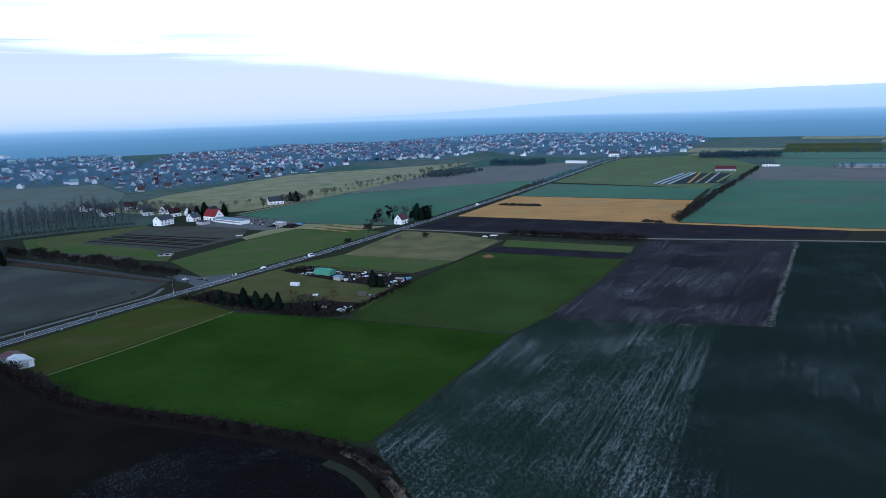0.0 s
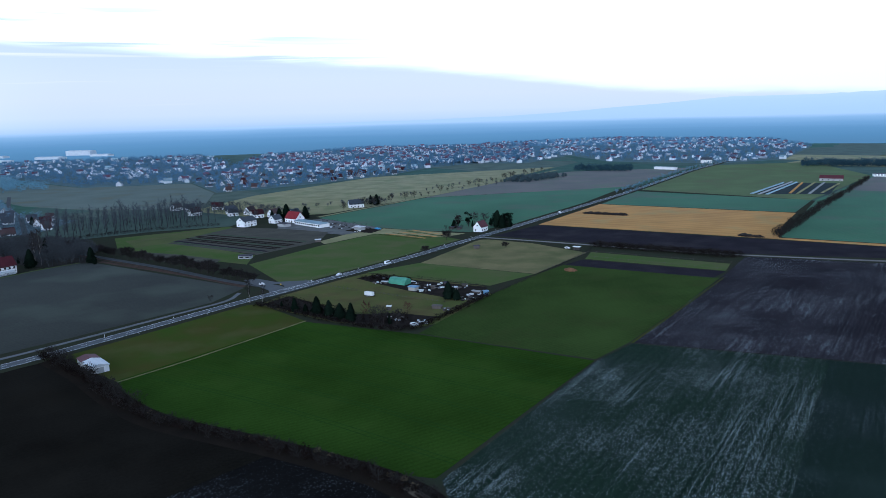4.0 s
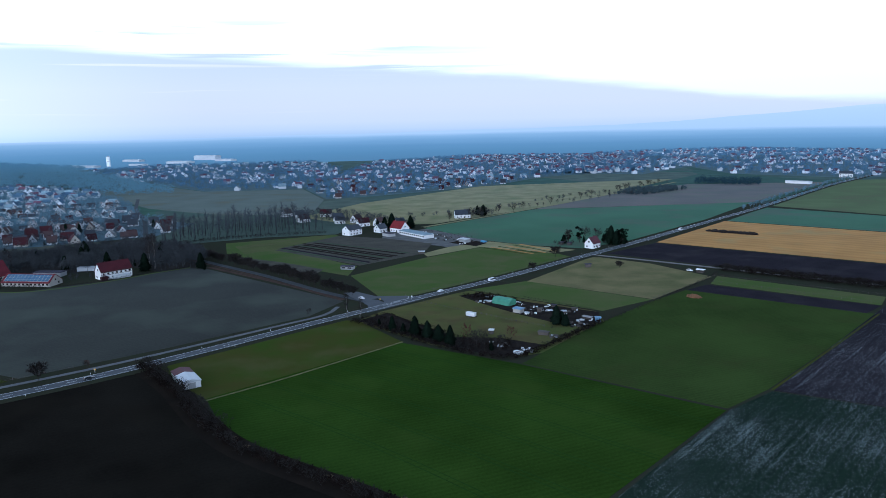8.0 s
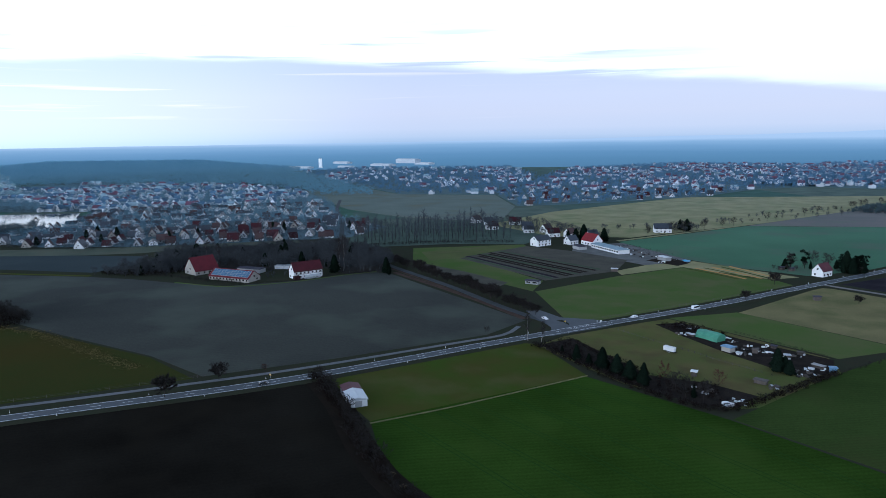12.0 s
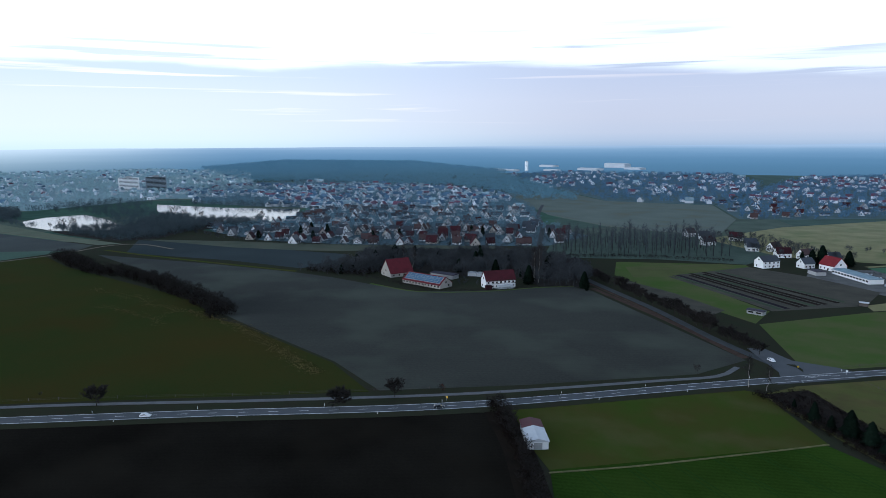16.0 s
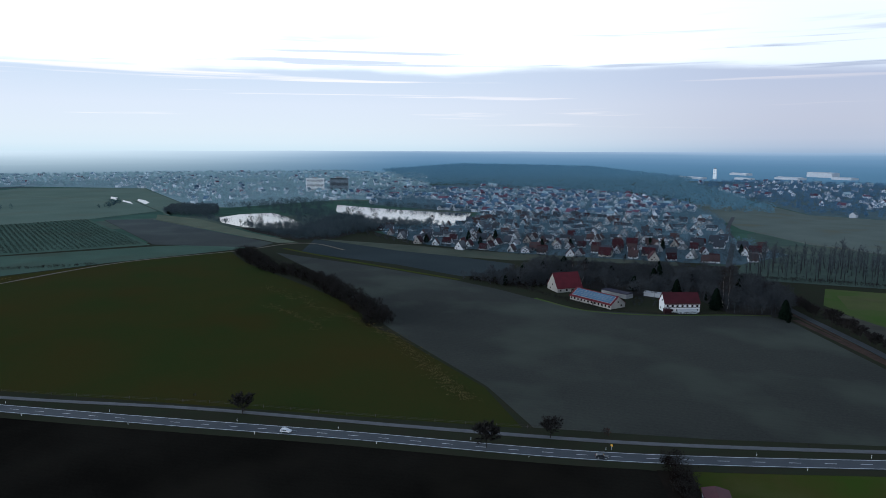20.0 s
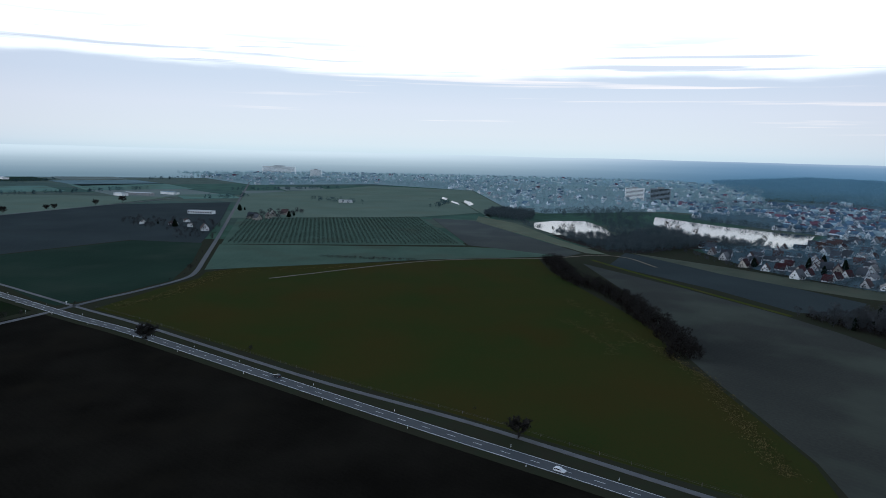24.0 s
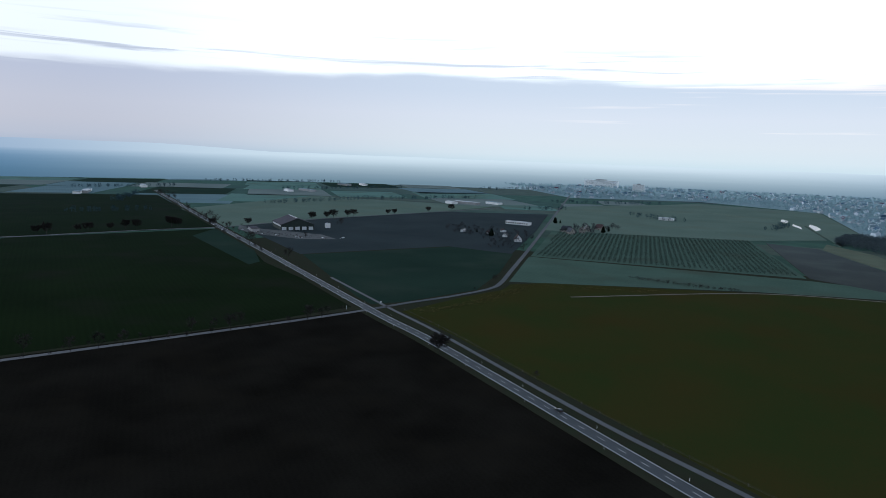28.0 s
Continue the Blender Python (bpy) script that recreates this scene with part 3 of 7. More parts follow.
def box(bm, x0, x1, y0, y1, z0, z1, bevel=0.0):
    v = [bm.verts.new(c) for c in ((x0, y0, z0), (x1, y0, z0), (x1, y1, z0), (x0, y1, z0), (x0, y0, z1), (x1, y0, z1), (x1, y1, z1), (x0, y1, z1))]
    fs = [bm.faces.new([v[i] for i in q]) for q in ((3, 2, 1, 0), (4, 5, 6, 7), (0, 1, 5, 4), (1, 2, 6, 5), (2, 3, 7, 6), (3, 0, 4, 7))]
    if bevel:
        bmesh.ops.bevel(bm, geom=list({e for f in fs for e in f.edges}), offset=bevel, segments=1, affect="EDGES")
    return v


def prism(bm, outline, x0, x1):
    """An outline in y, z drawn out along x."""
    a = [bm.verts.new((x0, y, z)) for y, z in outline]
    b = [bm.verts.new((x1, y, z)) for y, z in outline]
    bm.faces.new(a[::-1])
    bm.faces.new(b)
    k = len(outline)
    for i in range(k):
        bm.faces.new((a[i], a[(i + 1) % k], b[(i + 1) % k], b[i]))


def slab(name, outline, top, material, label, category="field", deep=0.6):
    """A sheet of land with a rim that goes into the ground."""
    bm = bmesh.new()
    a = [bm.verts.new((x, y, top)) for x, y in outline]
    b = [bm.verts.new((x, y, top - deep)) for x, y in outline]
    bm.faces.new(a)
    k = len(outline)
    for i in range(k):
        bm.faces.new((a[i], b[i], b[(i + 1) % k], a[(i + 1) % k]))
    bmesh.ops.recalc_face_normals(bm, faces=bm.faces)
    bmesh.ops.triangulate(bm, faces=bm.faces)
    return tagged(mesh_obj(name, bm, material), label, category, kind="structure")


def smooth_line(points, step=8.0):
    """Points of a Catmull-Rom curve through the given ones, about step apart."""
    p = [np.array(q, float) for q in points]
    p = [2 * p[0] - p[1], *p, 2 * p[-1] - p[-2]]
    out = []
    for i in range(1, len(p) - 2):
        k = max(1, int(np.linalg.norm(p[i + 1] - p[i]) / step))
        for j in range(k):
            t = j / k
            out.append(0.5 * (2 * p[i] + (p[i + 1] - p[i - 1]) * t + (2 * p[i - 1] - 5 * p[i] + 4 * p[i + 1] - p[i + 2]) * t * t
                              + (3 * p[i] - 3 * p[i + 1] + p[i + 2] - p[i - 1]) * t ** 3))
    out.append(p[-2])
    return np.array(out)


def normals(line):
    d = np.gradient(line, axis=0)
    d /= np.linalg.norm(d, axis=1)[:, None]
    return np.stack([-d[:, 1], d[:, 0]], 1)


def ribbon(name, line, left, right, top, material, label, category, parent=None, deep=0.5):
    nn = normals(line)
    a, b = line + nn * left, line + nn * right
    k = len(line)
    verts = [(*q, top) for q in a] + [(*q, top) for q in b] + [(*q, top - deep) for q in a] + [(*q, top - deep) for q in b]
    faces = []
    for i in range(k - 1):
        faces += [(k + i, k + i + 1, i + 1, i), (i, i + 1, 2 * k + i + 1, 2 * k + i), (3 * k + i, 3 * k + i + 1, k + i + 1, k + i)]
    ob = new(name, data_mesh(name, verts, faces, material))
    if parent:
        ob.parent = parent
        return ob
    return tagged(ob, label, category, kind="structure")


def tri_cloud(centres, radii, count, size, up=0.3):
    """Many small leaf-like triangles in lumps: centres and radii (x, y, z) of the lumps; returns vertices and faces."""
    centres, radii = np.asarray(centres, float), np.asarray(radii, float)
    k = len(centres)
    d = RNG.normal(size=(k * count, 3))
    d /= np.linalg.norm(d, axis=1)[:, None]
    d *= (0.35 + 0.65 * RNG.random((k * count, 1)) ** 0.5)
    c = np.repeat(centres, count, 0) + d * np.repeat(radii, count, 0)
    u = RNG.normal(size=(k * count, 3))
    u[:, 2] += up * np.sign(u[:, 2])
    u /= np.linalg.norm(u, axis=1)[:, None]
    w = np.cross(u, RNG.normal(size=(k * count, 3)))
    w /= np.linalg.norm(w, axis=1)[:, None] + 1e-9
    s = size * (0.6 + 0.8 * RNG.random((k * count, 1)))
    v = np.stack([c - u * s * 0.5 - w * s * 0.35, c - u * s * 0.5 + w * s * 0.35, c + u * s * 0.6], 1).reshape(-1, 3)
    v[:, 2] = np.maximum(v[:, 2], 0.02)
    return v, np.arange(len(v)).reshape(-1, 3)


def cloud_mesh(name, v, f, material):
    me = bpy.data.meshes.new(name)
    me.vertices.add(len(v))
    me.vertices.foreach_set("co", np.asarray(v, np.float32).ravel())
    me.loops.add(len(f) * 3)
    me.loops.foreach_set("vertex_index", np.asarray(f, np.int32).ravel())
    me.polygons.add(len(f))
    me.polygons.foreach_set("loop_start", np.arange(0, len(f) * 3, 3, dtype=np.int32))
    me.update(calc_edges=True)
    me.materials.append(material)
    return me


# ---------------------------------------------------------------- the land
def build_ground():
    """One sheet to the horizon, rising a little to the east."""
    k = 120
    xs, ys = np.linspace(-5600, 5400, k), np.linspace(-5400, 5600, k)
    verts, faces = [], []
    for y in ys:
        for x in xs:
            far = math.hypot(x + 50, y - 60)
            az = math.degrees(math.atan2(x + 50, y - 60))
            side = max(0.0, 1 - abs(az - 55) / 45)
            h = max(0.0, (far - 2200) / 2600) ** 1.5 * 8 * side
            h *= 0.85 + 0.3 * noise.noise((x / 900, y / 900, 0))
            verts.append((x, y, h - 0.4))
    for j in range(k - 1):
        for i in range(k - 1):
            faces.append((j * k + i, j * k + i + 1, (j + 1) * k + i + 1, (j + 1) * k + i))
    ob = new("ground", data_mesh("ground", verts, faces, M_FAR))
    for q in ob.data.polygons:
        q.use_smooth = True
    tagged(ob, "wide flat winter farmland in green and brown parcels", "ground", kind="structure")



def build_distance():
    """The far plain and the ring of ridges that closes it, with haze painted as glow."""
    k, verts, faces = 720, [], []
    def level(az):
        h = np.interp(az, [-180, -150, -131, -123, -110, -92, -75, -46, -30, -14, -5, 4, 12, 22, 37, 60, 90, 130, 180], [120, 128, 118, 88, 78, 74, 70, 68, 70, 78, 90, 98, 135, 186, 196, 190, 150, 120, 120])
        return h * (1 + 0.05 * noise.noise((az / 6, 0, 0)) + 0.02 * noise.noise((az * 1.3, 3, 0)))
    for i in range(k):
        az = -180 + 360 * i / k
        d = np.array([math.sin(radians(az)), math.cos(radians(az))])
        h = level(az)
        for r, z in ((2350, -0.5), (2480, 0.8), (3800, 4.0), (4300, 6.5), (4640, 9.0), (4660, h * 0.45), (4700, h * 0.8), (4760, h)):
            verts.append((-50 + d[0] * r, 60 + d[1] * r, z))
    for i in range(k):
        j = (i + 1) % k
        for q in range(7):
            faces.append((i * 8 + q, j * 8 + q, j * 8 + q + 1, i * 8 + q + 1))
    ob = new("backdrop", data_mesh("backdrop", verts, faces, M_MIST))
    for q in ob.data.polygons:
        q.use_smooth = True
    tagged(ob, "glowing haze-blue ridges on the horizon", "backdrop", kind="structure")


build_ground()
build_distance()

MAIN = smooth_line([(-1414, -1061), (-893, -475), (-705, -260), (-527, -58), (-467, 14), (-341, 150), (-278, 220), (-207, 297), (-141, 389),
                    (-108, 434), (-52, 509), (-2, 584), (60, 677), (161, 836), (244, 968), (413, 1255), (502, 1389), (640, 1600)], 6)
LANE_A = smooth_line([(-112, 428), (-128, 440), (-163, 461), (-224, 506), (-299, 555), (-361, 601), (-418, 655), (-470, 730), (-538, 830), (-607, 917), (-700, 1060)], 8)
LANE_B = smooth_line([(-527, -58), (-560, -43), (-597, -23), (-640, -6), (-672, -5), (-735, -13), (-874, -31), (-1102, -62), (-1652, -138), (-2174, -209)], 8)
LANE_S = smooth_line([(-527, -58), (-500, -72), (-456, -97), (-385, -140), (-300, -192), (-200, -255)], 8)
LANE_E = smooth_line([(14, 612), (60, 588), (100, 566), (150, 538), (211, 509), (349, 460), (520, 395)], 8)
LANE_F = smooth_line([(-560, -640), (-652, -574), (-728, -535), (-800, -500), (-868, -455), (-896, -446), (-1052, -410), (-1323, -304), (-1500, -240)], 10)
PATH_W = smooth_line([(-620, -140), (-535, -45), (-491, 6), (-391, 112), (-332, 182), (-272, 245), (-224, 297), (-197, 330), (-160, 380), (-142, 405), (-140, 424)], 6)
FARM_TRACK = smooth_line([(-640, 60), (-733, 200), (-752, 318), (-775, 380), (-758, 408), (-700, 415)], 10)

# fields: outline, height, material, label
FIELDS = [
    ("crop_field", [(-85, 359), (-146, 277), (-122, 247), (-97, 231), (-64, 217), (-31, 199), (-9, 194), (57, 292), (-23, 334)], 0.10, M_CROP, "bright green field of young winter wheat"),
    ("pasture", [(-145, 276), (-84, 360), (-119, 396), (-128, 395), (-198, 300), (-180, 300)], 0.08, M_GRASS, "short green pasture with mud spots beside the road"),
    ("sown_field", [(58, 292), (-7, 193), (2, 150), (30, 60), (150, -60), (170, -30), (48, 112), (81, 167), (108, 211), (153, 283), (153, 289), (79, 314)], 0.09, M_SOWN, "dark sown field with pale frosty crumbs"),
    ("sown_field", [(153, 289), (153, 283), (108, 211), (81, 167), (48, 112), (170, -30), (330, 120), (240, 258), (176, 281)], 0.088, M_NIGHT, "very dark green field of sprouting seed"),
    ("ploughed_field", [(80, 315), (176, 282), (306, 466), (208, 504), (170, 446)], 0.11, M_PLOUGHF, "dark ploughed field with frosty white furrows"),
    ("sown_field", [(178, 281), (242, 259), (390, 440), (309, 467)], 0.10, M_NIGHT, "dark sown field with pale frosty streaks"),
    ("crop_field", [(-22, 335), (58, 294), (78, 316), (168, 440), (161, 441), (73, 488), (49, 458), (12, 400)], 0.08, M_CROP2, "dull green field of young rape"),
    ("soil_strip", [(89, 505), (176, 458), (162, 441), (74, 489)], 0.10, M_PLOUGH, "narrow strip of dark tilled soil"),
    ("grass_strip", [(101, 533), (188, 481), (177, 460), (92, 508)], 0.10, M_GRASS2, "narrow strip of fenced green grass"),
    ("dry_meadow", [(-30, 505), (16, 598), (24, 598), (60, 576), (97, 531), (50, 462)], 0.07, M_DRY, "pale dry meadow by the road"),
    ("meadow", [(-66, 476), (-31, 505), (49, 461), (18, 431), (-40, 462)], 0.08, M_GRASS2, "green meadow strip behind the allotment"),
    ("ploughed_field", [(30, 616), (76, 672), (259, 568), (376, 500), (352, 474), (211, 515), (100, 573)], 0.09, M_PLOUGH, "dark ploughed field beside the track"),
    ("stubble_field", [(77, 676), (165, 820), (345, 716), (303, 650), (262, 572)], 0.10, M_STUB, "golden stubble field with dark dung heaps"),
    ("stubble_strip", [(262, 571), (264, 578), (420, 490), (378, 500)], 0.12, M_STUB, "golden stubble strip along the ploughed field"),
    ("crop_field", [(168, 822), (240, 950), (410, 815), (346, 720)], 0.10, M_BGREEN, "green winter crop beyond the stubble"),
    ("crop_field", [(415, 815), (640, 1090), (900, 900), (640, 420), (420, 492), (268, 580)], 0.09, M_BGREEN, "wide green winter crop behind the hedge"),
    ("fallow_field", [(500, 905), (590, 1022), (640, 1085), (890, 905), (800, 740), (640, 820)], 0.105, M_BROWNF, "brown fallow part of the east crop"),
    ("crop_field", [(-156, 756), (-95, 850), (-48, 925), (240, 1010), (150, 838), (52, 682), (10, 640), (-40, 655), (-79, 678)], 0.09, M_BGREEN, "wide green winter crop north of the road"),
    ("fallow_field", [(-46, 928), (60, 1120), (203, 1300), (440, 1330), (240, 1012)], 0.09, M_BROWNF, "brown fallow field north of the road"),
    ("meadow", [(-330, 840), (-300, 1000), (-160, 1280), (193, 1424), (60, 1130), (-52, 932), (-150, 790), (-230, 770)], 0.07, M_TAN, "pale olive meadow in front of the village"),
    ("meadow", [(-905, 1215), (-740, 1060), (-600, 935), (-470, 872), (-400, 868), (-330, 880), (-375, 1050), (-480, 1232), (-660, 1195), (-780, 1290)], 0.07, mat("tired_meadow", (0.165, 0.190, 0.165), (0.128, 0.152, 0.135), spec=0.0, scale=0.02, fine=0.8, patch=((0.17, 0.155, 0.10), 50.0, 0.4)), "pale meadow between the housing estates"),
    ("meadow", [(244, 972), (300, 1080), (480, 1370), (700, 1400), (640, 1095), (412, 820)], 0.06, M_TURF, "olive grassland before the village"),
    ("allotment_ground", [(-119, 394), (-108, 424), (-66, 474), (-40, 461), (14, 430), (18, 408), (-12, 352), (-24, 345), (-68, 357)], 0.07, M_ALLOT, "worn grass of the allotment garden"),
    ("meadow", [(-160, 512), (-120, 585), (-80, 640), (-10, 612), (0, 600), (-56, 515), (-108, 447), (-122, 452)], 0.08, M_GRASS2, "lush green meadow in the bend of the roads"),
    ("vegetable_plot", [(-264, 620), (-232, 697), (-180, 685), (-127, 657), (-125, 605), (-165, 550)], 0.09, M_VEG, "dark vegetable plot in long beds"),
    ("grass_plot", [(-299, 590), (-329, 646), (-238, 706), (-232, 698), (-264, 619), (-166, 548), (-162, 512), (-215, 540)], 0.07, M_GRASS2, "green grass beside the vegetable plot"),
    ("soil_strip", [(-286, 579), (-233, 558), (-188, 532), (-190, 504), (-233, 530), (-272, 556)], 0.085, M_VEG, "dark soil strip beside the avenue"),
    ("grass_plot", [(-311, 629), (-256, 697), (-240, 690), (-266, 617), (-284, 593)], 0.085, M_PLOT, "olive grass beside the poplars"),
    ("yard", [(-183, 683), (-110, 640), (-80, 655), (-78, 676), (-150, 750), (-190, 720)], 0.06, M_YARD, "grey yard and beds of the nursery"),
    ("meadow_strip", [(-108, 640), (-125, 606), (-118, 592), (-80, 642), (-14, 616), (4, 632), (-75, 672)], 0.085, M_TAN, "strips of dry grass and straw"),
    ("harrowed_field", [(-141, 438), (-150, 402), (-200, 337), (-243, 288), (-290, 300), (-387, 308), (-421, 312), (-560, 340), (-721, 349), (-600, 395), (-505, 424), (-460, 432), (-378, 437), (-337, 478), (-303, 529), (-285, 528)], 0.09, M_GREY, "wide grey-brown harrowed field"),
    ("soil_field", [(-795, 420), (-690, 462), (-543, 512), (-500, 470), (-517, 438), (-597, 419), (-712, 372)], 0.08, M_DUSK, "dark tilled field before the estate"),
    ("meadow_strip", [(-690, 466), (-800, 455), (-840, 510), (-690, 510), (-580, 558), (-450, 665), (-420, 640), (-543, 516)], 0.07, M_VERGE, "rough grass strip before the estate"),
    ("old_grassland", [(-245, 284), (-330, 190), (-395, 118), (-490, 16), (-532, -36), (-600, -14), (-640, 4), (-668, 4), (-690, 30), (-735, 200), (-755, 312), (-675, 305), (-560, 312), (-470, 318), (-411, 302), (-387, 305), (-289, 298)], 0.08, M_OLIVE, "wide olive-brown old grassland"),
    ("soil_field", [(-205, 290), (-278, 212), (-341, 142), (-467, 6), (-524, -64), (-456, -103), (-385, -146), (-200, -255), (100, -200), (30, 55), (-2, 150), (-6, 172), (-32, 196), (-64, 212), (-98, 227), (-125, 243), (-150, 275), (-185, 306)], 0.09, M_SOIL, "wide dark bare soil field"),
    ("frosty_corner", [(-3, 150), (-7, 171), (-33, 194), (-64, 209), (-100, 170), (-60, 60), (20, 60)], 0.10, M_CRUMB, "dark field corner with pale frosty crumbs"),
    ("grass_strip", [(-680, 0), (-742, 200), (-765, 330), (-800, 350), (-830, 255), (-838, -20)], 0.06, M_ORCH, "green grass strip beside the orchard"),
    ("orchard_ground", [(-842, -19), (-844, 251), (-1164, 222), (-1110, -50)], 0.08, M_ORCH, "dark green ground under orchard rows"),
    ("soil_field", [(-846, 254), (-765, 345), (-790, 370), (-1119, 300), (-1150, 240)], 0.07, M_GREY, "dark tilled strip beside the orchard"),
    ("meadow_strip", [(-1119, 305), (-790, 374), (-780, 395), (-900, 375), (-1090, 360), (-1190, 320)], 0.08, M_STRIP, "pale green grass strip along the wood"),
    ("meadow_strip", [(-795, 425), (-740, 462), (-704, 486), (-617, 535), (-547, 588), (-470, 648), (-455, 634), (-532, 566), (-559, 523), (-599, 495), (-665, 462), (-740, 440)], 0.10, M_FALLOW, "pale fallow grass between the field and the estate"),
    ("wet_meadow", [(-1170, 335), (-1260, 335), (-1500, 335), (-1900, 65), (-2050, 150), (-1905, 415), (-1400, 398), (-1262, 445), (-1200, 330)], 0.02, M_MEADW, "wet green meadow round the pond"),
    ("crop_field", [(-540, -66), (-560, -48), (-631, -14), (-720, -20), (-846, -40), (-866, -119), (-720, -230)], 0.07, M_WGREEN, "green winter crop beside the lane"),
    ("soil_field", [(-722, -234), (-868, -123), (-848, -42), (-1102, -72), (-1409, -118), (-1320, -312), (-1052, -404), (-900, -440)], 0.07, M_DUSK, "dark tilled field behind the farm hall"),
    ("crop_field", [(-530, -72), (-605, -160), (-660, -235), (-768, -335), (-862, -440), (-652, -565), (-300, -480), (-250, -235), (-456, -106)], 0.06, M_DGREEN, "dark green winter crop south of the road"),
    ("meadow_strip", [(-660, -240), (-640, -238), (-780, -420), (-855, -447), (-768, -328)], 0.09, M_WGREEN, "lighter grass corner by the road"),
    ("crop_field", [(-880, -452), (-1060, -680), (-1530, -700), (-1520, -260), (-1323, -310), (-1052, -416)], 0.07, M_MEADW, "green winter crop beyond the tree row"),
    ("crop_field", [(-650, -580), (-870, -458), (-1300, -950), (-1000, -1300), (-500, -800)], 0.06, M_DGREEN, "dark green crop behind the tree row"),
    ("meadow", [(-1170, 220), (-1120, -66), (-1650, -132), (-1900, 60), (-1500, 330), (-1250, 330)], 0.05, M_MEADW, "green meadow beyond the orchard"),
]
slab("rough_grass", [(-900, -320), (-300, -480), (120, -210), (330, 110), (430, 480), (420, 800), (240, 1000), (-40, 940), (-330, 860), (-440, 660), (-560, 540), (-800, 480), (-860, 300)], 0.0, M_VERGE, "rough brown-green grass between the fields", "ground")
for nm, outline, top, ma, lab in FIELDS:
    slab(nm, outline, top, ma, lab)


# ---------------------------------------------------------------- roads
def dashes(parent, line, off, width, long, gap, top, first=0.0, last=1e9, limit=300):
    """Painted strokes along a line, each a piece of its own."""
    seg = np.linalg.norm(np.diff(line, axis=0), axis=1)
    s = np.r_[0, np.cumsum(seg)]
    nn = normals(line)
    bm = bmesh.new()
    box(bm, -long / 2, long / 2, -width / 2, width / 2, -0.01, 0.006)
    me = bpy.data.meshes.new("dash")
    bm.to_mesh(me)
    bm.free()
    me.materials.append(M_PAINT)
    d, k = max(first, 0), 0
    while d < min(s[-1], last) and k < limit:
        p = np.array([np.interp(d, s, line[:, i] + nn[:, i] * off) for i in (0, 1)])
        q = np.array([np.interp(d + 1, s, line[:, i] + nn[:, i] * off) for i in (0, 1)])
        ob = new("dash", me)
        ob.parent = parent
        ob.matrix_basis = pose(p[0], p[1], top, 0, 0, math.degrees(math.atan2(q[1] - p[1], q[0] - p[0])))
        d += long + gap
        k += 1


ribbon("verge", MAIN, 7.5, -8.5, 0.16, M_VERGE, "brown-green grass verge of the country road", "verge")
road = ribbon("road", MAIN, 3.6, -3.6, 0.24, M_ASPH, "two-lane asphalt country road with white lines", "road")
ribbon("edge_line", MAIN, 3.36, 3.10, 0.252, M_PAINT, "", "", road, deep=0.02)
ribbon("edge_line", MAIN, -3.10, -3.36, 0.252, M_PAINT, "", "", road, deep=0.02)
dashes(road, MAIN, 0, 0.2, 4, 8, 0.25, first=700, limit=190)
ribbon("lane", LANE_A, 2.6, -2.6, 0.20, mat("old_asphalt", (0.060, 0.066, 0.072), (0.045, 0.050, 0.055), spec=0.1, scale=0.15, fine=2.0), "asphalt side road to the housing estate", "road")
ribbon("bank", LANE_A[4:44], 5.6, 3.6, 0.17, mat("rusty_grass", (0.085, 0.058, 0.046), (0.055, 0.040, 0.034), spec=0.0, scale=0.2, fine=2.0), "rust-brown dead grass verge of the side road", "verge")
ribbon("lane", LANE_B, 2.1, -2.1, 0.20, M_ASPH, "narrow asphalt lane past the farm", "road")
ribbon("lane", LANE_S, 2.2, -2.2, 0.18, M_PATH, "narrow pale lane across the fields", "road")
ribbon("lane", LANE_E, 1.9, -1.9, 0.18, mat("pale_lane", (0.20, 0.185, 0.175), (0.14, 0.13, 0.125), spec=0.1, scale=0.2, fine=2.0), "pale farm lane between the fields", "road")
ribbon("lane", LANE_F, 2.2, -2.2, 0.18, M_PATH, "pale farm lane with a row of trees", "road")
ribbon("cycle_path", PATH_W, 1.3, -1.3, 0.20, M_PATH, "grey asphalt cycle path beside the road", "path")
ribbon("farm_track", FARM_TRACK, 1.4, -1.4, 0.16, M_TRACK, "pale earth farm track", "track")

# ---------------------------------------------------------------- water
slab("lake", [(-1215, 632), (-1140, 655), (-1070, 680), (-1000, 720), (-958, 752), (-880, 690), (-827, 632), (-904, 562), (-999, 556), (-1100, 580)], 0.03, M_WATER, "still lake that mirrors the pale sky", "lake", deep=0.3)
slab("lake", [(-1098, 390), (-1130, 430), (-1128, 482), (-1040, 480), (-940, 462), (-902, 440), (-955, 384), (-1030, 375)], 0.03, M_WATER, "small still lake behind the wood", "lake", deep=0.3)
for o_ in ([(-1402, 336), (-1440, 350), (-1500, 352), (-1545, 346), (-1500, 338)], [(-1420, 318), (-1470, 322), (-1530, 316), (-1490, 310)], [(-1540, 306), (-1600, 316), (-1640, 308), (-1580, 300)]):
    slab("pond", o_, 0.06, M_WATER, "flooded shallow pond in the meadow", "pond", deep=0.3)

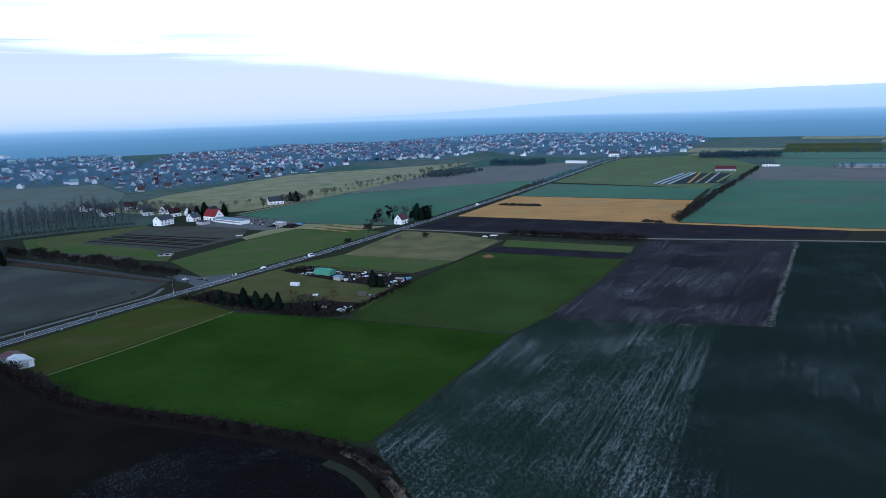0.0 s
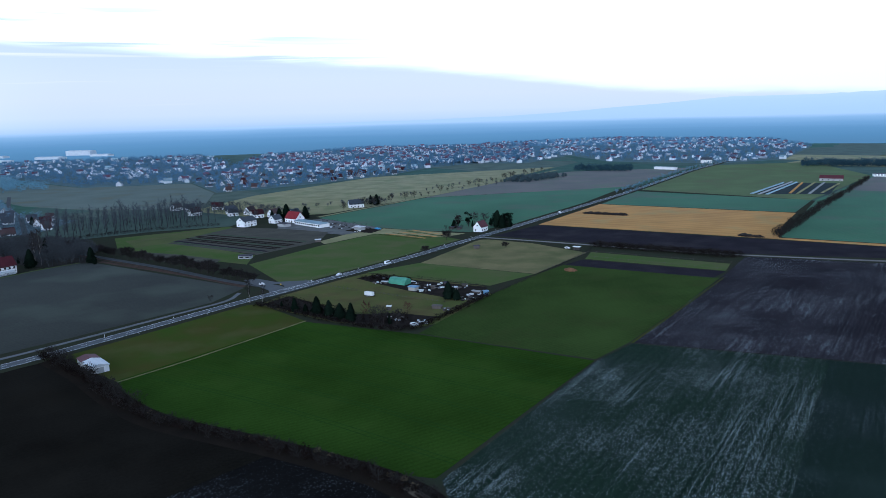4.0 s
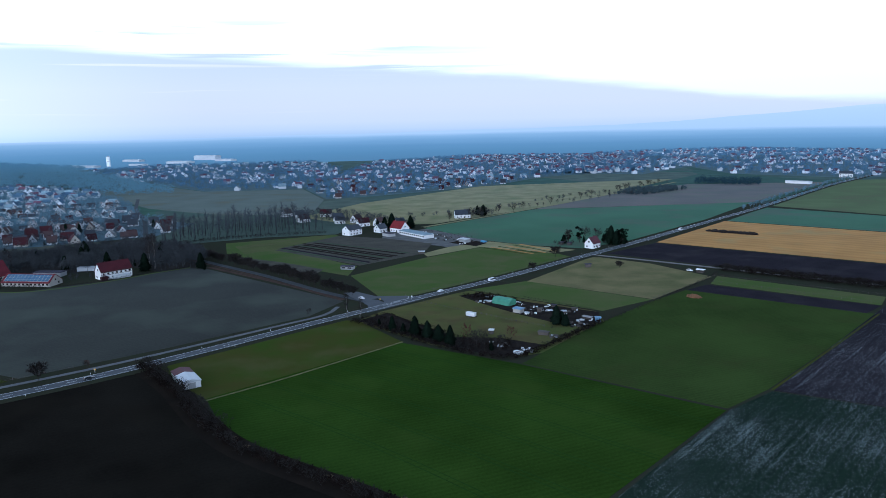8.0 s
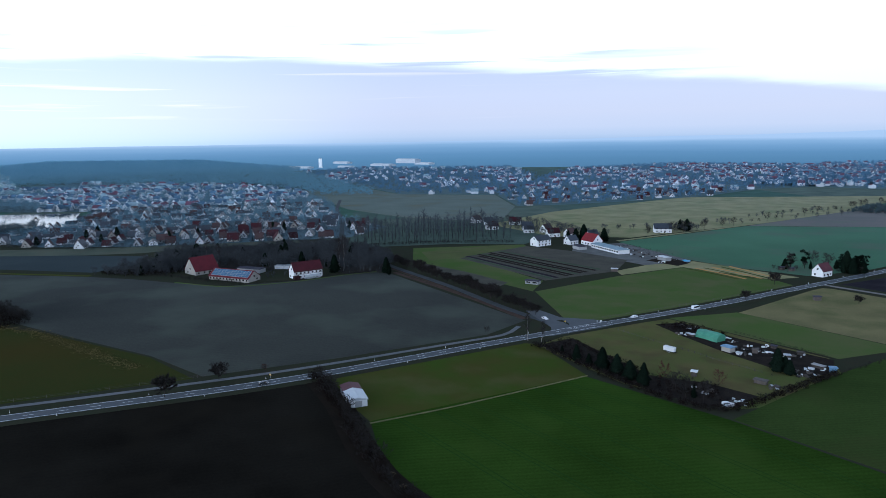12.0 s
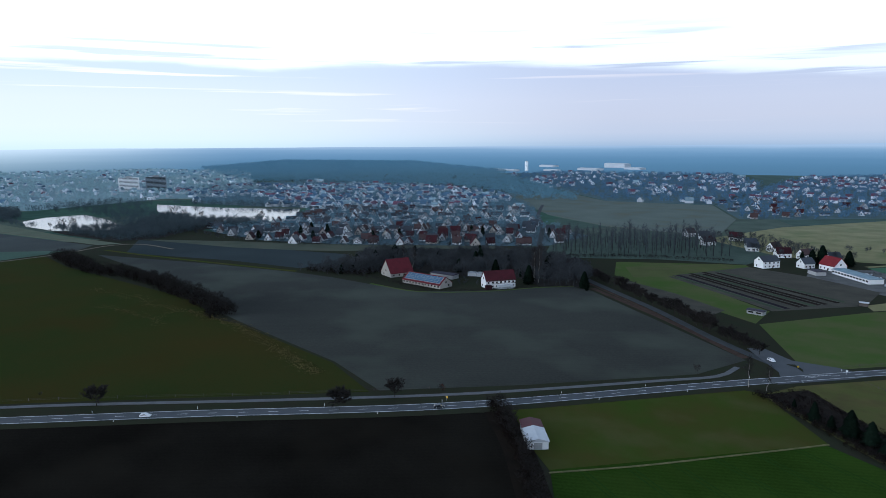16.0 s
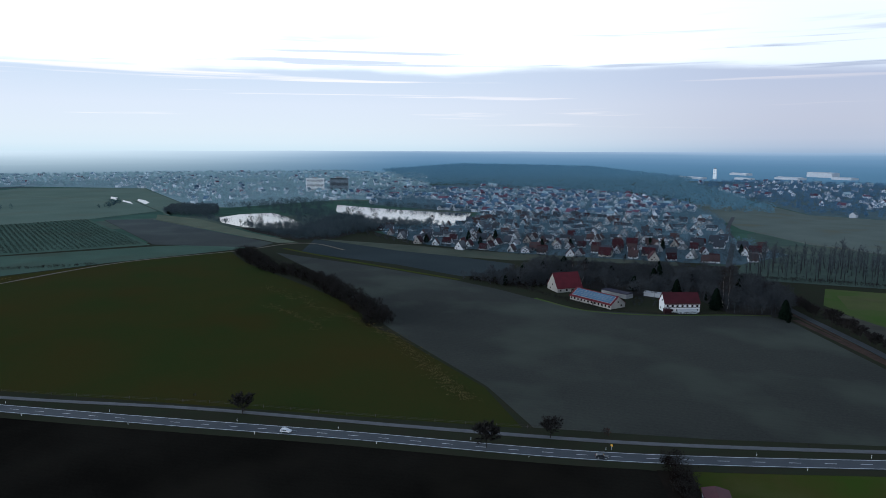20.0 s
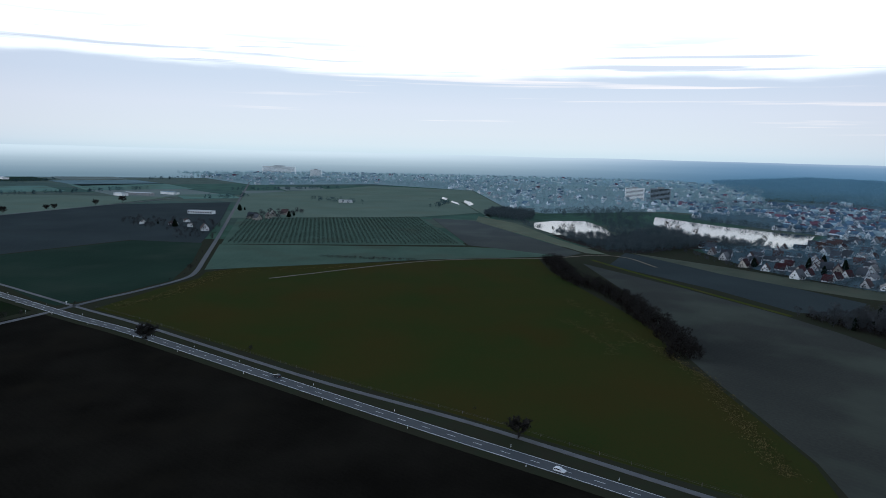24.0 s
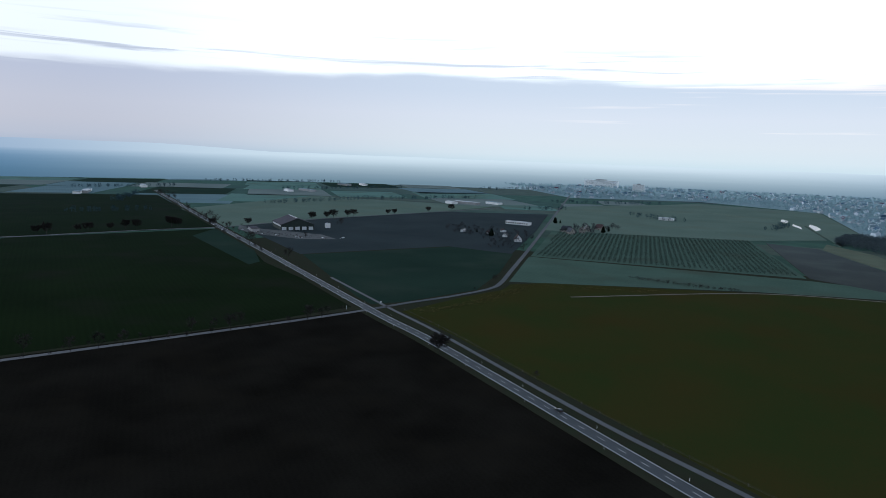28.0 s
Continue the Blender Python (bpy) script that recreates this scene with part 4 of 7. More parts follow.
# ---------------------------------------------------------------- plants
def tube(v, f, a, b, ra, rb, sides=4):
    a, b = np.asarray(a, float), np.asarray(b, float)
    d = (b - a) / (np.linalg.norm(b - a) + 1e-9)
    u = np.cross(d, (0.3, 0.9, 0.2))
    u /= np.linalg.norm(u)
    w = np.cross(d, u)
    k = len(v)
    for p, r in ((a, ra), (b, rb)):
        for i in range(sides):
            t = 2 * math.pi * i / sides
            v.append(p + r * (math.cos(t) * u + math.sin(t) * w))
    for i in range(sides):
        j = (i + 1) % sides
        f.append((k + i, k + j, k + sides + j))
        f.append((k + i, k + sides + j, k + sides + i))


def bare_tree_data(seed, height=10.0, spread=0.42, limbs=12, twigs=420, low=0.22, thick=0.010, rise=0.9, trunk=0.018, sway=0.018):
    """Trunk and crown of a leafless tree: a leader, limbs all the way up it, branches on the limbs and fine twigs on those.
    low: where the crown begins; rise: how steeply the limbs climb."""
    rg = random.Random(seed)
    tv, tf, cv, cf, ends = [], [], [], [], []
    lead = [np.array([0.0, 0.0, -0.1])]
    for i in range(6):
        lead.append(np.array([lead[-1][0] + rg.gauss(0, sway) * height, lead[-1][1] + rg.gauss(0, sway) * height, height * 0.86 * (i + 1) / 6]))
    for i in range(6):
        r0, r1 = (height * trunk * (1 - 0.155 * k) for k in (i, i + 1))
        tube(tv, tf, lead[i], lead[i + 1], r0, r1, 5)
    ends.append((lead[-1], np.array([0, 0, 1.0])))
    for i in range(limbs):
        u = low + (0.97 - low) * (i + rg.uniform(0.1, 0.9)) / limbs
        k = min(5, int(u * 6))
        p = lead[k] + (lead[k + 1] - lead[k]) * (u * 6 - k)
        p = p * np.array([1, 1, 0.86 / 0.86])
        t = 2.4 * i + rg.uniform(-0.5, 0.5)
        q = (u - low) / (1 - low)
        long = height * spread * (0.35 + 0.75 * math.sin(math.pi * min(1.0, 0.28 + 0.68 * q))) * rg.uniform(0.8, 1.15)
        d = np.array([math.cos(t), math.sin(t), rise * rg.uniform(0.6, 1.2)])
        d /= np.linalg.norm(d)
        mid = p + d * long * 0.5
        d2 = d + np.array([rg.gauss(0, 0.2), rg.gauss(0, 0.2), 0.25])
        tip = mid + d2 / np.linalg.norm(d2) * long * 0.5
        r = height * trunk * 0.42 * (1 - 0.5 * q)
        tube(cv, cf, p, mid, r, r * 0.65, 3)
        tube(cv, cf, mid, tip, r * 0.65, r * 0.25, 3)
        ends += [(tip, d2), (mid + (tip - mid) * 0.5, d2)]
        for j in range(4):
            base = p + (mid - p) * rg.uniform(0.45, 1.0) if j < 2 else mid + (tip - mid) * rg.uniform(0.1, 0.8)
            e = d2 + np.array([rg.gauss(0, 0.75), rg.gauss(0, 0.75), rg.gauss(0.15, 0.5)])
            e /= np.linalg.norm(e)
            end = base + e * long * rg.uniform(0.25, 0.5)
            tube(cv, cf, base, end, r * 0.4, r * 0.12, 3)
            ends += [(end, e), ((base + end) / 2, e)]
    for i in range(twigs):
        q, d = ends[rg.randrange(len(ends))]
        s = np.array([rg.gauss(0, 1), rg.gauss(0, 1), rg.gauss(0, 1)])
        a = q + s * 0.012 * height
        b = a + (d * 0.7 + s * 0.6 + np.array([0, 0, 0.2])) * height * rg.uniform(0.05, 0.11)
        w = np.cross(b - a, (rg.gauss(0, 1), rg.gauss(0, 1), rg.gauss(0, 1)))
        w = w / (np.linalg.norm(w) + 1e-9) * height * thick
        k = len(cv)
        cv += [a - w, a + w, b]
        cf.append((k, k + 1, k + 2))
    tv, cv = np.array(tv), np.array(cv)
    top = max(cv[:, 2].max(), 0.1)
    tv, cv = tv * height / top, cv * height / top
    cv[:, 2] = np.maximum(cv[:, 2], 0.05)
    return tv, np.array(tf), cv, np.array(cf)


def conifer_data(seed, height=10.0, width=0.2, layers=17, per=14):
    """Trunk and crown of a fir: whorls of drooping, ragged boughs."""
    rg = random.Random(seed)
    tv, tf, cv, cf = [], [], [], []
    tube(tv, tf, (0, 0, -0.1), (0, 0, height * 0.93), height * 0.02, height * 0.004, 5)
    for i in range(layers):
        h = height * (0.06 + 0.92 * i / layers)
        r = height * width * (1 - i / layers) ** 0.6 * min(1.0, 0.55 + 2.5 * i / layers) * rg.uniform(0.85, 1.12) + 0.15
        for j in range(per):
            t = 2 * math.pi * (j + rg.random()) / per
            rr = r * rg.uniform(0.7, 1.15)
            d, s = np.array([math.cos(t), math.sin(t), 0]), np.array([-math.sin(t), math.cos(t), 0])
            root, tip = np.array([0, 0, h + height * 0.06]), d * rr + np.array([0, 0, h - rr * rg.uniform(0.1, 0.4)])
            mid = (root + tip) / 2 + np.array([0, 0, rr * 0.12])
            wd = s * rr * rg.uniform(0.26, 0.42)
            k = len(cv)
            cv += [root, mid - wd, mid + wd, tip, mid + np.array([0, 0, -rr * 0.2])]
            cf += [(k, k + 1, k + 2), (k + 1, k + 3, k + 2), (k + 1, k + 4, k + 3), (k + 4, k + 2, k + 3)]
    cv = np.array(cv)
    cv[:, 2] = np.maximum(cv[:, 2], 0.05)
    return np.array(tv), np.array(tf), cv, np.array(cf)


def joined(items):
    """One pair of vertex and face arrays from many."""
    vs, fs, k = [], [], 0
    for v, f in items:
        vs.append(v)
        fs.append(f + k)
        k += len(v)
    return np.concatenate(vs), np.concatenate(fs)


def placed(v, x, y, s, turn, z=0.0):
    c, n = math.cos(turn), math.sin(turn)
    w = v * s
    return np.stack([w[:, 0] * c - w[:, 1] * n + x, w[:, 0] * n + w[:, 1] * c + y, w[:, 2] + z], 1)


BARE = [bare_tree_data(i, 10, 0.40 + 0.05 * (i % 3), 13, 520, 0.24, 0.010) for i in range(5)]
POPLAR = [bare_tree_data(20 + i, 10, 0.15, 13, 200, 0.25, 0.007, 2.2, 0.011) for i in range(3)]
ROUND = [bare_tree_data(10 + i, 10, 0.62, 20, 4200, 0.28, 0.012, 0.75, 0.026) for i in range(3)]
SHRUB = [bare_tree_data(40 + i, 4, 0.62, 10, 240, 0.05, 0.020, 0.8) for i in range(4)]
FIRS = [conifer_data(60 + i, 10, 0.27 + 0.045 * i, 19, 18) for i in range(4)]
BUSHY = [bare_tree_data(80 + i, 10, 0.50, 11, 380, 0.08, 0.013, 0.9) for i in range(3)]


def tree_proto(name, data, bark, leaf, label, category="tree"):
    tv, tf, cv, cf = data
    e = empty(name, label, category)
    for nm, v, f, m in (("trunk", tv, tf, bark), ("crown", cv, cf, leaf)):
        ob = new(nm, cloud_mesh(nm, v, f, m))
        ob.parent = e
    return e


def spread_things(protos, spots, group, low=0.85, high=1.15):
    """First use of each prototype moves it, later ones copy it. spots: x, y, height."""
    rg = random.Random(len(spots) * 7 + 1)
    for i, (x, y, h) in enumerate(spots):
        p = protos[rg.randrange(len(protos))]
        s = h / 10 * 1.15 * rg.uniform(low, high)
        m = pose(x, y, 0, 0, 0, rg.uniform(0, 360)) @ Matrix.Diagonal((s * rg.uniform(0.9, 1.1), s, s, 1))
        if p.name in p_orig:
            ob = copy_thing(p, m)
        else:
            p.matrix_basis, ob = m, p
            p_orig[p.name] = p
        ob["group"] = group


p_orig = {}


def tree_set(data, label, n=3, bark=None, leaf=None, name="bare_tree"):
    return [tree_proto(name, data[i % len(data)], bark or M_BARK, leaf or M_TWIG, label) for i in range(n)]


def spots_on(line, gap, off, h, first=0.0, last=1e9, jitter=2.0, skip=0.0, seed=1):
    rg = random.Random(seed)
    s = np.r_[0, np.cumsum(np.linalg.norm(np.diff(line, axis=0), axis=1))]
    nn = normals(line)
    out, d = [], first
    while d < min(last, s[-1]):
        if rg.random() >= skip:
            p = [np.interp(d, s, line[:, i] + nn[:, i] * off) for i in (0, 1)]
            out.append((p[0] + rg.uniform(-jitter, jitter), p[1] + rg.uniform(-jitter, jitter), h * rg.uniform(0.8, 1.2)))
        d += gap * rg.uniform(0.8, 1.2)
    return out


def inside(x, y, outline):
    hit, k = False, len(outline)
    for i in range(k):
        (ax, ay), (bx, by) = outline[i], outline[(i + 1) % k]
        if (ay > y) != (by > y) and x < (bx - ax) * (y - ay) / (by - ay) + ax:
            hit = not hit
    return hit


def scatter(outline, gap, h, jitter=0.45, seed=3, skip=0.0, turn=40.0):
    """Spots over an area, on a loose grid."""
    rg = random.Random(seed)
    xs, ys = [p[0] for p in outline], [p[1] for p in outline]
    cx, cy, r = sum(xs) / len(xs), sum(ys) / len(ys), max(max(xs) - min(xs), max(ys) - min(ys))
    c, s, out, k = math.cos(radians(turn)), math.sin(radians(turn)), [], int(r / gap) + 1
    for i in range(-k, k + 1):
        for j in range(-k, k + 1):
            u, v = (i + rg.uniform(-jitter, jitter)) * gap, (j + rg.uniform(-jitter, jitter)) * gap
            x, y = cx + u * c - v * s, cy + u * s + v * c
            q = rg.random()
            hh = h * rg.uniform(0.75, 1.2)
            if q >= skip and inside(x, y, outline):
                out.append((x, y, hh))
    return out


def thicket(name, spots, data, base, material, label, category):
    """Many bare shrubs or trees grown into one mass. base: the height at which the data were drawn."""
    rg = random.Random(len(spots))
    items = []
    for x, y, h in spots:
        tv, tf, cv, cf = data[rg.randrange(len(data))]
        t = rg.uniform(0, 6.28)
        items.append((placed(cv, x, y, h / base, t), cf))
        items.append((placed(tv, x, y, h / base, t), tf))
    v, f = joined(items)
    ob = new(name, cloud_mesh(name, v, f, material))
    return tagged(ob, label, category, kind="stuff")


def canopy(name, spots, wide, count, size, material, label, category="wood", tall=1.0):
    """Far woodland: ragged lumps of foliage, one for each tree."""
    c = [(x, y, h * 0.55) for x, y, h in spots]
    r = [(wide * h / 14, wide * h / 14, h * 0.5 * tall) for x, y, h in spots]
    v, f = tri_cloud(c, r, count, size)
    return tagged(new(name, cloud_mesh(name, v, f, material)), label, category, kind="stuff")


# hedges and ditches
DITCH = smooth_line([(-196, 309), (-165, 284), (-136, 256), (-110, 236), (-64, 215), (-31, 198), (-16, 187), (-8, 176), (0, 150)], 4)
thicket("ditch_hedge", spots_on(DITCH, 1.6, 0, 4.0, last=255, jitter=2.4, seed=5) + spots_on(DITCH, 3.0, 1, 6.0, last=95, jitter=2.5, seed=6), SHRUB, 4, M_HEDGE, "dark bare thorn hedge along a curved ditch", "hedge")
ribbon("ditch_bank", DITCH, 5.5, -5.5, 0.125, mat("ditch_earth", (0.022, 0.017, 0.013), (0.014, 0.012, 0.010), spec=0.0, scale=0.1, fine=1.5), "dark earth bank along the ditch", "bank", deep=0.3)
reeds = spots_on(DITCH, 4.5, 3.2, 1, first=90, last=250, jitter=1.3, skip=0.5, seed=8)
v, f = tri_cloud([(x, y, 0.55) for x, y, h in reeds], [(1.5, 1.2, 0.8)] * len(reeds), 50, 0.45)
tagged(new("dry_reeds", cloud_mesh("dry_reeds", v, f, M_REED)), "pale dry reed tufts beside the ditch", "reeds", kind="stuff")
canopy("ditch_bramble", spots_on(DITCH, 1.3, 0, 2.6, last=250, jitter=2.0, seed=18) + spots_on(DITCH, 2.4, 0, 4.2, last=100, jitter=2.2, seed=19), 8, 50, 0.5, M_BRAMBLE, "dark bramble under the ditch hedge", "hedge")
HEDGE_W = smooth_line([(-738, 320), (-690, 316), (-632, 312), (-590, 322), (-548, 326), (-510, 322), (-471, 320), (-435, 315), (-410, 306)], 4)
thicket("field_hedge", spots_on(HEDGE_W, 2.2, 4, 8, jitter=4, seed=11) + spots_on(HEDGE_W, 2.2, -4, 7, jitter=4, seed=12), BUSHY, 10, M_HEDGE, "thick dark hedge of bare trees between fields", "hedge")
canopy("hedge_bramble", spots_on(HEDGE_W, 2.4, 3, 5, jitter=4, seed=20) + spots_on(HEDGE_W, 2.4, -4, 5, jitter=4, seed=29), 9, 60, 0.7, M_BRAMBLE, "dark bramble in the field hedge", "hedge")
HEDGE_E = smooth_line([(266, 580), (290, 612), (330, 668), (371, 726), (436, 814), (520, 925), (603, 1036)], 5)
thicket("field_hedge", spots_on(HEDGE_E, 4, 0, 7, jitter=3.0, seed=13) + spots_on(HEDGE_E, 5, 5, 6, last=90, jitter=3, seed=14), BUSHY, 10, M_HEDGE, "dark bare hedge beside the green crop", "hedge")
HEDGE_2 = smooth_line([(108, 556), (150, 530), (202, 501)], 4)
thicket("lane_hedge", spots_on(HEDGE_2, 0.9, 0, 5, jitter=4, seed=15), SHRUB, 4, M_HEDGE, "dark bramble hedge along the lane", "hedge")
canopy("lane_bramble", spots_on(HEDGE_2, 1.0, 0, 4.5, jitter=3.5, seed=28), 8, 60, 0.6, M_BRAMBLE, "dense dark bramble along the lane", "hedge")
canopy("hedge_bramble", spots_on(HEDGE_E, 3.2, 0, 4.5, last=330, jitter=3, seed=27), 8, 70, 0.6, M_HEDGE, "dark bramble in the long hedge", "hedge")
HEDGE_3 = smooth_line([(-757, 96), (-745, 140), (-735, 187)], 4)
thicket("lane_hedge", spots_on(HEDGE_3, 1.6, -5, 3, jitter=2, seed=16), SHRUB, 4, M_HEDGE, "low dark hedge beside the farm track", "hedge")
BORDER = smooth_line([(18, 408), (60, 470), (97, 531), (104, 548)], 4)
thicket("meadow_hedge", spots_on(BORDER, 1.8, 0, 1.6, jitter=1.0, seed=17), SHRUB, 4, M_HEDGE, "low bramble strip along a field edge", "hedge")

# woods
FARM_WOOD = [(-500, 440), (-480, 470), (-520, 520), (-463, 560), (-397, 622), (-340, 600), (-290, 548), (-296, 532), (-312, 512), (-330, 520), (-352, 530), (-380, 505), (-400, 500), (-420, 495), (-450, 488), (-458, 455)]
slab("wood_floor", FARM_WOOD, 0.05, mat("leaf_litter", (0.055, 0.050, 0.045), (0.035, 0.034, 0.032), spec=0.0, scale=0.1, fine=1.0), "brown leaf litter under the wood", "ground")
slab("wood_floor", [(-800, 400), (-790, 440), (-830, 520), (-800, 560), (-830, 620), (-905, 555), (-1000, 548), (-900, 450), (-950, 380), (-900, 382)], 0.05, MATS["leaf_litter"], "brown leaf litter under the wood", "ground")
thicket("bare_wood", scatter(FARM_WOOD, 6.2, 12.5, seed=21, skip=0.2), BARE, 10, M_WOOD, "dark bare wood round the old farm", "wood")
LAKE_WOOD = [(-800, 400), (-790, 440), (-830, 520), (-800, 560), (-830, 620), (-905, 555), (-1000, 548), (-900, 450), (-950, 380), (-1100, 368), (-1140, 400), (-1260, 430), (-1300, 360), (-1200, 330), (-1090, 366), (-900, 382)]
canopy("lake_wood", scatter([(-1260, 430), (-1140, 490), (-1130, 560), (-1230, 640), (-1330, 600)], 14, 11, seed=24) + scatter([(-1215, 640), (-1070, 690), (-955, 762), (-970, 785), (-1090, 715), (-1220, 660)], 12, 10, seed=25) + scatter([(-1130, 486), (-1040, 484), (-900, 446), (-905, 555), (-1000, 545), (-1100, 570)], 11, 11, seed=26), 5.5, 130, 0.8, M_COPSE, "bare grey woods between the lakes")
canopy("lake_undergrowth", scatter(LAKE_WOOD, 7, 7.5, seed=37, skip=0.1), 6.5, 110, 0.6, M_COPSE, "dusky undergrowth of the lake wood")
thicket("bare_wood", scatter(LAKE_WOOD, 8, 11, seed=22, skip=0.1), BARE, 10, M_LAKEWOOD, "bare grey wood round the lakes", "wood")
ESTATE_EDGE = smooth_line([(-840, 500), (-760, 490), (-680, 505), (-580, 550), (-500, 610), (-440, 655)], 8)
thicket("garden_hedge", spots_on(ESTATE_EDGE, 6, 0, 5, jitter=5, seed=23), BUSHY, 10, M_WOOD, "bare garden bushes before the estate", "hedge")

def pine_data(seed, height=10.0):
    """Scots pine: a bare lower trunk and ragged rounded tufts of needles."""
    rg = random.Random(seed)
    tv, tf = [], []
    tube(tv, tf, (0, 0, -0.1), (0.2, 0.1, height * 0.8), height * 0.022, height * 0.008, 5)
    c, r = [], []
    for i in range(16):
        h, t = height * rg.uniform(0.32, 0.95), rg.uniform(0, 6.28)
        q = height * 0.27 * math.sin(math.pi * min(1, 1.12 - h / height) ** 0.7) * rg.uniform(0.3, 1.0)
        p = (q * math.cos(t), q * math.sin(t), h)
        tube(tv, tf, (0.1, 0.05, h * 0.85), p, height * 0.006, height * 0.003, 3)
        c.append(p)
        r.append((height * 0.11, height * 0.11, height * 0.075))
    v, f = tri_cloud(c, r, 70, height * 0.05)
    return np.array(tv), np.array(tf), v, f


pines = tree_set([pine_data(70 + i) for i in range(3)], "broad dark pine with ragged tufts of needles", 3, M_BARK, M_FIR, "pine_tree")
firs = tree_set(FIRS, "dark evergreen conifer with drooping boughs", 4, M_BARK, M_FIR, "conifer_tree")
spread_things(firs, [(-94, 378, 8.5), (-80, 371, 9), (-73, 369, 7.5), (-66, 363, 7.5), (-59, 357, 11.5), (-104, 388, 4.5), (-87, 374, 5.5), (-3, 398, 7), (-8, 401, 8), (-5, 403, 6), (-38, 352, 6)], "conifers of the allotment")
spread_things(firs, [(12, 670, 10), (36, 668, 11.5), (43, 673, 13), (40, 661, 10.5), (-6, 664, 8), (30, 677, 9), (47, 666, 9.5), (34, 662, 8)], "conifers by the road house")
spread_things(pines, [(38, 665, 10), (44, 668, 11), (8, 674, 9), (33, 673, 10), (-2, 668, 8), (48, 675, 11)], "pines by the road house")
spread_things(firs, [(x, y, h) for x, y, h in scatter(FARM_WOOD, 36, 10.5, seed=31)], "conifers round the farm")
spread_things(firs, [(-468, 446, 9.5), (-473, 467, 10), (-481, 495, 11), (-485, 522, 12), (-483, 546, 12), (-430, 541, 11), (-411, 549, 12), (-352, 500, 9), (-330, 516, 11), (-404, 520, 9), (-376, 540, 10)], "conifers round the farm")
thicket("farm_thicket", scatter([(-506, 432), (-468, 440), (-446, 454), (-444, 492), (-468, 524), (-500, 500)], 5.0, 7.0, seed=132, skip=0.15), BUSHY, 10, M_WOOD, "bare bushes and young trees beside the barn", "thicket")
canopy("farm_bramble", scatter([(-506, 432), (-468, 440), (-446, 454), (-446, 480), (-480, 500)], 4.0, 3.4, seed=133, skip=0.1), 10, 50, 0.5, M_BRAMBLE, "dark bramble beside the barn", "thicket")
thicket("yard_bushes", scatter([(-410, 486), (-362, 476), (-352, 496), (-380, 512), (-412, 508)], 7.5, 3.2, seed=134, skip=0.3), BUSHY, 10, M_WOOD, "bare garden bushes in the farm yard", "shrubs")
spread_things(firs, [(-284, 524, 10), (-290, 530, 9), (-196, 745, 15), (-190, 752, 14), (-170, 755, 13), (-112, 868, 14), (-104, 862, 13), (-205, 748, 12)], "conifers by the nursery")

bare = tree_set(BARE, "leafless broad-crowned roadside tree", 5)
round_trees = tree_set(ROUND, "leafless tree with a broad round crown of dense twigs", 3)
spread_things(round_trees, [(-238, 262, 9), (-232, 287, 8.5), (-316, 197, 8), (-450, 22, 9.5), (-12, 598, 9), (36, 556, 6), (-28, 541, 6)], "single trees by the road", 0.95, 1.05)
spread_things(bare, [(-222, 305, 4), (-176, 360, 4), (-150, 402, 5), (-345, 185, 5), (-430, 80, 5)], "young trees by the cycle path")
spread_things(round_trees, spots_on(LANE_A, 8.5, -5, 7.6, first=35, last=300, jitter=0.7, skip=0.05, seed=42), "avenue trees of the side road")
spread_things(bare, spots_on(MAIN, 30, 8, 10, first=60, last=1130, jitter=3, skip=0.25, seed=43) + spots_on(MAIN, 28, -8, 10, first=100, last=1080, jitter=3, skip=0.2, seed=44), "avenue trees of the country road")
spread_things(bare, spots_on(LANE_S, 12, 4, 7, first=40, jitter=1, seed=45) + spots_on(LANE_S, 14, -4, 7, first=20, jitter=1, seed=46), "small trees of the south lane")
spread_things(round_trees, [(-690, -566, 10), (-698, -560, 13), (-732, -549, 11), (-742, -543, 11), (-768, -535, 10), (-787, -530, 11), (-797, -522, 11), (-834, -500, 13), (-842, -496, 12), (-880, -470, 11), (-918, -440, 10), (-1038, -410, 11), (-1070, -402, 12), (-1084, -398, 12), (-1117, -390, 11), (-1130, -386, 11), (-1200, -356, 10), (-1215, -350, 10), (-1300, -320, 11), (-1359, -296, 11)], "row of trees on the farm lane", 0.95, 1.2)
ROW_N = smooth_line([(-150, 780), (-103, 845), (-52, 932), (0, 1025), (49, 1115), (120, 1240), (183, 1350)], 8)
spread_things(bare, spots_on(ROW_N, 17, 4, 9, first=30, jitter=2, skip=0.1, seed=47), "row of trees along the north field")
spread_things(bare, spots_on(LANE_B, 26, 5, 5, first=20, last=420, jitter=1, skip=0.3, seed=48), "small trees of the farm lane")
VILLAGE_END = float(np.sum(np.linalg.norm(np.diff(MAIN[:int(np.argmin(np.hypot(MAIN[:, 0] - 215, MAIN[:, 1] - 925)))], axis=0), axis=1)))
thicket("roadside_trees", spots_on(MAIN, 13, 8, 7, first=VILLAGE_END, jitter=3, seed=49) + spots_on(MAIN, 16, -8, 6, first=VILLAGE_END, jitter=3, seed=50), BARE, 10, M_GARDEN, "bare roadside trees and bushes before the village", "trees")
MEADOW_ROW = smooth_line([(-290, 830), (-230, 830), (-150, 860), (-60, 960)], 8)
thicket("fruit_trees", spots_on(MEADOW_ROW, 8, 0, 7, jitter=9, seed=51), BARE, 10, M_WOOD, "old bare fruit trees in the meadow", "trees")
spread_things(bare, [(2, 660, 11), (-4, 652, 10), (8, 668, 12), (24, 674, 11), (30, 660, 9), (-10, 650, 8), (46, 664, 11), (-2, 666, 11), (14, 680, 11), (-14, 656, 8)], "bare trees by the road house")
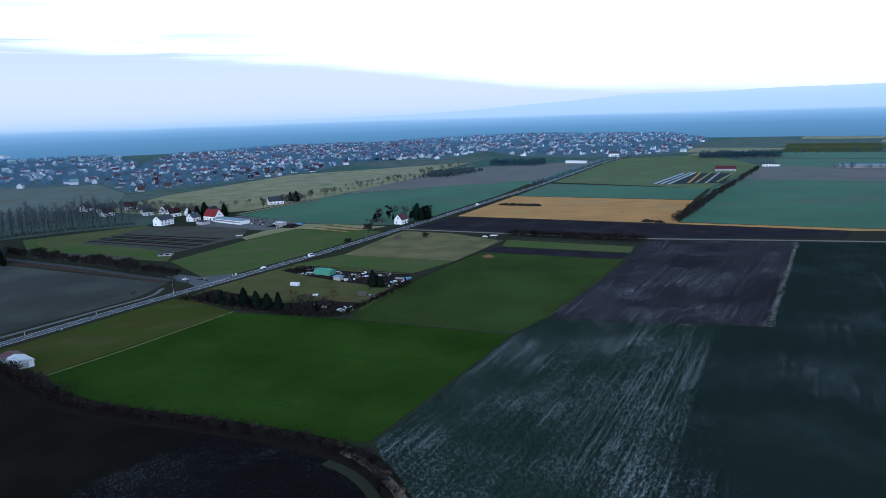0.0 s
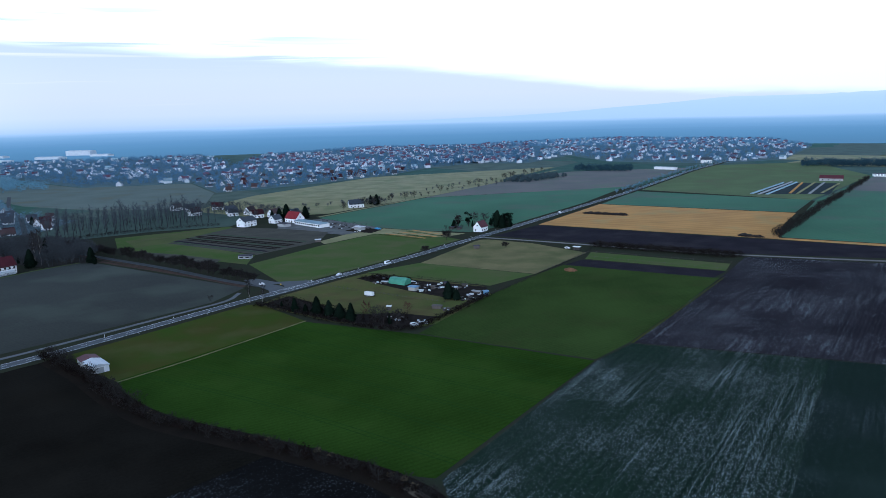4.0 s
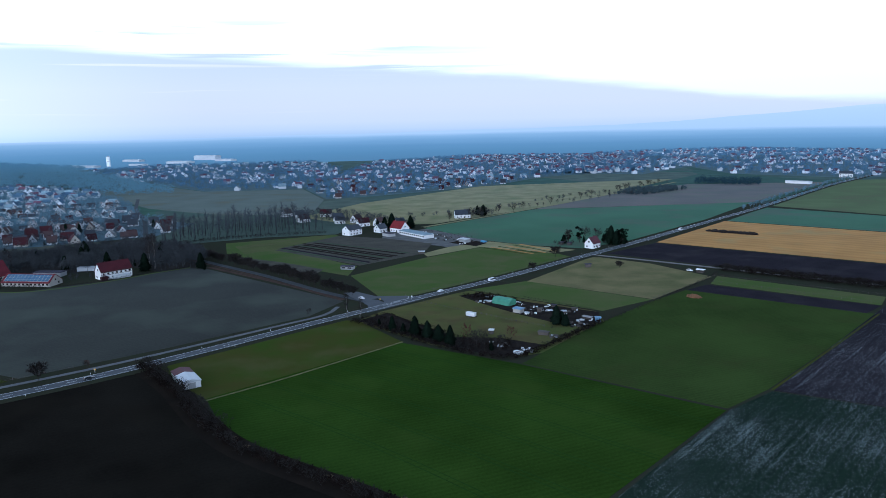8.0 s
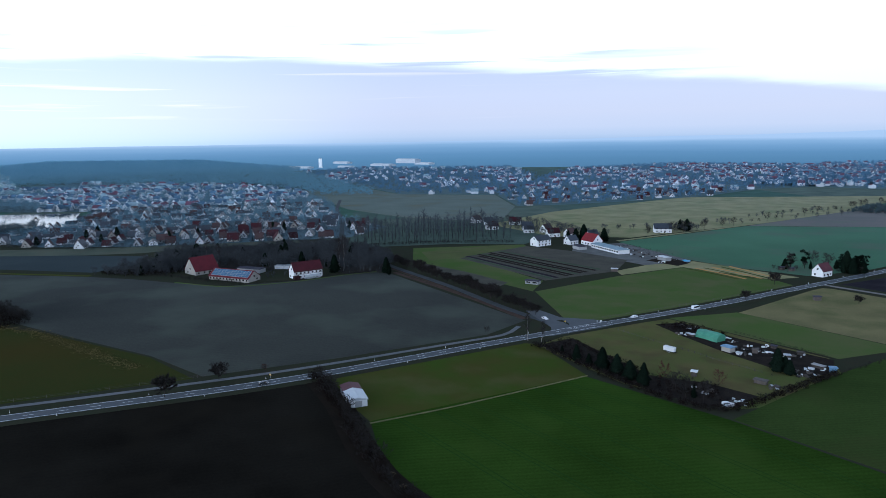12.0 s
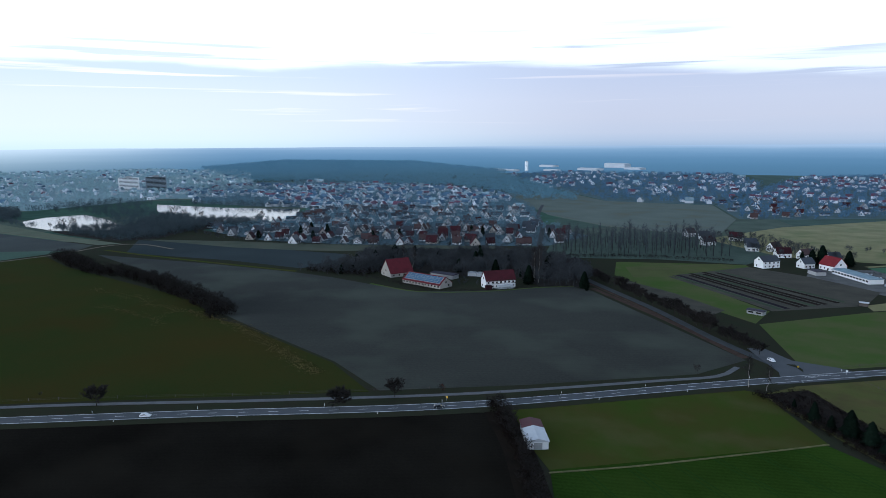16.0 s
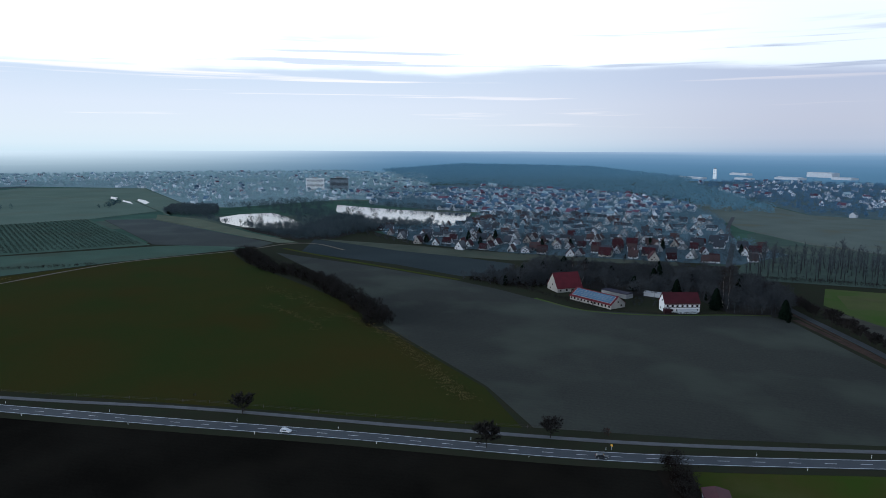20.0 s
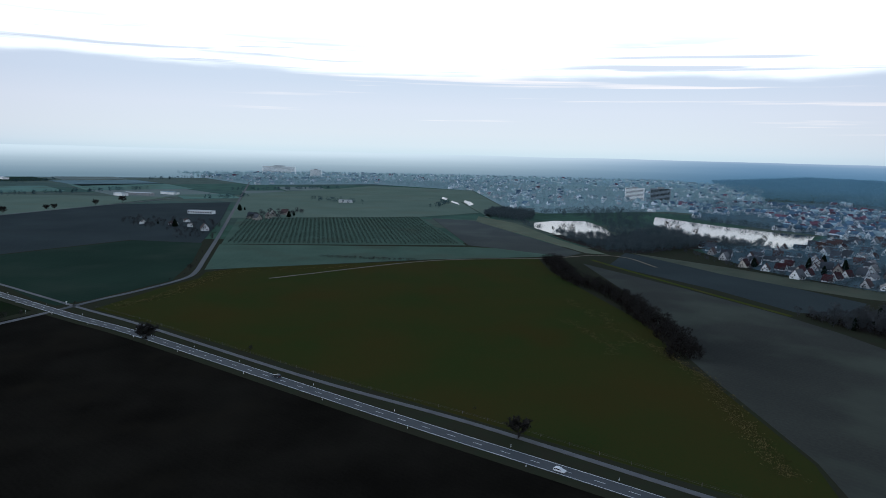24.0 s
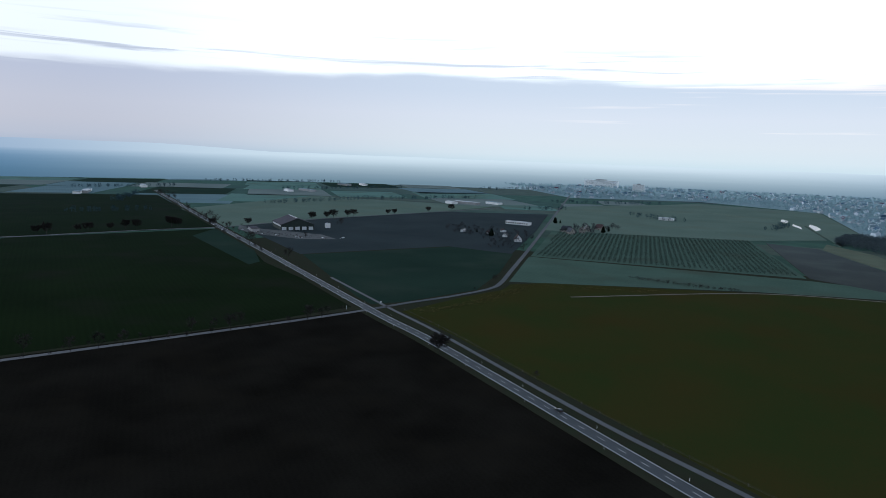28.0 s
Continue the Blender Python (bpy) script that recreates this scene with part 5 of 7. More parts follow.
thicket("avenue_hedge", spots_on(LANE_A, 3.0, -7.5, 1.2, first=45, last=300, jitter=1.0, seed=60), SHRUB, 4, M_HEDGE, "low dark scrub under the avenue trees", "hedge")
birch = tree_set(POPLAR, "slender bare birch with a pale trunk", 3, M_BIRCH, M_TWIG, "birch_tree")
spread_things(birch, [(-126, 400, 13), (-119, 401, 12), (-333, 528, 17), (-327, 524, 16), (-338, 534, 15), (-440, 500, 14), (-462, 512, 13)], "birches by junction and farm")
slab("plantation_ground", [(-392, 622), (-306, 684), (-238, 708), (-232, 770), (-300, 845), (-400, 860), (-440, 790), (-430, 690)], 0.05, mat("plantation_grass", (0.095, 0.125, 0.100), (0.070, 0.094, 0.078), spec=0.0, scale=0.05, fine=1.0), "grey-green grass under the poplars", "ground")
TALL = [bare_tree_data(90 + i, 10, 0.085, 14, 120, 0.30, 0.006, 1.6, 0.016, 0.004) for i in range(3)]
poplar = tree_set(TALL, "tall slender bare poplar", 3, mat("grey_bark", (0.030, 0.031, 0.035), (0.019, 0.020, 0.023), scale=1.0, fine=6), mat("poplar_twigs", (0.062, 0.072, 0.084), (0.044, 0.052, 0.062), scale=0.4, fine=3), "poplar_tree")
POPLAR_ROW = smooth_line([(-386, 632), (-325, 686), (-262, 742)], 6)
spread_things(poplar, [p for k in range(6) for p in spots_on(POPLAR_ROW, 7.5, 3 + 17 * k, 12, first=4 * k, jitter=0.5, skip=0.1, seed=52 + k)], "poplar plantation")
thicket("plantation_hedge", spots_on(smooth_line([(-392, 622), (-325, 678), (-250, 712)], 5), 1.6, 0, 3.5, jitter=2, seed=59), SHRUB, 4, M_HEDGE, "dark bare hedge in front of the poplars", "hedge")
thicket("wood_undergrowth", scatter([(-392, 620), (-306, 680), (-262, 736), (-290, 771), (-430, 786)], 14, 3, seed=53), SHRUB, 4, M_WOOD, "bare undergrowth between the poplars", "undergrowth")
spread_things(bare, [(-1000, 394, 12), (-985, 390, 10), (-960, 396, 13), (-948, 404, 12), (-930, 420, 12), (-915, 428, 11), (-985, 552, 13), (-960, 556, 11), (-930, 566, 12), (-905, 572, 13), (-890, 582, 11), (-870, 596, 13), (-850, 612, 12), (-838, 622, 11)], "bare trees on the lake shore")

thicket("bare_grove", scatter([(-345, 860), (-300, 880), (-190, 800), (-160, 770), (-190, 745), (-230, 760), (-300, 790)], 11, 10, seed=54, skip=0.3) + scatter([(-140, 850), (-105, 885), (-85, 860), (-110, 835)], 8, 9, seed=55), BARE, 10, M_WOOD, "bare grove round the houses", "wood")
thicket("bare_grove", scatter([(-60, 1000), (0, 1100), (30, 1160), (60, 1150), (20, 1050)], 14, 7, seed=56, skip=0.4) + scatter([(-20, 960), (60, 1120), (110, 1190), (120, 1160), (70, 1080)], 16, 8, seed=57, skip=0.3), BARE, 10, M_WOOD, "bare trees and scrub in the meadow", "wood")
# copses in the meadows
COPSES = [[(70, 1120), (100, 1190), (160, 1230), (185, 1200), (110, 1110)], [(215, 1310), (232, 1340), (322, 1298), (310, 1266)], [(631, 1296), (655, 1345), (795, 1290), (762, 1236)]]
for c in COPSES:
    # copses farther east take the blue needles with haze painted in
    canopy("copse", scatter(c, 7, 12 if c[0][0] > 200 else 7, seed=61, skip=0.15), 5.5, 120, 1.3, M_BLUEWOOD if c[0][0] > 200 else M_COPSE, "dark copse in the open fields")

# ---------------------------------------------------------------- buildings
def gable_body(bm, L, W, eave, ridge):
    prism(bm, [(-W / 2, 0), (W / 2, 0), (W / 2, eave), (0, ridge), (-W / 2, eave)], -L / 2, L / 2)


def roof_slabs(bm, L, W, eave, ridge, over=0.5, thick=0.25, hip=0.0):
    """Two sloping slabs that meet at the ridge; hip: how far the ridge draws in at the ends."""
    k = (ridge - eave) / (W / 2)
    for s in (-1, 1):
        x0, x1 = -L / 2 - over, L / 2 + over
        e, r = (s * (W / 2 + over), eave - over * k), (0.0, ridge)
        lo = [(x0, *e), (x1, *e), (x1 - hip, *r), (x0 + hip, *r)]
        v = [bm.verts.new((x, y, z + 0.02)) for x, y, z in lo] + [bm.verts.new((x, y, z + thick)) for x, y, z in lo]
        q = [(0, 1, 2, 3), (7, 6, 5, 4), (0, 4, 5, 1), (1, 5, 6, 2), (2, 6, 7, 3), (3, 7, 4, 0)]
        for f4 in q:
            bm.faces.new([v[i] for i in f4])
    if hip:
        for s in (-1, 1):
            x0 = s * (L / 2 + over)
            a = [bm.verts.new((x0, -W / 2 - over, eave - over * k + thick)), bm.verts.new((x0, W / 2 + over, eave - over * k + thick)), bm.verts.new((x0 - s * hip, 0, ridge + thick))]
            bm.faces.new(a)
    bmesh.ops.recalc_face_normals(bm, faces=bm.faces)


SHARED = {}


def shared_box(name, sx, sy, sz, material):
    key = (name, sx, sy, sz, material.name)
    if key not in SHARED:
        bm = bmesh.new()
        box(bm, -sx / 2, sx / 2, -sy / 2, sy / 2, 0, sz)
        me = bpy.data.meshes.new(name)
        bm.to_mesh(me)
        bm.free()
        me.materials.append(material)
        SHARED[key] = me
    return SHARED[key]


def put(name, parent, me, x, y, z, turn=0.0):
    ob = new(name, me)
    ob.parent = parent
    ob.matrix_basis = pose(x, y, z, 0, 0, turn)
    return ob


def house(label, L, W, eave, ridge, wall, roof, m=None, hip=0.0, windows=3, floors=1, chimneys=1, name="house", group="", gable_windows=True):
    e = empty(name, label, "house", group, m)
    bm = bmesh.new()
    gable_body(bm, L, W, eave, ridge - 0.05) if not hip else prism(bm, [(-W / 2, 0), (W / 2, 0), (W / 2, eave), (-W / 2, eave)], -L / 2, L / 2)
    part("wall", bm, wall, e)
    bm = bmesh.new()
    roof_slabs(bm, L, W, eave, ridge, hip=hip)
    top = part("roof", bm, roof, e)
    win = shared_box("window", 1.3, 0.16, 1.3, M_GLASS)
    for fl in range(floors):
        for s in (-1, 1):
            for i in range(windows):
                put("window", e, win, -L / 2 + L * (i + 0.5) / windows, s * W / 2, 1.0 + 2.8 * fl)
    if gable_windows and not hip:
        for s in (-1, 1):
            put("window", e, win, s * L / 2, 0, eave + 0.6, 90)
            put("window", e, win, s * L / 2, W * 0.22, 1.0, 90)
    put("door", e, shared_box("door", 1.0, 0.2, 2.05, M_TIMBER), L * 0.08, -W / 2, 0.0)
    for i in range(chimneys):
        put("chimney", top, shared_box("chimney", 0.7, 0.7, 2.0, M_BROWN), L * (0.2 - 0.45 * i), 0.6, ridge - 1.1)
    return e


def flat_hall(label, L, W, h, wall, roof, m, name="hall", bays=0, group=""):
    e = empty(name, label, "hall", group, m)
    bm = bmesh.new()
    box(bm, -L / 2, L / 2, -W / 2, W / 2, 0, h)
    part("wall", bm, wall, e)
    bm = bmesh.new()
    prism(bm, [(-W / 2 - 0.4, h), (W / 2 + 0.4, h), (W / 2 + 0.4, h + 0.3), (0, h + 0.3 + W * 0.06), (-W / 2 - 0.4, h + 0.3)], -L / 2 - 0.4, L / 2 + 0.4)
    part("roof", bm, roof, e)
    for i in range(bays):
        for s in (-1, 1):
            put("window", e, shared_box("window", L / bays * 0.62, 0.16, h * 0.38, M_GLASS), -L / 2 + L * (i + 0.5) / bays, s * W / 2, h * 0.4)
    return e


def at(x, y, yaw):
    return pose(x, y, 0, 0, 0, yaw)


# the old farm
fh = house("white half-timbered farmhouse with a steep red roof", 23, 11, 6.0, 12.2, M_WHITE, mat("old_farm_tiles", (0.070, 0.011, 0.018), (0.046, 0.009, 0.013), scale=0.3, fine=3), at(-341, 493, 60), windows=7, floors=2, chimneys=2, name="farmhouse")
for i in range(9):
    put("timber_post", fh, shared_box("timber_post", 0.22, 0.1, 2.6, M_TIMBER), -11.8 + 23.6 * i / 8, -5.78, 3.5)
put("timber_beam", fh, shared_box("timber_beam", 24, 0.1, 0.25, M_TIMBER), 0, -5.78, 3.4)
put("timber_beam", fh, shared_box("timber_beam", 24, 0.1, 0.25, M_TIMBER), 0, -5.78, 5.9)
put("porch", fh, shared_box("porch", 4.5, 3.5, 3.0, M_RED), -10.5, -7.2, 0)
put("conservatory", fh, shared_box("conservatory", 12, 3.6, 2.6, M_SHEET), 2.5, -7.4, 0)
house("large old barn with a steep red tiled roof", 20, 17.5, 3.4, 13.4, M_CREAM, M_FARMRED, at(-431, 474, 74), windows=4, floors=1, chimneys=0, name="barn")
sb = house("long low stable with a red roof and solar panels", 38, 14, 2.9, 7.9, M_CREAM, M_FARMRED, at(-386, 463, 2), windows=12, chimneys=0, name="stable")
slope = math.degrees(math.atan2(5.0, 7.0))
rail_ = new("panel_rack", shared_box("panel_rack", 35.6, 6.75, 0.06, M_GREYW))
rail_.parent = sb
rail_.matrix_basis = pose(0.1, -7.0 + 4.3 * math.cos(radians(slope)), 2.9 + 4.3 * math.sin(radians(slope)) + 0.28, slope, 0, 0)
for i in range(12):
    for j in range(4):
        ob = new("solar_panel", shared_box("solar_panel", 2.62, 1.46, 0.1, M_SOLAR))
        ob.parent = sb
        d = 0.98 + 1.66 * (j + 0.5)
        ob.matrix_basis = pose(-17 + 2.95 * (i + 0.5) - 0.6, -7.0 + d * math.cos(radians(slope)), 2.9 + d * math.sin(radians(slope)) + 0.34, slope, 0, 0)
flat_hall("low grey shed behind the stable", 22, 8, 3.2, M_GREYW, M_DSHEET, at(-395, 492, 5), name="shed")
flat_hall("long low glasshouse behind the farm", 30, 7, 2.4, M_SHEET, M_SHEET, at(-372, 517, 20), name="glasshouse")
thicket("farm_hedge", spots_on(smooth_line([(-366, 447), (-352, 462), (-340, 472), (-318, 508), (-300, 530)], 4), 1.2, 0, 2.0, jitter=0.8, seed=71) + spots_on(smooth_line([(-505, 436), (-460, 447), (-410, 448), (-366, 447)], 4), 2.0, 0, 3.0, jitter=1.5, seed=72), SHRUB, 4, M_HEDGE, "dark clipped hedge round the farm", "hedge")

# houses by the road and nursery
house("white house with a dark red roof by the road", 12, 8.5, 4.6, 9.5, M_WHITE, M_MAROON, at(19, 645, 57), windows=3, floors=1, name="house")
house("white two-storey house with a dark grey roof", 17, 11, 5.8, 9.8, M_WHITE, M_SLATE, at(-221, 708, 60), windows=4, floors=2)
house("white house with a grey gable roof", 11, 9, 4.2, 8.5, M_WHITE, M_SLATE, at(-196, 727, 60), windows=3)
house("white house with a bright red roof", 17, 12, 4.5, 11.0, M_WHITE, M_BRED, at(-176, 730, -35), windows=4)
flat_hall("long white nursery hall with a pale roof", 44, 12, 3.6, M_WHITE, M_PALEROOF, at(-152, 702, -43), bays=12)
flat_hall("small grey lean-to by the nursery", 12, 8, 3, M_GREYW, M_DSHEET, at(-180, 700, -43), name="shed")
house("white house with a grey roof in a garden", 18, 11, 4.5, 9.5, M_WHITE, M_SLATE, at(-127, 843, 20), windows=4, floors=2)
flat_hall("low field shed with a white wall and dark roof", 10, 5, 2.4, M_GREYW, M_DSHEET, at(-170, 536, -5), name="shed", bays=2)
flat_hall("small grey field shelter with a pale roof", 5, 3.2, 2.2, M_JUNK, M_SHEET, at(-126, 604, 10), name="shed")
flat_hall("low grey nursery store", 10, 6, 3, M_GREYW, M_SHEET, at(-98, 668, -40), name="shed")
flat_hall("small dark kiosk with a pale roof in the meadow", 5, 3, 2.1, M_JUNK, M_WHITE, at(92, 545, -30), name="shed")
HOUSES_N = [(-262, 790, 30), (-245, 800, 70), (-228, 770, 40), (-272, 812, 20), (-210, 775, 60), (-310, 800, 50), (-330, 838, 30), (-352, 850, 70), (-300, 850, 10), (-186, 770, 50)]
for i, (x, y, a) in enumerate(HOUSES_N):
    house("white house with a dark roof among trees" if i % 2 else "white house with a brown tiled roof", 11 + i % 3, 9, 4.3, 9, M_WHITE, (M_SLATE, M_BROWN, M_RED)[i % 3], at(x, y, a), group="houses behind the nursery")

# roadside shed, half maroon and half white
sh = empty("field_shed", "long white shed with maroon and white roof", "shed", m=at(-164.5, 293.5, -45))
bm = bmesh.new()
box(bm, -9.5, 9.5, -3.7, 3.7, 0, 3.0)
part("wall", bm, M_WHITE, sh)
for x0, x1, ma in ((-9.9, -2.0, M_MAROON), (-2.0, 9.9, M_SHEET)):
    bm = bmesh.new()
    prism(bm, [(-4.1, 3.0), (4.1, 3.0), (4.1, 3.2), (0, 4.3 if ma is M_SHEET else 4.2), (-4.1, 3.2)], x0, x1)
    part("roof", bm, ma, sh, "white sheet roof" if ma is M_SHEET else "maroon sheet roof")
put("door", sh, shared_box("door", 0.2, 3.0, 2.6, M_GREYW), 9.52, 0, 0)

# the large farm hall in the south-west
hl = empty("farm_hall", "large farm hall with a grey-purple roof and dark gable", "hall", m=at(-925, -372, 45))
bm = bmesh.new()
gable_body(bm, 56, 44, 7.5, 15.5)
part("wall", bm, mat("dark_green_boards", (0.035, 0.05, 0.045), (0.025, 0.036, 0.034), scale=0.3, fine=3), hl, "dark green boarded walls")
bm = bmesh.new()
roof_slabs(bm, 56, 44, 7.5, 15.5, over=1.0, thick=0.4)
part("roof", bm, M_DSHEET, hl, "grey-purple sheet roof")
for i in range(5):
    put("gate", hl, shared_box("gate", 0.2, 6.0, 4.5, M_SHEET), 28.02, -18 + 9 * i, 0)
for s in (-1, 1):
    put("light_band", hl, shared_box("light_band", 52, 0.2, 2.2, M_SHEET), 0, s * 22.02, 4.6)
put("ridge_vent", hl, shared_box("ridge_vent", 50, 1.6, 0.5, M_SHEET), 0, 0, 15.6)
flat_hall("low dark store beside the farm hall", 26, 10, 4, M_GREYW, M_DSHEET, at(-868, -395, 45), name="shed")
flat_hall("small white silo shed", 7, 6, 6, M_WHITE, M_SHEET, at(-955, -335, 45), name="shed")

thicket("yard_scrub", scatter([(-868, -430), (-850, -372), (-858, -300), (-840, -290), (-820, -380)], 6, 2.5, seed=33, skip=0.4), SHRUB, 4, M_HEDGE, "dark scrub round the farm hall", "hedge")
spread_things(bare, [(-855, -425, 9), (-900, -438, 10), (-960, -420, 10), (-985, -330, 9), (-1000, -345, 9), (-840, -300, 6)], "bare trees round the farm hall")
thicket("hamlet_trees", scatter([(-940, -120), (-950, -40), (-1060, -60), (-1080, -180), (-1040, -200)], 14, 8, seed=34, skip=0.3) + scatter([(-1085, -40), (-1200, -40), (-1210, 40), (-1100, 20)], 12, 10, seed=35, skip=0.3), BARE, 10, M_WOOD, "bare trees round the hamlet houses", "trees")
spread_things(firs, [(-1000, -110, 9), (-1140, 20, 9), (-1165, 25, 8), (-1030, -140, 8), (-1240, -70, 7), (-1248, -64, 8), (-1254, -74, 7)], "conifers of the hamlet")
thicket("orchard_edge_trees", scatter([(-880, -50), (-960, -60), (-960, -95), (-880, -90)], 9, 5, seed=36, skip=0.2), BARE, 10, M_WOOD, "small bare fruit trees beside the lane", "trees")
# hamlet on the lane
for i, (x, y, a, L) in enumerate([(-963, -64, 20, 12), (-1005, -92, 10, 10), (-1022, -118, 60, 11), (-1030, -160, 10, 12), (-1060, -110, 30, 9), (-1118, -30, 80, 14), (-1122, -8, 10, 15), (-1095, -20, 40, 11), (-1180, 10, 60, 12), (-1150, -5, 20, 10)]):
    house("white farmhouse with a brown roof on the lane" if i < 5 else "old farmhouse with a steep brown roof", L, 9 if i in (0, 5, 6, 7, 8, 9) else 6.5, 3.6 if i in (0, 5, 6, 7, 8, 9) else 2.5, 8.6 if i in (0, 5, 6, 7, 8, 9) else 4.4, M_WHITE if i < 5 else M_CREAM, (M_BROWN, M_SLATE)[i % 2], at(x, y, a), group="houses on the lane")
flat_hall("long pale greenhouse on the lane", 40, 12, 4.5, M_WHITE, M_SHEET, at(-1180, -118, 76), name="greenhouse", bays=10)
flat_hall("long pale greenhouse on the lane", 26, 12, 4.5, M_WHITE, M_SHEET, at(-1440, 96, 80), name="greenhouse")
for i, (x, y, L, a) in enumerate([(-1560, -330, 60, 70), (-1600, -280, 40, 60), (-1540, -360, 30, 50), (-1690, -815, 70, 60), (-1640, -840, 40, 50), (-1280, -1128, 45, 40), (-1250, -1100, 60, 40), (-1210, -1080, 30, 40), (-1500, -1180, 60, 50), (-2050, -900, 60, 60), (-2100, -860, 60, 40)]):
    flat_hall("pale farm building in the distance", L, 14, 5, M_WHITE if i % 3 else M_GREYW, M_PALEROOF if i % 2 else M_SHEET, at(x, y, a), name="farm_building", group="distant farm buildings")

# tall buildings of the towns
def tower_block(label, L, W, h, m, floors, wall=None, band=0.8):
    e = empty("apartment_block", label, "building", m=m)
    bm = bmesh.new()
    box(bm, -L / 2, L / 2, -W / 2, W / 2, 0, h)
    part("wall", bm, wall or M_WHITE, e)
    bm = bmesh.new()
    box(bm, -L * 0.15, L * 0.15, -W * 0.3, W * 0.3, h, h + 3)
    part("roof_house", bm, M_GREYW, e)
    for i in range(floors):
        for s in (-1, 1):
            put("window_band", e, shared_box("window_band", L * 0.92, 0.3, band, M_GLASS), 0, s * W / 2, 1.2 + i * h / floors)
    return e


tower_block("white high-rise with narrow window bands by the lake", 42, 16, 30, at(-1592, 742, 65), 10)
tower_block("grey high-rise with dark window bands by the lake", 44, 16, 31, at(-1562, 790, 65), 11, mat("blue_grey_facade", (0.26, 0.31, 0.35), (0.20, 0.245, 0.28), scale=0.2, fine=2), 1.4)
tower_block("long white clinic block in the town", 130, 18, 28, at(-2828, -206, 82), 9)
tower_block("white apartment block in the town", 38, 16, 26, at(-2570, -46, 82), 8)
tower_block("slim white factory tower by the halls", 10, 10, 34, at(-1497, 2094, 20), 2)
for x, y, L, W_, h in [(-1560, 2060, 110, 26, 6), (-1420, 2140, 60, 24, 6), (-1350, 2280, 90, 40, 7), (-1380, 2524, 100, 36, 17), (-1640, 2440, 80, 30, 8), (-1250, 2420, 70, 34, 7)]:
    flat_hall("large white industrial hall at the forest", L, W_, h, M_SHEET, M_SHEET, at(x, y, -10), name="industrial_hall", group="industrial halls")

# ---------------------------------------------------------------- housing estates
def clear_of(x, y, line, d):
    return np.min(np.hypot(line[:, 0] - x, line[:, 1] - y)) > d


EST_A = [(-846, 528), (-760, 502), (-690, 500), (-620, 522), (-540, 585), (-455, 665), (-430, 690), (-440, 780), (-545, 835), (-640, 960), (-720, 1045), (-900, 1190), (-1110, 1280), (-1340, 1240), (-1540, 1215), (-1620, 960), (-1480, 780), (-1300, 760), (-1200, 690), (-1060, 730), (-960, 775), (-880, 705), (-822, 640)]
KINDS = [("white gabled house with a dark red roof", 11, 10, 2.5, 9.0, M_ESTW, M_RED), ("white gabled house with a brown roof", 10.5, 10, 2.5, 8.6, M_ESTW, M_BROWN),
         ("white gabled house with an anthracite roof", 10.5, 10.5, 2.6, 9.0, M_ESTW, M_SLATE), ("cream house with a dark red roof", 11, 10, 2.6, 9.0, M_CREAM, M_RED),
         ("long white house with an anthracite roof", 15, 8.5, 3.6, 7.2, M_ESTW, M_SLATE), ("grey rendered house with a brown roof", 11, 9, 3.1, 8.6, M_GREYW, M_BROWN),
         ("long low white bungalow with a dark roof", 17, 9, 2.7, 5.6, M_ESTW, M_SLATE)]
PROTO = []


def estate(outline, gap, seed, group, limit, turn, keep=None):
    """House things on a loose street grid; those past the limit are returned."""
    rg = random.Random(seed)
    spots = scatter(outline, gap, 1, 0.4, seed, 0.15, turn)
    spots = [s for s in spots if clear_of(s[0], s[1], LANE_A, 10) and (keep is None or keep(s))]
    spots.sort(key=lambda s: math.hypot(s[0] + 100, s[1] - 100))
    for i, (x, y, _) in enumerate(spots[:limit]):
        k = rg.choices(range(len(KINDS)), (5, 4, 2, 2, 1, 2, 2) if i < 70 else (1, 1, 6, 0.5, 6, 3, 6))[0]
        m = at(x, y, turn + 90 * rg.randrange(2) + rg.uniform(-16, 16)) @ Matrix.Diagonal((rg.uniform(0.82, 1.05), rg.uniform(0.82, 1.0), rg.uniform(0.82, 1.0), 1))
        if PROTO[k].name in p_orig:
            ob = copy_thing(PROTO[k], m)
        else:
            ob = PROTO[k]
            ob.matrix_basis = m
            p_orig[ob.name] = ob
        ob["group"] = group
    return spots[limit:]


for lab, L, W_, ev, rd, wa, ro in KINDS:
    PROTO.append(house(lab, L, W_, ev, rd, wa, ro, windows=2, chimneys=1))
slab("estate_ground", EST_A, 0.04, M_ESTATE, "grey-green gardens of the housing estate", "ground")
rest = estate(EST_A, 20.5, 5, "houses of the estate", 290, 38)
EST_B = [(-479, 1238), (-375, 1062), (-313, 1106), (-220, 1205), (-129, 1322), (-60, 1500), (174, 1719), (256, 2494), (-351, 2622), (-617, 2200), (-560, 1700)]
EST_B2 = [(-1396, 1843), (-1000, 1480), (-660, 1200), (-485, 1242), (-520, 1500), (-611, 1855), (-841, 2243), (-1300, 2100)]
EST_C = [(-89, 1640), (150, 1560), (289, 1816), (330, 1560), (520, 1420), (690, 1495), (1000, 2000), (1100, 2500), (644, 3000), (100, 2700)]
EST_D = [(-2011, -178), (-2150, 155), (-1907, 420), (-1360, 400), (-1260, 450), (-1330, 700), (-1240, 800), (-1400, 950), (-2246, 1434), (-2700, 1300), (-2860, 600), (-2900, -100), (-2680, -560)]
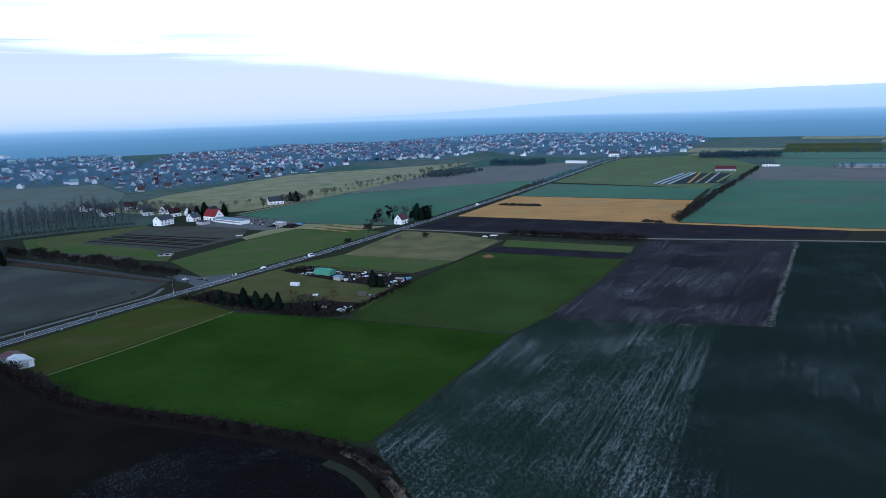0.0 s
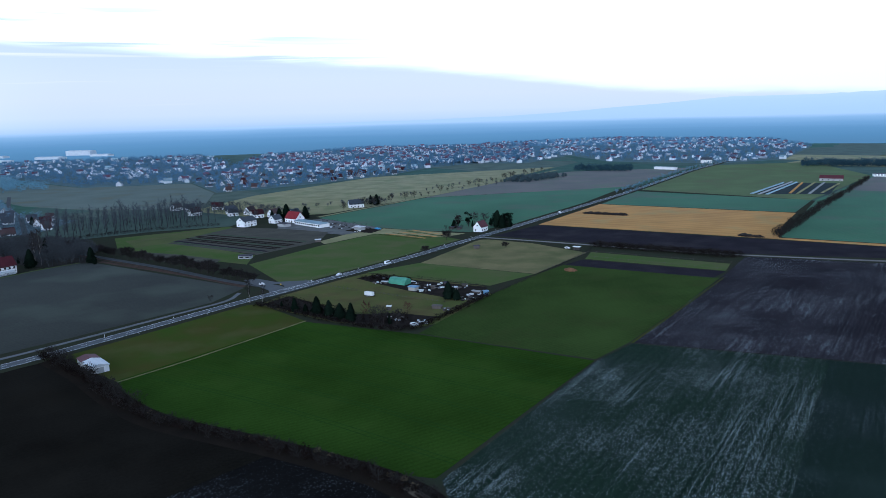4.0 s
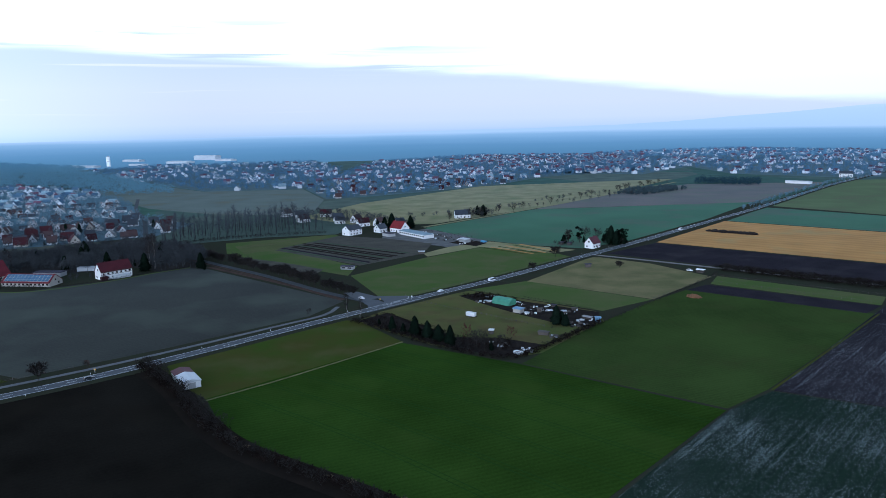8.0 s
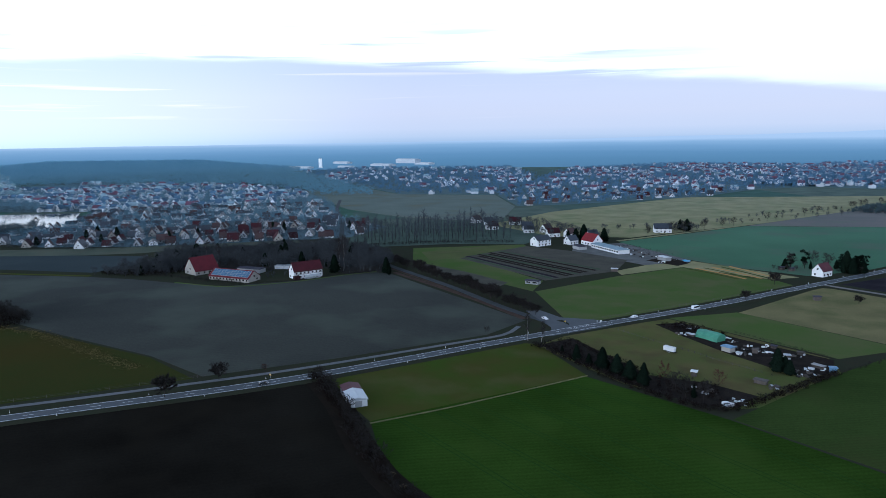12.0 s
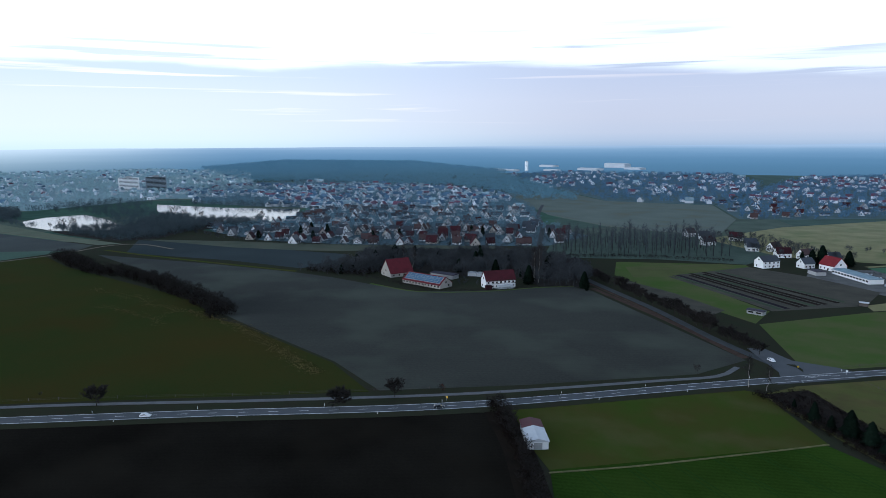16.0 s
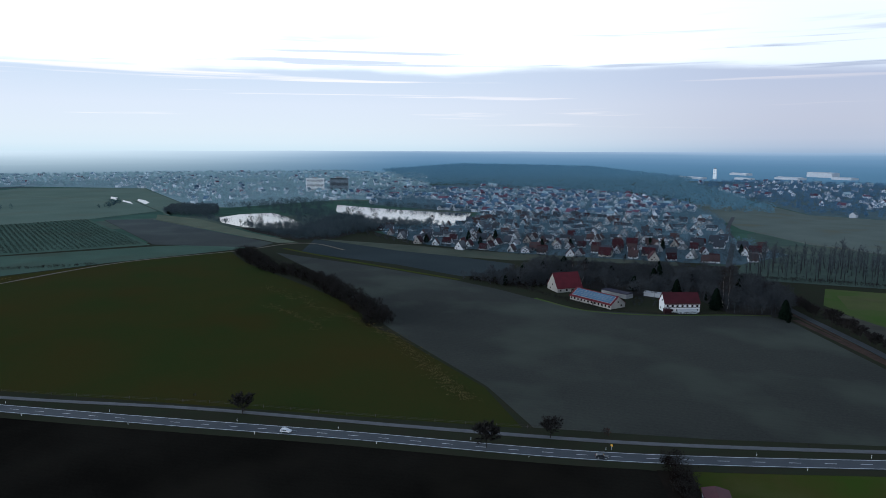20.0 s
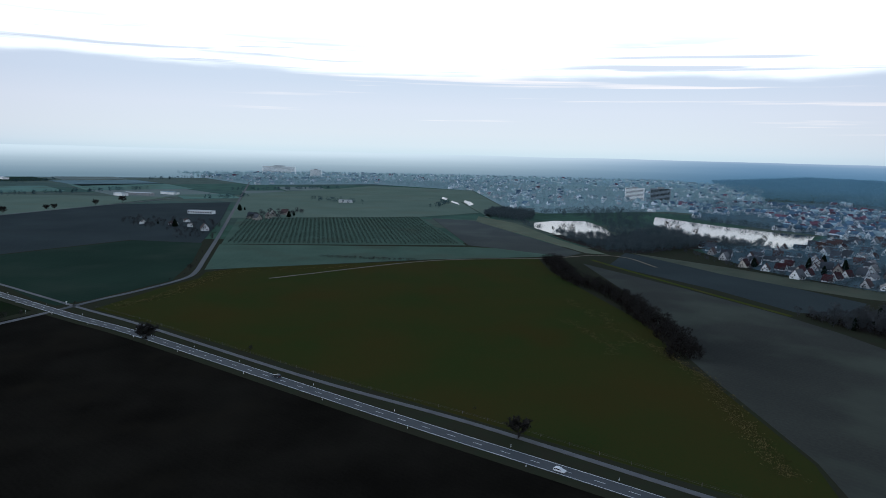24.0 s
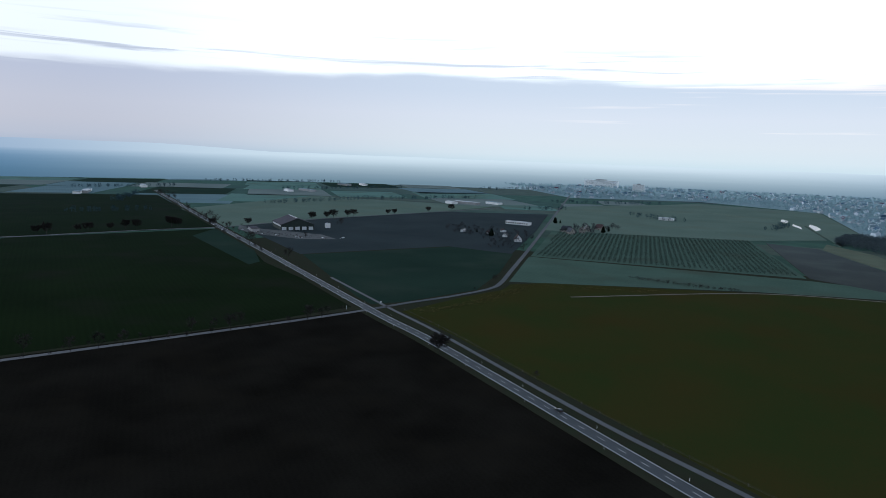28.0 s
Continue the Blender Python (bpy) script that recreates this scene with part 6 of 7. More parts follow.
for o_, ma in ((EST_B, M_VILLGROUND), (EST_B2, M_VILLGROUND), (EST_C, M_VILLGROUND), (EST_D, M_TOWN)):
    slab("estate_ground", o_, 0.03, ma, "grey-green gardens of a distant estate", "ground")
rest_b = estate(EST_B, 34, 6, "houses of the north village", 60, 20)


def far_houses(spots, seed, label, red=0.22, pale=0.0, reds=None, darks=None):
    """Distant small houses, joined: white walls and steep roofs."""
    rg = random.Random(seed)
    wall_v, wall_f, red_v, red_f, dark_v, dark_f, pale_v, pale_f = [], [], [], [], [], [], [], []
    for x, y, _ in spots:
        if noise.noise((x / 170, y / 170, seed)) > 0.02 + 0.2 * rg.random():
            continue
        L, W_, ev, rd = rg.uniform(9, 14), rg.uniform(7.5, 10), rg.uniform(4.2, 5.6), rg.uniform(7.5, 10)
        t = radians(20 + 90 * rg.randrange(2) + rg.uniform(-15, 15))
        c, s = math.cos(t), math.sin(t)

        def w(px, py, pz):
            return (x + px * c - py * s, y + px * s + py * c, pz)
        k = len(wall_v)
        for sx in (-1, 1):
            wall_v += [w(sx * L / 2, -W_ / 2, 0), w(sx * L / 2, W_ / 2, 0), w(sx * L / 2, W_ / 2, ev), w(sx * L / 2, 0, rd), w(sx * L / 2, -W_ / 2, ev)]
        wall_f += [(k, k + 1, k + 2, k + 3, k + 4), (k + 9, k + 8, k + 7, k + 6, k + 5), (k, k + 4, k + 9, k + 5), (k + 1, k + 6, k + 7, k + 2)]
        q = rg.random()
        rv, rf = (red_v, red_f) if q < red else (pale_v, pale_f) if q < red + pale else (dark_v, dark_f)
        for sy in (-1, 1):
            k = len(rv)
            e = W_ / 2 + 0.4
            z0 = ev - 0.4 * (rd - ev) / (W_ / 2)
            rv += [w(-L / 2 - 0.4, sy * e, z0 + 0.2), w(L / 2 + 0.4, sy * e, z0 + 0.2), w(L / 2 + 0.4, 0, rd + 0.2), w(-L / 2 - 0.4, 0, rd + 0.2)]
            rf += [(k, k + 1, k + 2, k + 3)]
    e = tagged(empty("distant_houses", label, "houses"), kind="stuff")
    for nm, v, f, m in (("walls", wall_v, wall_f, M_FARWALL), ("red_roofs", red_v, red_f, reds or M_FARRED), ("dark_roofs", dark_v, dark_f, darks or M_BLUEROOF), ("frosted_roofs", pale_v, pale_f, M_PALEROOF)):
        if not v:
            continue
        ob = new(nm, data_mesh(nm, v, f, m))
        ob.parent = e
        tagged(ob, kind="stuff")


far_houses(rest, 1, "distant white houses with red, dark and haze-pale roofs", 0.2, 0.3)
far_houses(rest_b, 11, "distant white village houses with red roofs", 0.55, 0.1)
far_houses(scatter(EST_B2, 36, 1, 0.4, 7, 0.25, 25), 2, "distant white houses by the industrial estate", 0.35, 0.25)
far_houses(scatter(EST_C, 40, 1, 0.4, 8, 0.2, 30), 3, "distant white houses of the hill village", 0.6, 0.15)
far_houses(scatter(EST_D, 42, 1, 0.45, 9, 0.25, 10), 4, "distant white houses of the western town", 0.05, 0.7)
# gardens: bare trees and bushes between the houses
gardens = scatter(EST_A, 9.0, 8.0, 0.5, 71, 0.22, 12)
near_gardens = [p for p in gardens if math.hypot(p[0] + 100, p[1] - 100) < 800]
# beyond 800 m the trees take the copy with haze in its colour
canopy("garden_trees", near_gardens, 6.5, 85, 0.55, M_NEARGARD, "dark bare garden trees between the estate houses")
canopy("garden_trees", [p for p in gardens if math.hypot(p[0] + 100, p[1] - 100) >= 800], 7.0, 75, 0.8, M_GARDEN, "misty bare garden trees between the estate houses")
canopy("garden_shrubs", [(x + 4, y - 3, 2.6) for x, y, h in near_gardens], 13, 26, 0.5, M_SHRUBG, "dark evergreen garden shrubs and hedges", "shrubs")
spread_things(firs, [(x, y, h) for x, y, h in scatter(EST_A[:8] + [(-640, 700), (-760, 620)], 48, 8.5, seed=131)], "conifers of the estate gardens")
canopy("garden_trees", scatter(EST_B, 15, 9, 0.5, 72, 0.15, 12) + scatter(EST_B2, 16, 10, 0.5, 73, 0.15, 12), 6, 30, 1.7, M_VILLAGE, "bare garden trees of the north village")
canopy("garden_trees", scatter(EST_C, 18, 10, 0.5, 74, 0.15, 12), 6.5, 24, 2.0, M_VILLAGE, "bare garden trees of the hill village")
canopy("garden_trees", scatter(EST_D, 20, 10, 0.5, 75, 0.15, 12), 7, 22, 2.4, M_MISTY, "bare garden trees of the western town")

# ---------------------------------------------------------------- far woods
FOREST_1 = [(-1120, 1300), (-920, 1215), (-760, 1110), (-700, 1180), (-1000, 1480), (-1440, 1860), (-1500, 2000), (-2600, 2600), (-3300, 2300), (-2700, 1500), (-2250, 1300), (-1660, 1100), (-1560, 1222), (-1340, 1250)]
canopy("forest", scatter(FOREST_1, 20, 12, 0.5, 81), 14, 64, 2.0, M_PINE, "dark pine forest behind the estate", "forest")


# parcels of the open plain
def parcels(outline, mats, gap, turn, seed, label, skip=0.12):
    rg = random.Random(seed)
    busy = [o for _, o, _, _, _ in FIELDS] + [EST_A, EST_B, EST_B2, EST_C, EST_D, FOREST_1]
    for x, y, _ in scatter(outline, gap, 1, 0.12, seed, skip, turn):
        if any(inside(x, y, o) for o in busy):
            continue
        a, b, t = gap * rg.uniform(0.47, 0.56), gap * rg.uniform(0.36, 0.52), radians(turn + rg.uniform(-5, 5))
        c, s = math.cos(t), math.sin(t)
        k = rg.uniform(-0.25, 0.25) * a
        o = [(x + u * c - w * s, y + u * s + w * c) for u, w in ((-a, -b), (a + k, -b), (a, b), (-a + k, b))]
        slab("distant_field", o, -0.02 - 0.002 * rg.randrange(5), mats[rg.randrange(len(mats))], label, deep=0.5)


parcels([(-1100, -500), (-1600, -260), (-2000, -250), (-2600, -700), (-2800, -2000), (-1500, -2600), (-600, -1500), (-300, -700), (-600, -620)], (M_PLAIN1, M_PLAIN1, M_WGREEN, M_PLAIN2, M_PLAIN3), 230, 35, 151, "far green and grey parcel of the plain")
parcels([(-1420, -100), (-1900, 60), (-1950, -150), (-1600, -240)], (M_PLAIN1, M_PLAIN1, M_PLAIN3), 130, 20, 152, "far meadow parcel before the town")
parcels([(520, 1380), (700, 1400), (1300, 2000), (2000, 1400), (1500, 500), (700, 420), (920, 900), (650, 1100)], (M_BGREEN, M_BGREEN, M_BROWNF, M_GRASS, M_TAN), 190, -35, 153, "far green parcel below the hills")
# tree lines on the western plain
for i, (a, b) in enumerate([((-1500, -560), (-1750, -380)), ((-1100, -860), (-1300, -1000)), ((-1750, -180), (-1900, 60)), ((-1500, 30), (-1420, 130)), ((-2200, -500), (-2500, -300)), ((-1350, 260), (-1480, 300)), ((700, 1000), (1200, 700)), ((800, 1350), (1500, 1100)), ((600, 520), (1100, 300)), ((-1250, -640), (-1500, -560)), ((-1700, -900), (-2050, -700)), ((-900, -760), (-1000, -700)), ((-1900, -1300), (-2200, -1000)), ((-1350, -1250), (-1600, -1150)), ((-2300, -250), (-2400, 0)), ((-1480, -180), (-1560, -120))]):
    ln = smooth_line([a, ((a[0] + b[0]) / 2 + 15, (a[1] + b[1]) / 2), b], 10)
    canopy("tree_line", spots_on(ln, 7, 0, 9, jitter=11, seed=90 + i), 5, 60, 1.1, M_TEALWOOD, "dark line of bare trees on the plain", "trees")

# ---------------------------------------------------------------- junction, posts, signs
slab("junction_apron", [(-148, 459), (-139, 448), (-123, 430), (-120, 422), (-118, 412), (-96, 441), (-90, 452), (-104, 455), (-124, 452), (-140, 463)], 0.235, M_ASPH, "wide asphalt mouth of the side road", "road", deep=0.3)
slab("traffic_island", [(-124, 444), (-119, 442), (-114.5, 437), (-116, 441), (-121, 446)], 0.36, M_VERGE, "small grassed traffic island at the junction", "island", deep=0.3)
bm = bmesh.new()
for a, b in (((-113, 430), (-104, 442)), ((-112, 430.6), (-103, 442.6))):
    d = Vector((b[0] - a[0], b[1] - a[1])).normalized() * 0.4
    for k in range(7):
        t = k / 7
        x, y = a[0] + (b[0] - a[0]) * t, a[1] + (b[1] - a[1]) * t
        box(bm, x - 0.35, x + 0.35, y - 0.25, y + 0.25, 0.235, 0.258)
ob = mesh_obj("give_way_marks", bm, M_PAINT)
ob.parent = road


def post_thing(label, h=1.05):
    e = empty("delineator_post", label, "post")
    bm = bmesh.new()
    box(bm, -0.07, 0.07, -0.06, 0.06, 0, h, 0.02)
    part("post", bm, M_POST, e)
    bm = bmesh.new()
    box(bm, -0.075, 0.075, -0.065, 0.065, h * 0.72, h * 0.9)
    part("band", bm, M_BLACK, e, "black reflector band")
    return e


dp = post_thing("white plastic delineator post with black band")
spots = spots_on(MAIN, 48, 5.2, 1, first=560, last=2300, jitter=0.1, seed=101) + spots_on(MAIN, 48, -5.2, 1, first=575, last=2300, jitter=0.1, seed=102)
for i, (x, y, h) in enumerate(spots):
    m = at(x, y, 45) @ Matrix.Diagonal((1.5, 1.5, 1.1, 1))
    ob = dp if i == 0 else copy_thing(dp, m)
    ob.matrix_basis = m
    ob["group"] = "delineator posts of the road"


def sign(label, x, y, h, w, tall, face, yaw):
    e = empty("road_sign", label, "sign", m=at(x, y, yaw))
    bm = bmesh.new()
    box(bm, -0.05, 0.05, -0.05, 0.05, 0, h)
    part("pole", bm, M_SHEET, e)
    bm = bmesh.new()
    box(bm, -w / 2, w / 2, -0.09, -0.05, h - tall, h, 0.01)
    part("panel", bm, face, e)


sign("yellow direction sign beside the country road", -213, 299, 2.1, 0.9, 0.8, M_YELLOW, 200)
sign("small yellow sign at the junction", -118, 441, 1.6, 0.8, 0.7, M_YELLOW, 30)
sign("small white sign at the junction", -99, 447, 2.4, 0.9, 0.9, M_POST, 30)
sign("small white sign at the southern crossroads", -545, -58, 2.4, 0.9, 0.9, M_POST, 120)
sign("small white sign at the southern crossroads", -520, -72, 2.4, 0.9, 0.9, M_POST, 40)


def fence(label, line, gap, h, material, rails=2, name="fence"):
    e = empty(name, label, "fence")
    s = np.r_[0, np.cumsum(np.linalg.norm(np.diff(line, axis=0), axis=1))]
    me = shared_box("post", 0.16, 0.16, h, material)
    k = int(s[-1] / gap)
    for i in range(k + 1):
        p = [np.interp(s[-1] * i / k, s, line[:, j]) for j in (0, 1)]
        put("post", e, me, p[0], p[1], 0.05, 20 * i)
    for j in range(rails):
        ob = ribbon("wire", line, 0.02, -0.02, h * (0.92 - 0.4 * j), material, "", "", e, deep=0.04)
    return e


fence("pasture fence of dark wooden posts by the cycle path", smooth_line([(-536, -36), (-493, 14), (-394, 118), (-335, 188), (-275, 251), (-228, 304)], 8), 12, 1.3, M_JUNK)
fence("wooden post fence across the allotment grass", smooth_line([(-90, 440), (-68, 426), (-47, 414), (-33, 405), (-14, 395)], 6), 3.5, 1.2, M_JUNK)
fence("low wooden post fence along the grass strip", smooth_line([(100, 532), (140, 510), (190, 484)], 6), 5, 1.2, M_JUNK, rails=1)
fence("low wooden post fence along the soil strip", smooth_line([(95, 514), (135, 490), (178, 463)], 6), 5, 1.2, M_JUNK, rails=1)
fence("wooden fence beside the meadow hedge", smooth_line([(50, 462), (78, 500), (99, 532)], 6), 6, 1.2, M_JUNK)
fence("wooden fence along the green meadow", smooth_line([(-105, 455), (-56, 519), (-6, 592)], 8), 6, 1.1, M_JUNK)

# pale grass bank between pasture and wheat
ribbon("grass_bank", smooth_line([(-145, 275), (-126, 299), (-112, 319), (-101, 335), (-90, 351), (-84, 360)], 5), 0.45, -0.45, 0.28, mat("dry_bank_grass", (0.19, 0.175, 0.085), (0.10, 0.105, 0.045), spec=0.0, scale=0.2, fine=1.5), "narrow bank of pale dry grass", "bank", deep=0.5)
ribbon("grass_bank", smooth_line([(79, 315), (125, 379), (168, 440)], 5), 0.45, -0.45, 0.2, M_GRASS, "narrow bank of pale dry grass", "bank", deep=0.4)
edge_ = [(x, y, 0.2) for x, y, h in spots_on(smooth_line([(177, 281), (243, 374), (308, 466)], 6), 0.3, 0, 1, jitter=1.3, skip=0.6, seed=139)]
v, f = tri_cloud(edge_, [(1.0, 1.0, 0.1)] * len(edge_), 12, 0.22)
tagged(new("frosted_margin", cloud_mesh("frosted_margin", v, f, mat("frosted_grass", (0.50, 0.52, 0.54), (0.16, 0.17, 0.17), spec=0.0, scale=0.3, fine=1.6, island=True, rand=0.4))), "frosted white grass margin between the fields", "grass", kind="stuff")
ribbon("field_track", smooth_line([(-17, 189), (-9, 179), (-3, 168), (1, 155), (3, 135)], 3), 1.6, -1.6, 0.15, M_TRACK, "curved earth track with dry grass", "track", deep=0.3)
ribbon("dry_margin", smooth_line([(-22, 183), (-15, 176), (-9, 166), (-5, 152), (-3, 135)], 3), 1.5, -2.0, 0.17, M_VERGE, "margin of tall dry grass", "margin", deep=0.3)
# tractor tramlines in the wheat
wheat = bpy.data.objects["crop_field"]
M_TRAM = mat("tramline_soil", (0.026, 0.062, 0.012), (0.018, 0.044, 0.010), spec=0.0, scale=0.3, fine=2)
for k in range(6):
    for d in (0.0, 0.02):
        u = 0.1 + 0.16 * k + d
        p0, p1 = (-85 - 59 * u, 357 - 80 * u), (56 - 65 * u, 291 - 96 * u)
        ln = smooth_line([p0, ((p0[0] + p1[0]) / 2 + 2, (p0[1] + p1[1]) / 2 + 3), p1], 6)
        ribbon("tramline", ln, 0.2, -0.2, 0.108, M_TRAM, "", "", wheat, deep=0.02)
# thin yellow patches in the old grassland
M_YEL = mat("yellowed_grass", (0.150, 0.118, 0.050), (0.085, 0.070, 0.028), spec=0.0, scale=0.15, fine=1.2, island=True, rand=0.4)
c_ = []
for i, (pts, w, k) in enumerate((([(-392, 304), (-358, 298), (-311, 289), (-280, 283)], 2.2, 0.35), ([(-445, 300), (-415, 302), (-392, 304)], 2.0, 0.5), ([(-515, 300), (-480, 292), (-455, 297), (-440, 285)], 3.0, 0.9), ([(-500, 268), (-440, 276), (-419, 271)], 1.2, 1.2), ([(-560, 285), (-530, 292), (-505, 288)], 2.0, 1.2), ([(-540, -24), (-580, -2), (-640, 14), (-672, 16)], 5.0, 0.5), ([(-672, 16), (-690, 80), (-700, 130)], 6.0, 1.5))):
    c_ += [(x, y, 0.1) for x, y, h in spots_on(smooth_line(pts, 4), k, 0, 1, jitter=w, seed=140 + i)]
rg_ = random.Random(14)
c_ = [(x + rg_.gauss(0, 2.2), y + rg_.gauss(0, 2.2), z) for x, y, z in c_ for q in range(2)]
v, f = tri_cloud(c_, [(1.3, 1.3, 0.08)] * len(c_), 5, 0.55)
tagged(new("yellow_grass", cloud_mesh("yellow_grass", v, f, M_YEL)), "thin tufts of yellowed dead grass", "grass", kind="stuff")
# pale tracks and grass lines round the harrowed field
ribbon("grass_margin", smooth_line([(-300, 531), (-318, 507), (-337, 474), (-372, 441), (-420, 436)], 5), 1.2, -1.2, 0.16, M_GRASS2, "green grass margin round the farm", "margin", deep=0.3)
ribbon("grass_margin", smooth_line([(-505, 428), (-597, 402), (-690, 378), (-745, 366)], 6), 2.0, -2.0, 0.14, M_GRASS, "pale grass margin between fields", "margin", deep=0.3)
ribbon("grass_margin", smooth_line([(-142, 441), (-200, 482), (-285, 534)], 6), 2.0, -2.0, 0.15, mat("rusty_grass", (0.085, 0.06, 0.045), (0.05, 0.04, 0.03), spec=0.0, scale=0.2, fine=1.5), "rusty grass margin of the avenue", "margin", deep=0.3)
ribbon("grass_margin", smooth_line([(-158, 762), (-100, 852), (-50, 932), (60, 1122), (190, 1350)], 8), 2.5, -2.5, 0.14, M_TAN, "pale grass track along the north field", "margin", deep=0.3)

# ---------------------------------------------------------------- vegetable beds
M_BEDG = mat("green_manure", (0.075, 0.095, 0.060), (0.055, 0.068, 0.048), spec=0.0, scale=0.1, fine=1.5)
M_BEDP = mat("pale_bed_path", (0.13, 0.13, 0.11), (0.09, 0.09, 0.08), spec=0.0, scale=0.1, fine=1.5)
u0, u1, v0, v1 = (-264, 612), (-166, 551), (-236, 676), (-128, 626)
for k, ma in enumerate((M_VEG, M_BEDG, M_PLOUGH, M_VEG, M_DARKBED, M_DARKBED, M_BEDG, M_DARKBED, M_DARKBED, M_VEG, M_DARKBED, M_BEDG)):
    q = (k + 0.5) / 12 * 0.78
    a, b = [(p[0] + (r[0] - p[0]) * q, p[1] + (r[1] - p[1]) * q) for p, r in ((u0, v0), (u1, v1))]
    a = (a[0] + 3 * math.sin(k * 2.1), a[1] - 2 * math.sin(k * 2.1))
    ln = smooth_line([a, ((a[0] + b[0]) / 2, (a[1] + b[1]) / 2), b], 8)
    ribbon("vegetable_bed", ln, 1.95, -1.95, 0.13, ma, "long tilled vegetable bed", "bed", deep=0.3)
    if k % 3 == 1:
        ribbon("bed_path", ln + normals(ln) * 2.2, 0.25, -0.25, 0.14, M_BEDP, "narrow pale path between the beds", "path", deep=0.3)
slab("tilled_bed", [(-112, 662), (-84, 645), (-76, 664), (-100, 684)], 0.12, M_DARKBED, "dark soil bed of the nursery", "bed", deep=0.3)
flat_hall("low stack under a bright blue sheet", 5, 3, 0.9, M_BLUE, mat("bright_blue_sheet", (0.06, 0.34, 0.62), (0.05, 0.28, 0.52), rough=0.5, scale=0.4, fine=2), at(-80, 668, -40), name="covered_stack")
for k in range(6):
    a, b = (-76 + 6 * k, 636 + 4.5 * k), (-36 + 5 * k, 608 + 3 * k)
    ribbon("straw_strip", smooth_line([a, ((a[0] + b[0]) / 2, (a[1] + b[1]) / 2 + 1), b], 6), 1.1, -1.1, 0.13, M_STUB if k % 2 else M_GRASS, "narrow strip of straw and grass", "strip", deep=0.2)


def half_tunnel(label, a, b, w, h, material, name="poly_tunnel", group=""):
    L = math.hypot(b[0] - a[0], b[1] - a[1])
    e = empty(name, label, "tunnel", group, at((a[0] + b[0]) / 2, (a[1] + b[1]) / 2, math.degrees(math.atan2(b[1] - a[1], b[0] - a[0]))))
    bm = bmesh.new()
    prism(bm, [(-w / 2, 0.05)] + [(-w / 2 * math.cos(math.pi * i / 8), 0.05 + h * math.sin(math.pi * i / 8)) for i in range(1, 8)] + [(w / 2, 0.05)], -L / 2, L / 2)
    part("film", bm, material, e)
    for k in (-1, 0, 1):
        put("hoop", e, shared_box("hoop", 0.15, w + 0.2, 0.4, M_SHEET), k * (L / 2 - 0.2), 0, 0.0)
    return e


slab("tilled_bed", [(372, 884), (470, 1018), (536, 990), (458, 868)], 0.075, M_DUSK, "dark soil of the market garden", "bed", deep=0.3)
for k, (a, b) in enumerate([((371, 889), (468, 1014)), ((377, 882), (484, 1022)), ((386, 879), (488, 1016)), ((418, 886), (492, 1008)), ((424, 879), (511, 1010)), ((436, 874), (520, 1002)), ((456, 882), (531, 984))]):
    half_tunnel("long film tunnel in the market garden" if k < 3 else "long straw-covered windrow in the market garden", a, b, 3.2, 1.3, (M_PALEROOF, M_GREYW, M_PALEROOF, M_STUB, M_TAN, M_GREYW, M_TAN)[k], group="film tunnels")
house("long barn with a maroon roof in the market garden", 30, 12, 4, 8, M_GREYW, M_MAROON, at(545, 1030, -30), name="barn", windows=4, chimneys=0)
flat_hall("long pale farm building behind the hedge", 26, 10, 4, M_WHITE, M_DSHEET, at(648, 1078, -20), name="farm_building", bays=6)
flat_hall("long pale barn roof far across the fields", 110, 16, 4.5, M_GREYW, M_BLUE, at(768, 990, -27), name="farm_building")
flat_hall("long white greenhouse before the village", 40, 12, 4, M_WHITE, M_SHEET, at(384, 1303, -40), name="greenhouse")
house("large white house at the village edge", 22, 14, 7, 11, M_WHITE, M_SLATE, at(507, 1440, -20), floors=2, windows=5)
for i, (x, y) in enumerate([(-1, 657), (-8, 659)]):
    flat_hall("small dark garden shed by the house", 4, 3, 2.2, M_JUNK, M_DSHEET, at(x, y, 57), name="shed")
flat_hall("dark grazing shelter in the dry meadow", 4, 3, 2.4, M_JUNK, M_DSHEET, at(13, 558, 30), name="shelter")


def heap(label, x, y, rx, ry, h, material, seed, name="manure_mound"):
    """A crumbly heap."""
    rg = random.Random(seed)
    bm = bmesh.new()
    bmesh.ops.create_icosphere(bm, subdivisions=4, radius=1)
    for v in bm.verts:
        q = noise.noise(v.co * 2.2 + Vector((seed, 0, 0))) * 0.35 + noise.noise(v.co * 6 + Vector((seed, 3, 0))) * 0.15
        v.co = Vector((v.co.x * rx * (1 + q), v.co.y * ry * (1 + q), max(0, v.co.z) * h * (1 + 1.4 * q)))
    ob = mesh_obj(name, bm, material)
    ob.matrix_basis = at(x, y, -32)
    tagged(ob, label, "heap")
    ob.location.z = 0.05
    return ob


for i, x in enumerate([(139, 744), (147, 739), (155, 735), (163, 730), (170, 727)]):
    heap("long dark dung heap on the stubble", x[0], x[1], 6.5, 4, 2.0, M_DUNG, i + 1)
heap("dark dung heap on the stubble", 242, 589, 6, 4, 2.0, M_DUNG, 7)
heap("dark dung heap on the stubble", 250, 583, 5, 3.5, 1.6, M_DUNG, 8)
heap("rusty heap of rotting straw at the field edge", 75, 470, 4.5, 3.5, 1.5, M_STRAW, 9, "straw_mound")

# orchard rows
rows_ = scatter([(-846, -12), (-848, 246), (-1158, 216), (-1106, -40)], 5.4, 2.6, 0.08, 111, 0.02, 4)
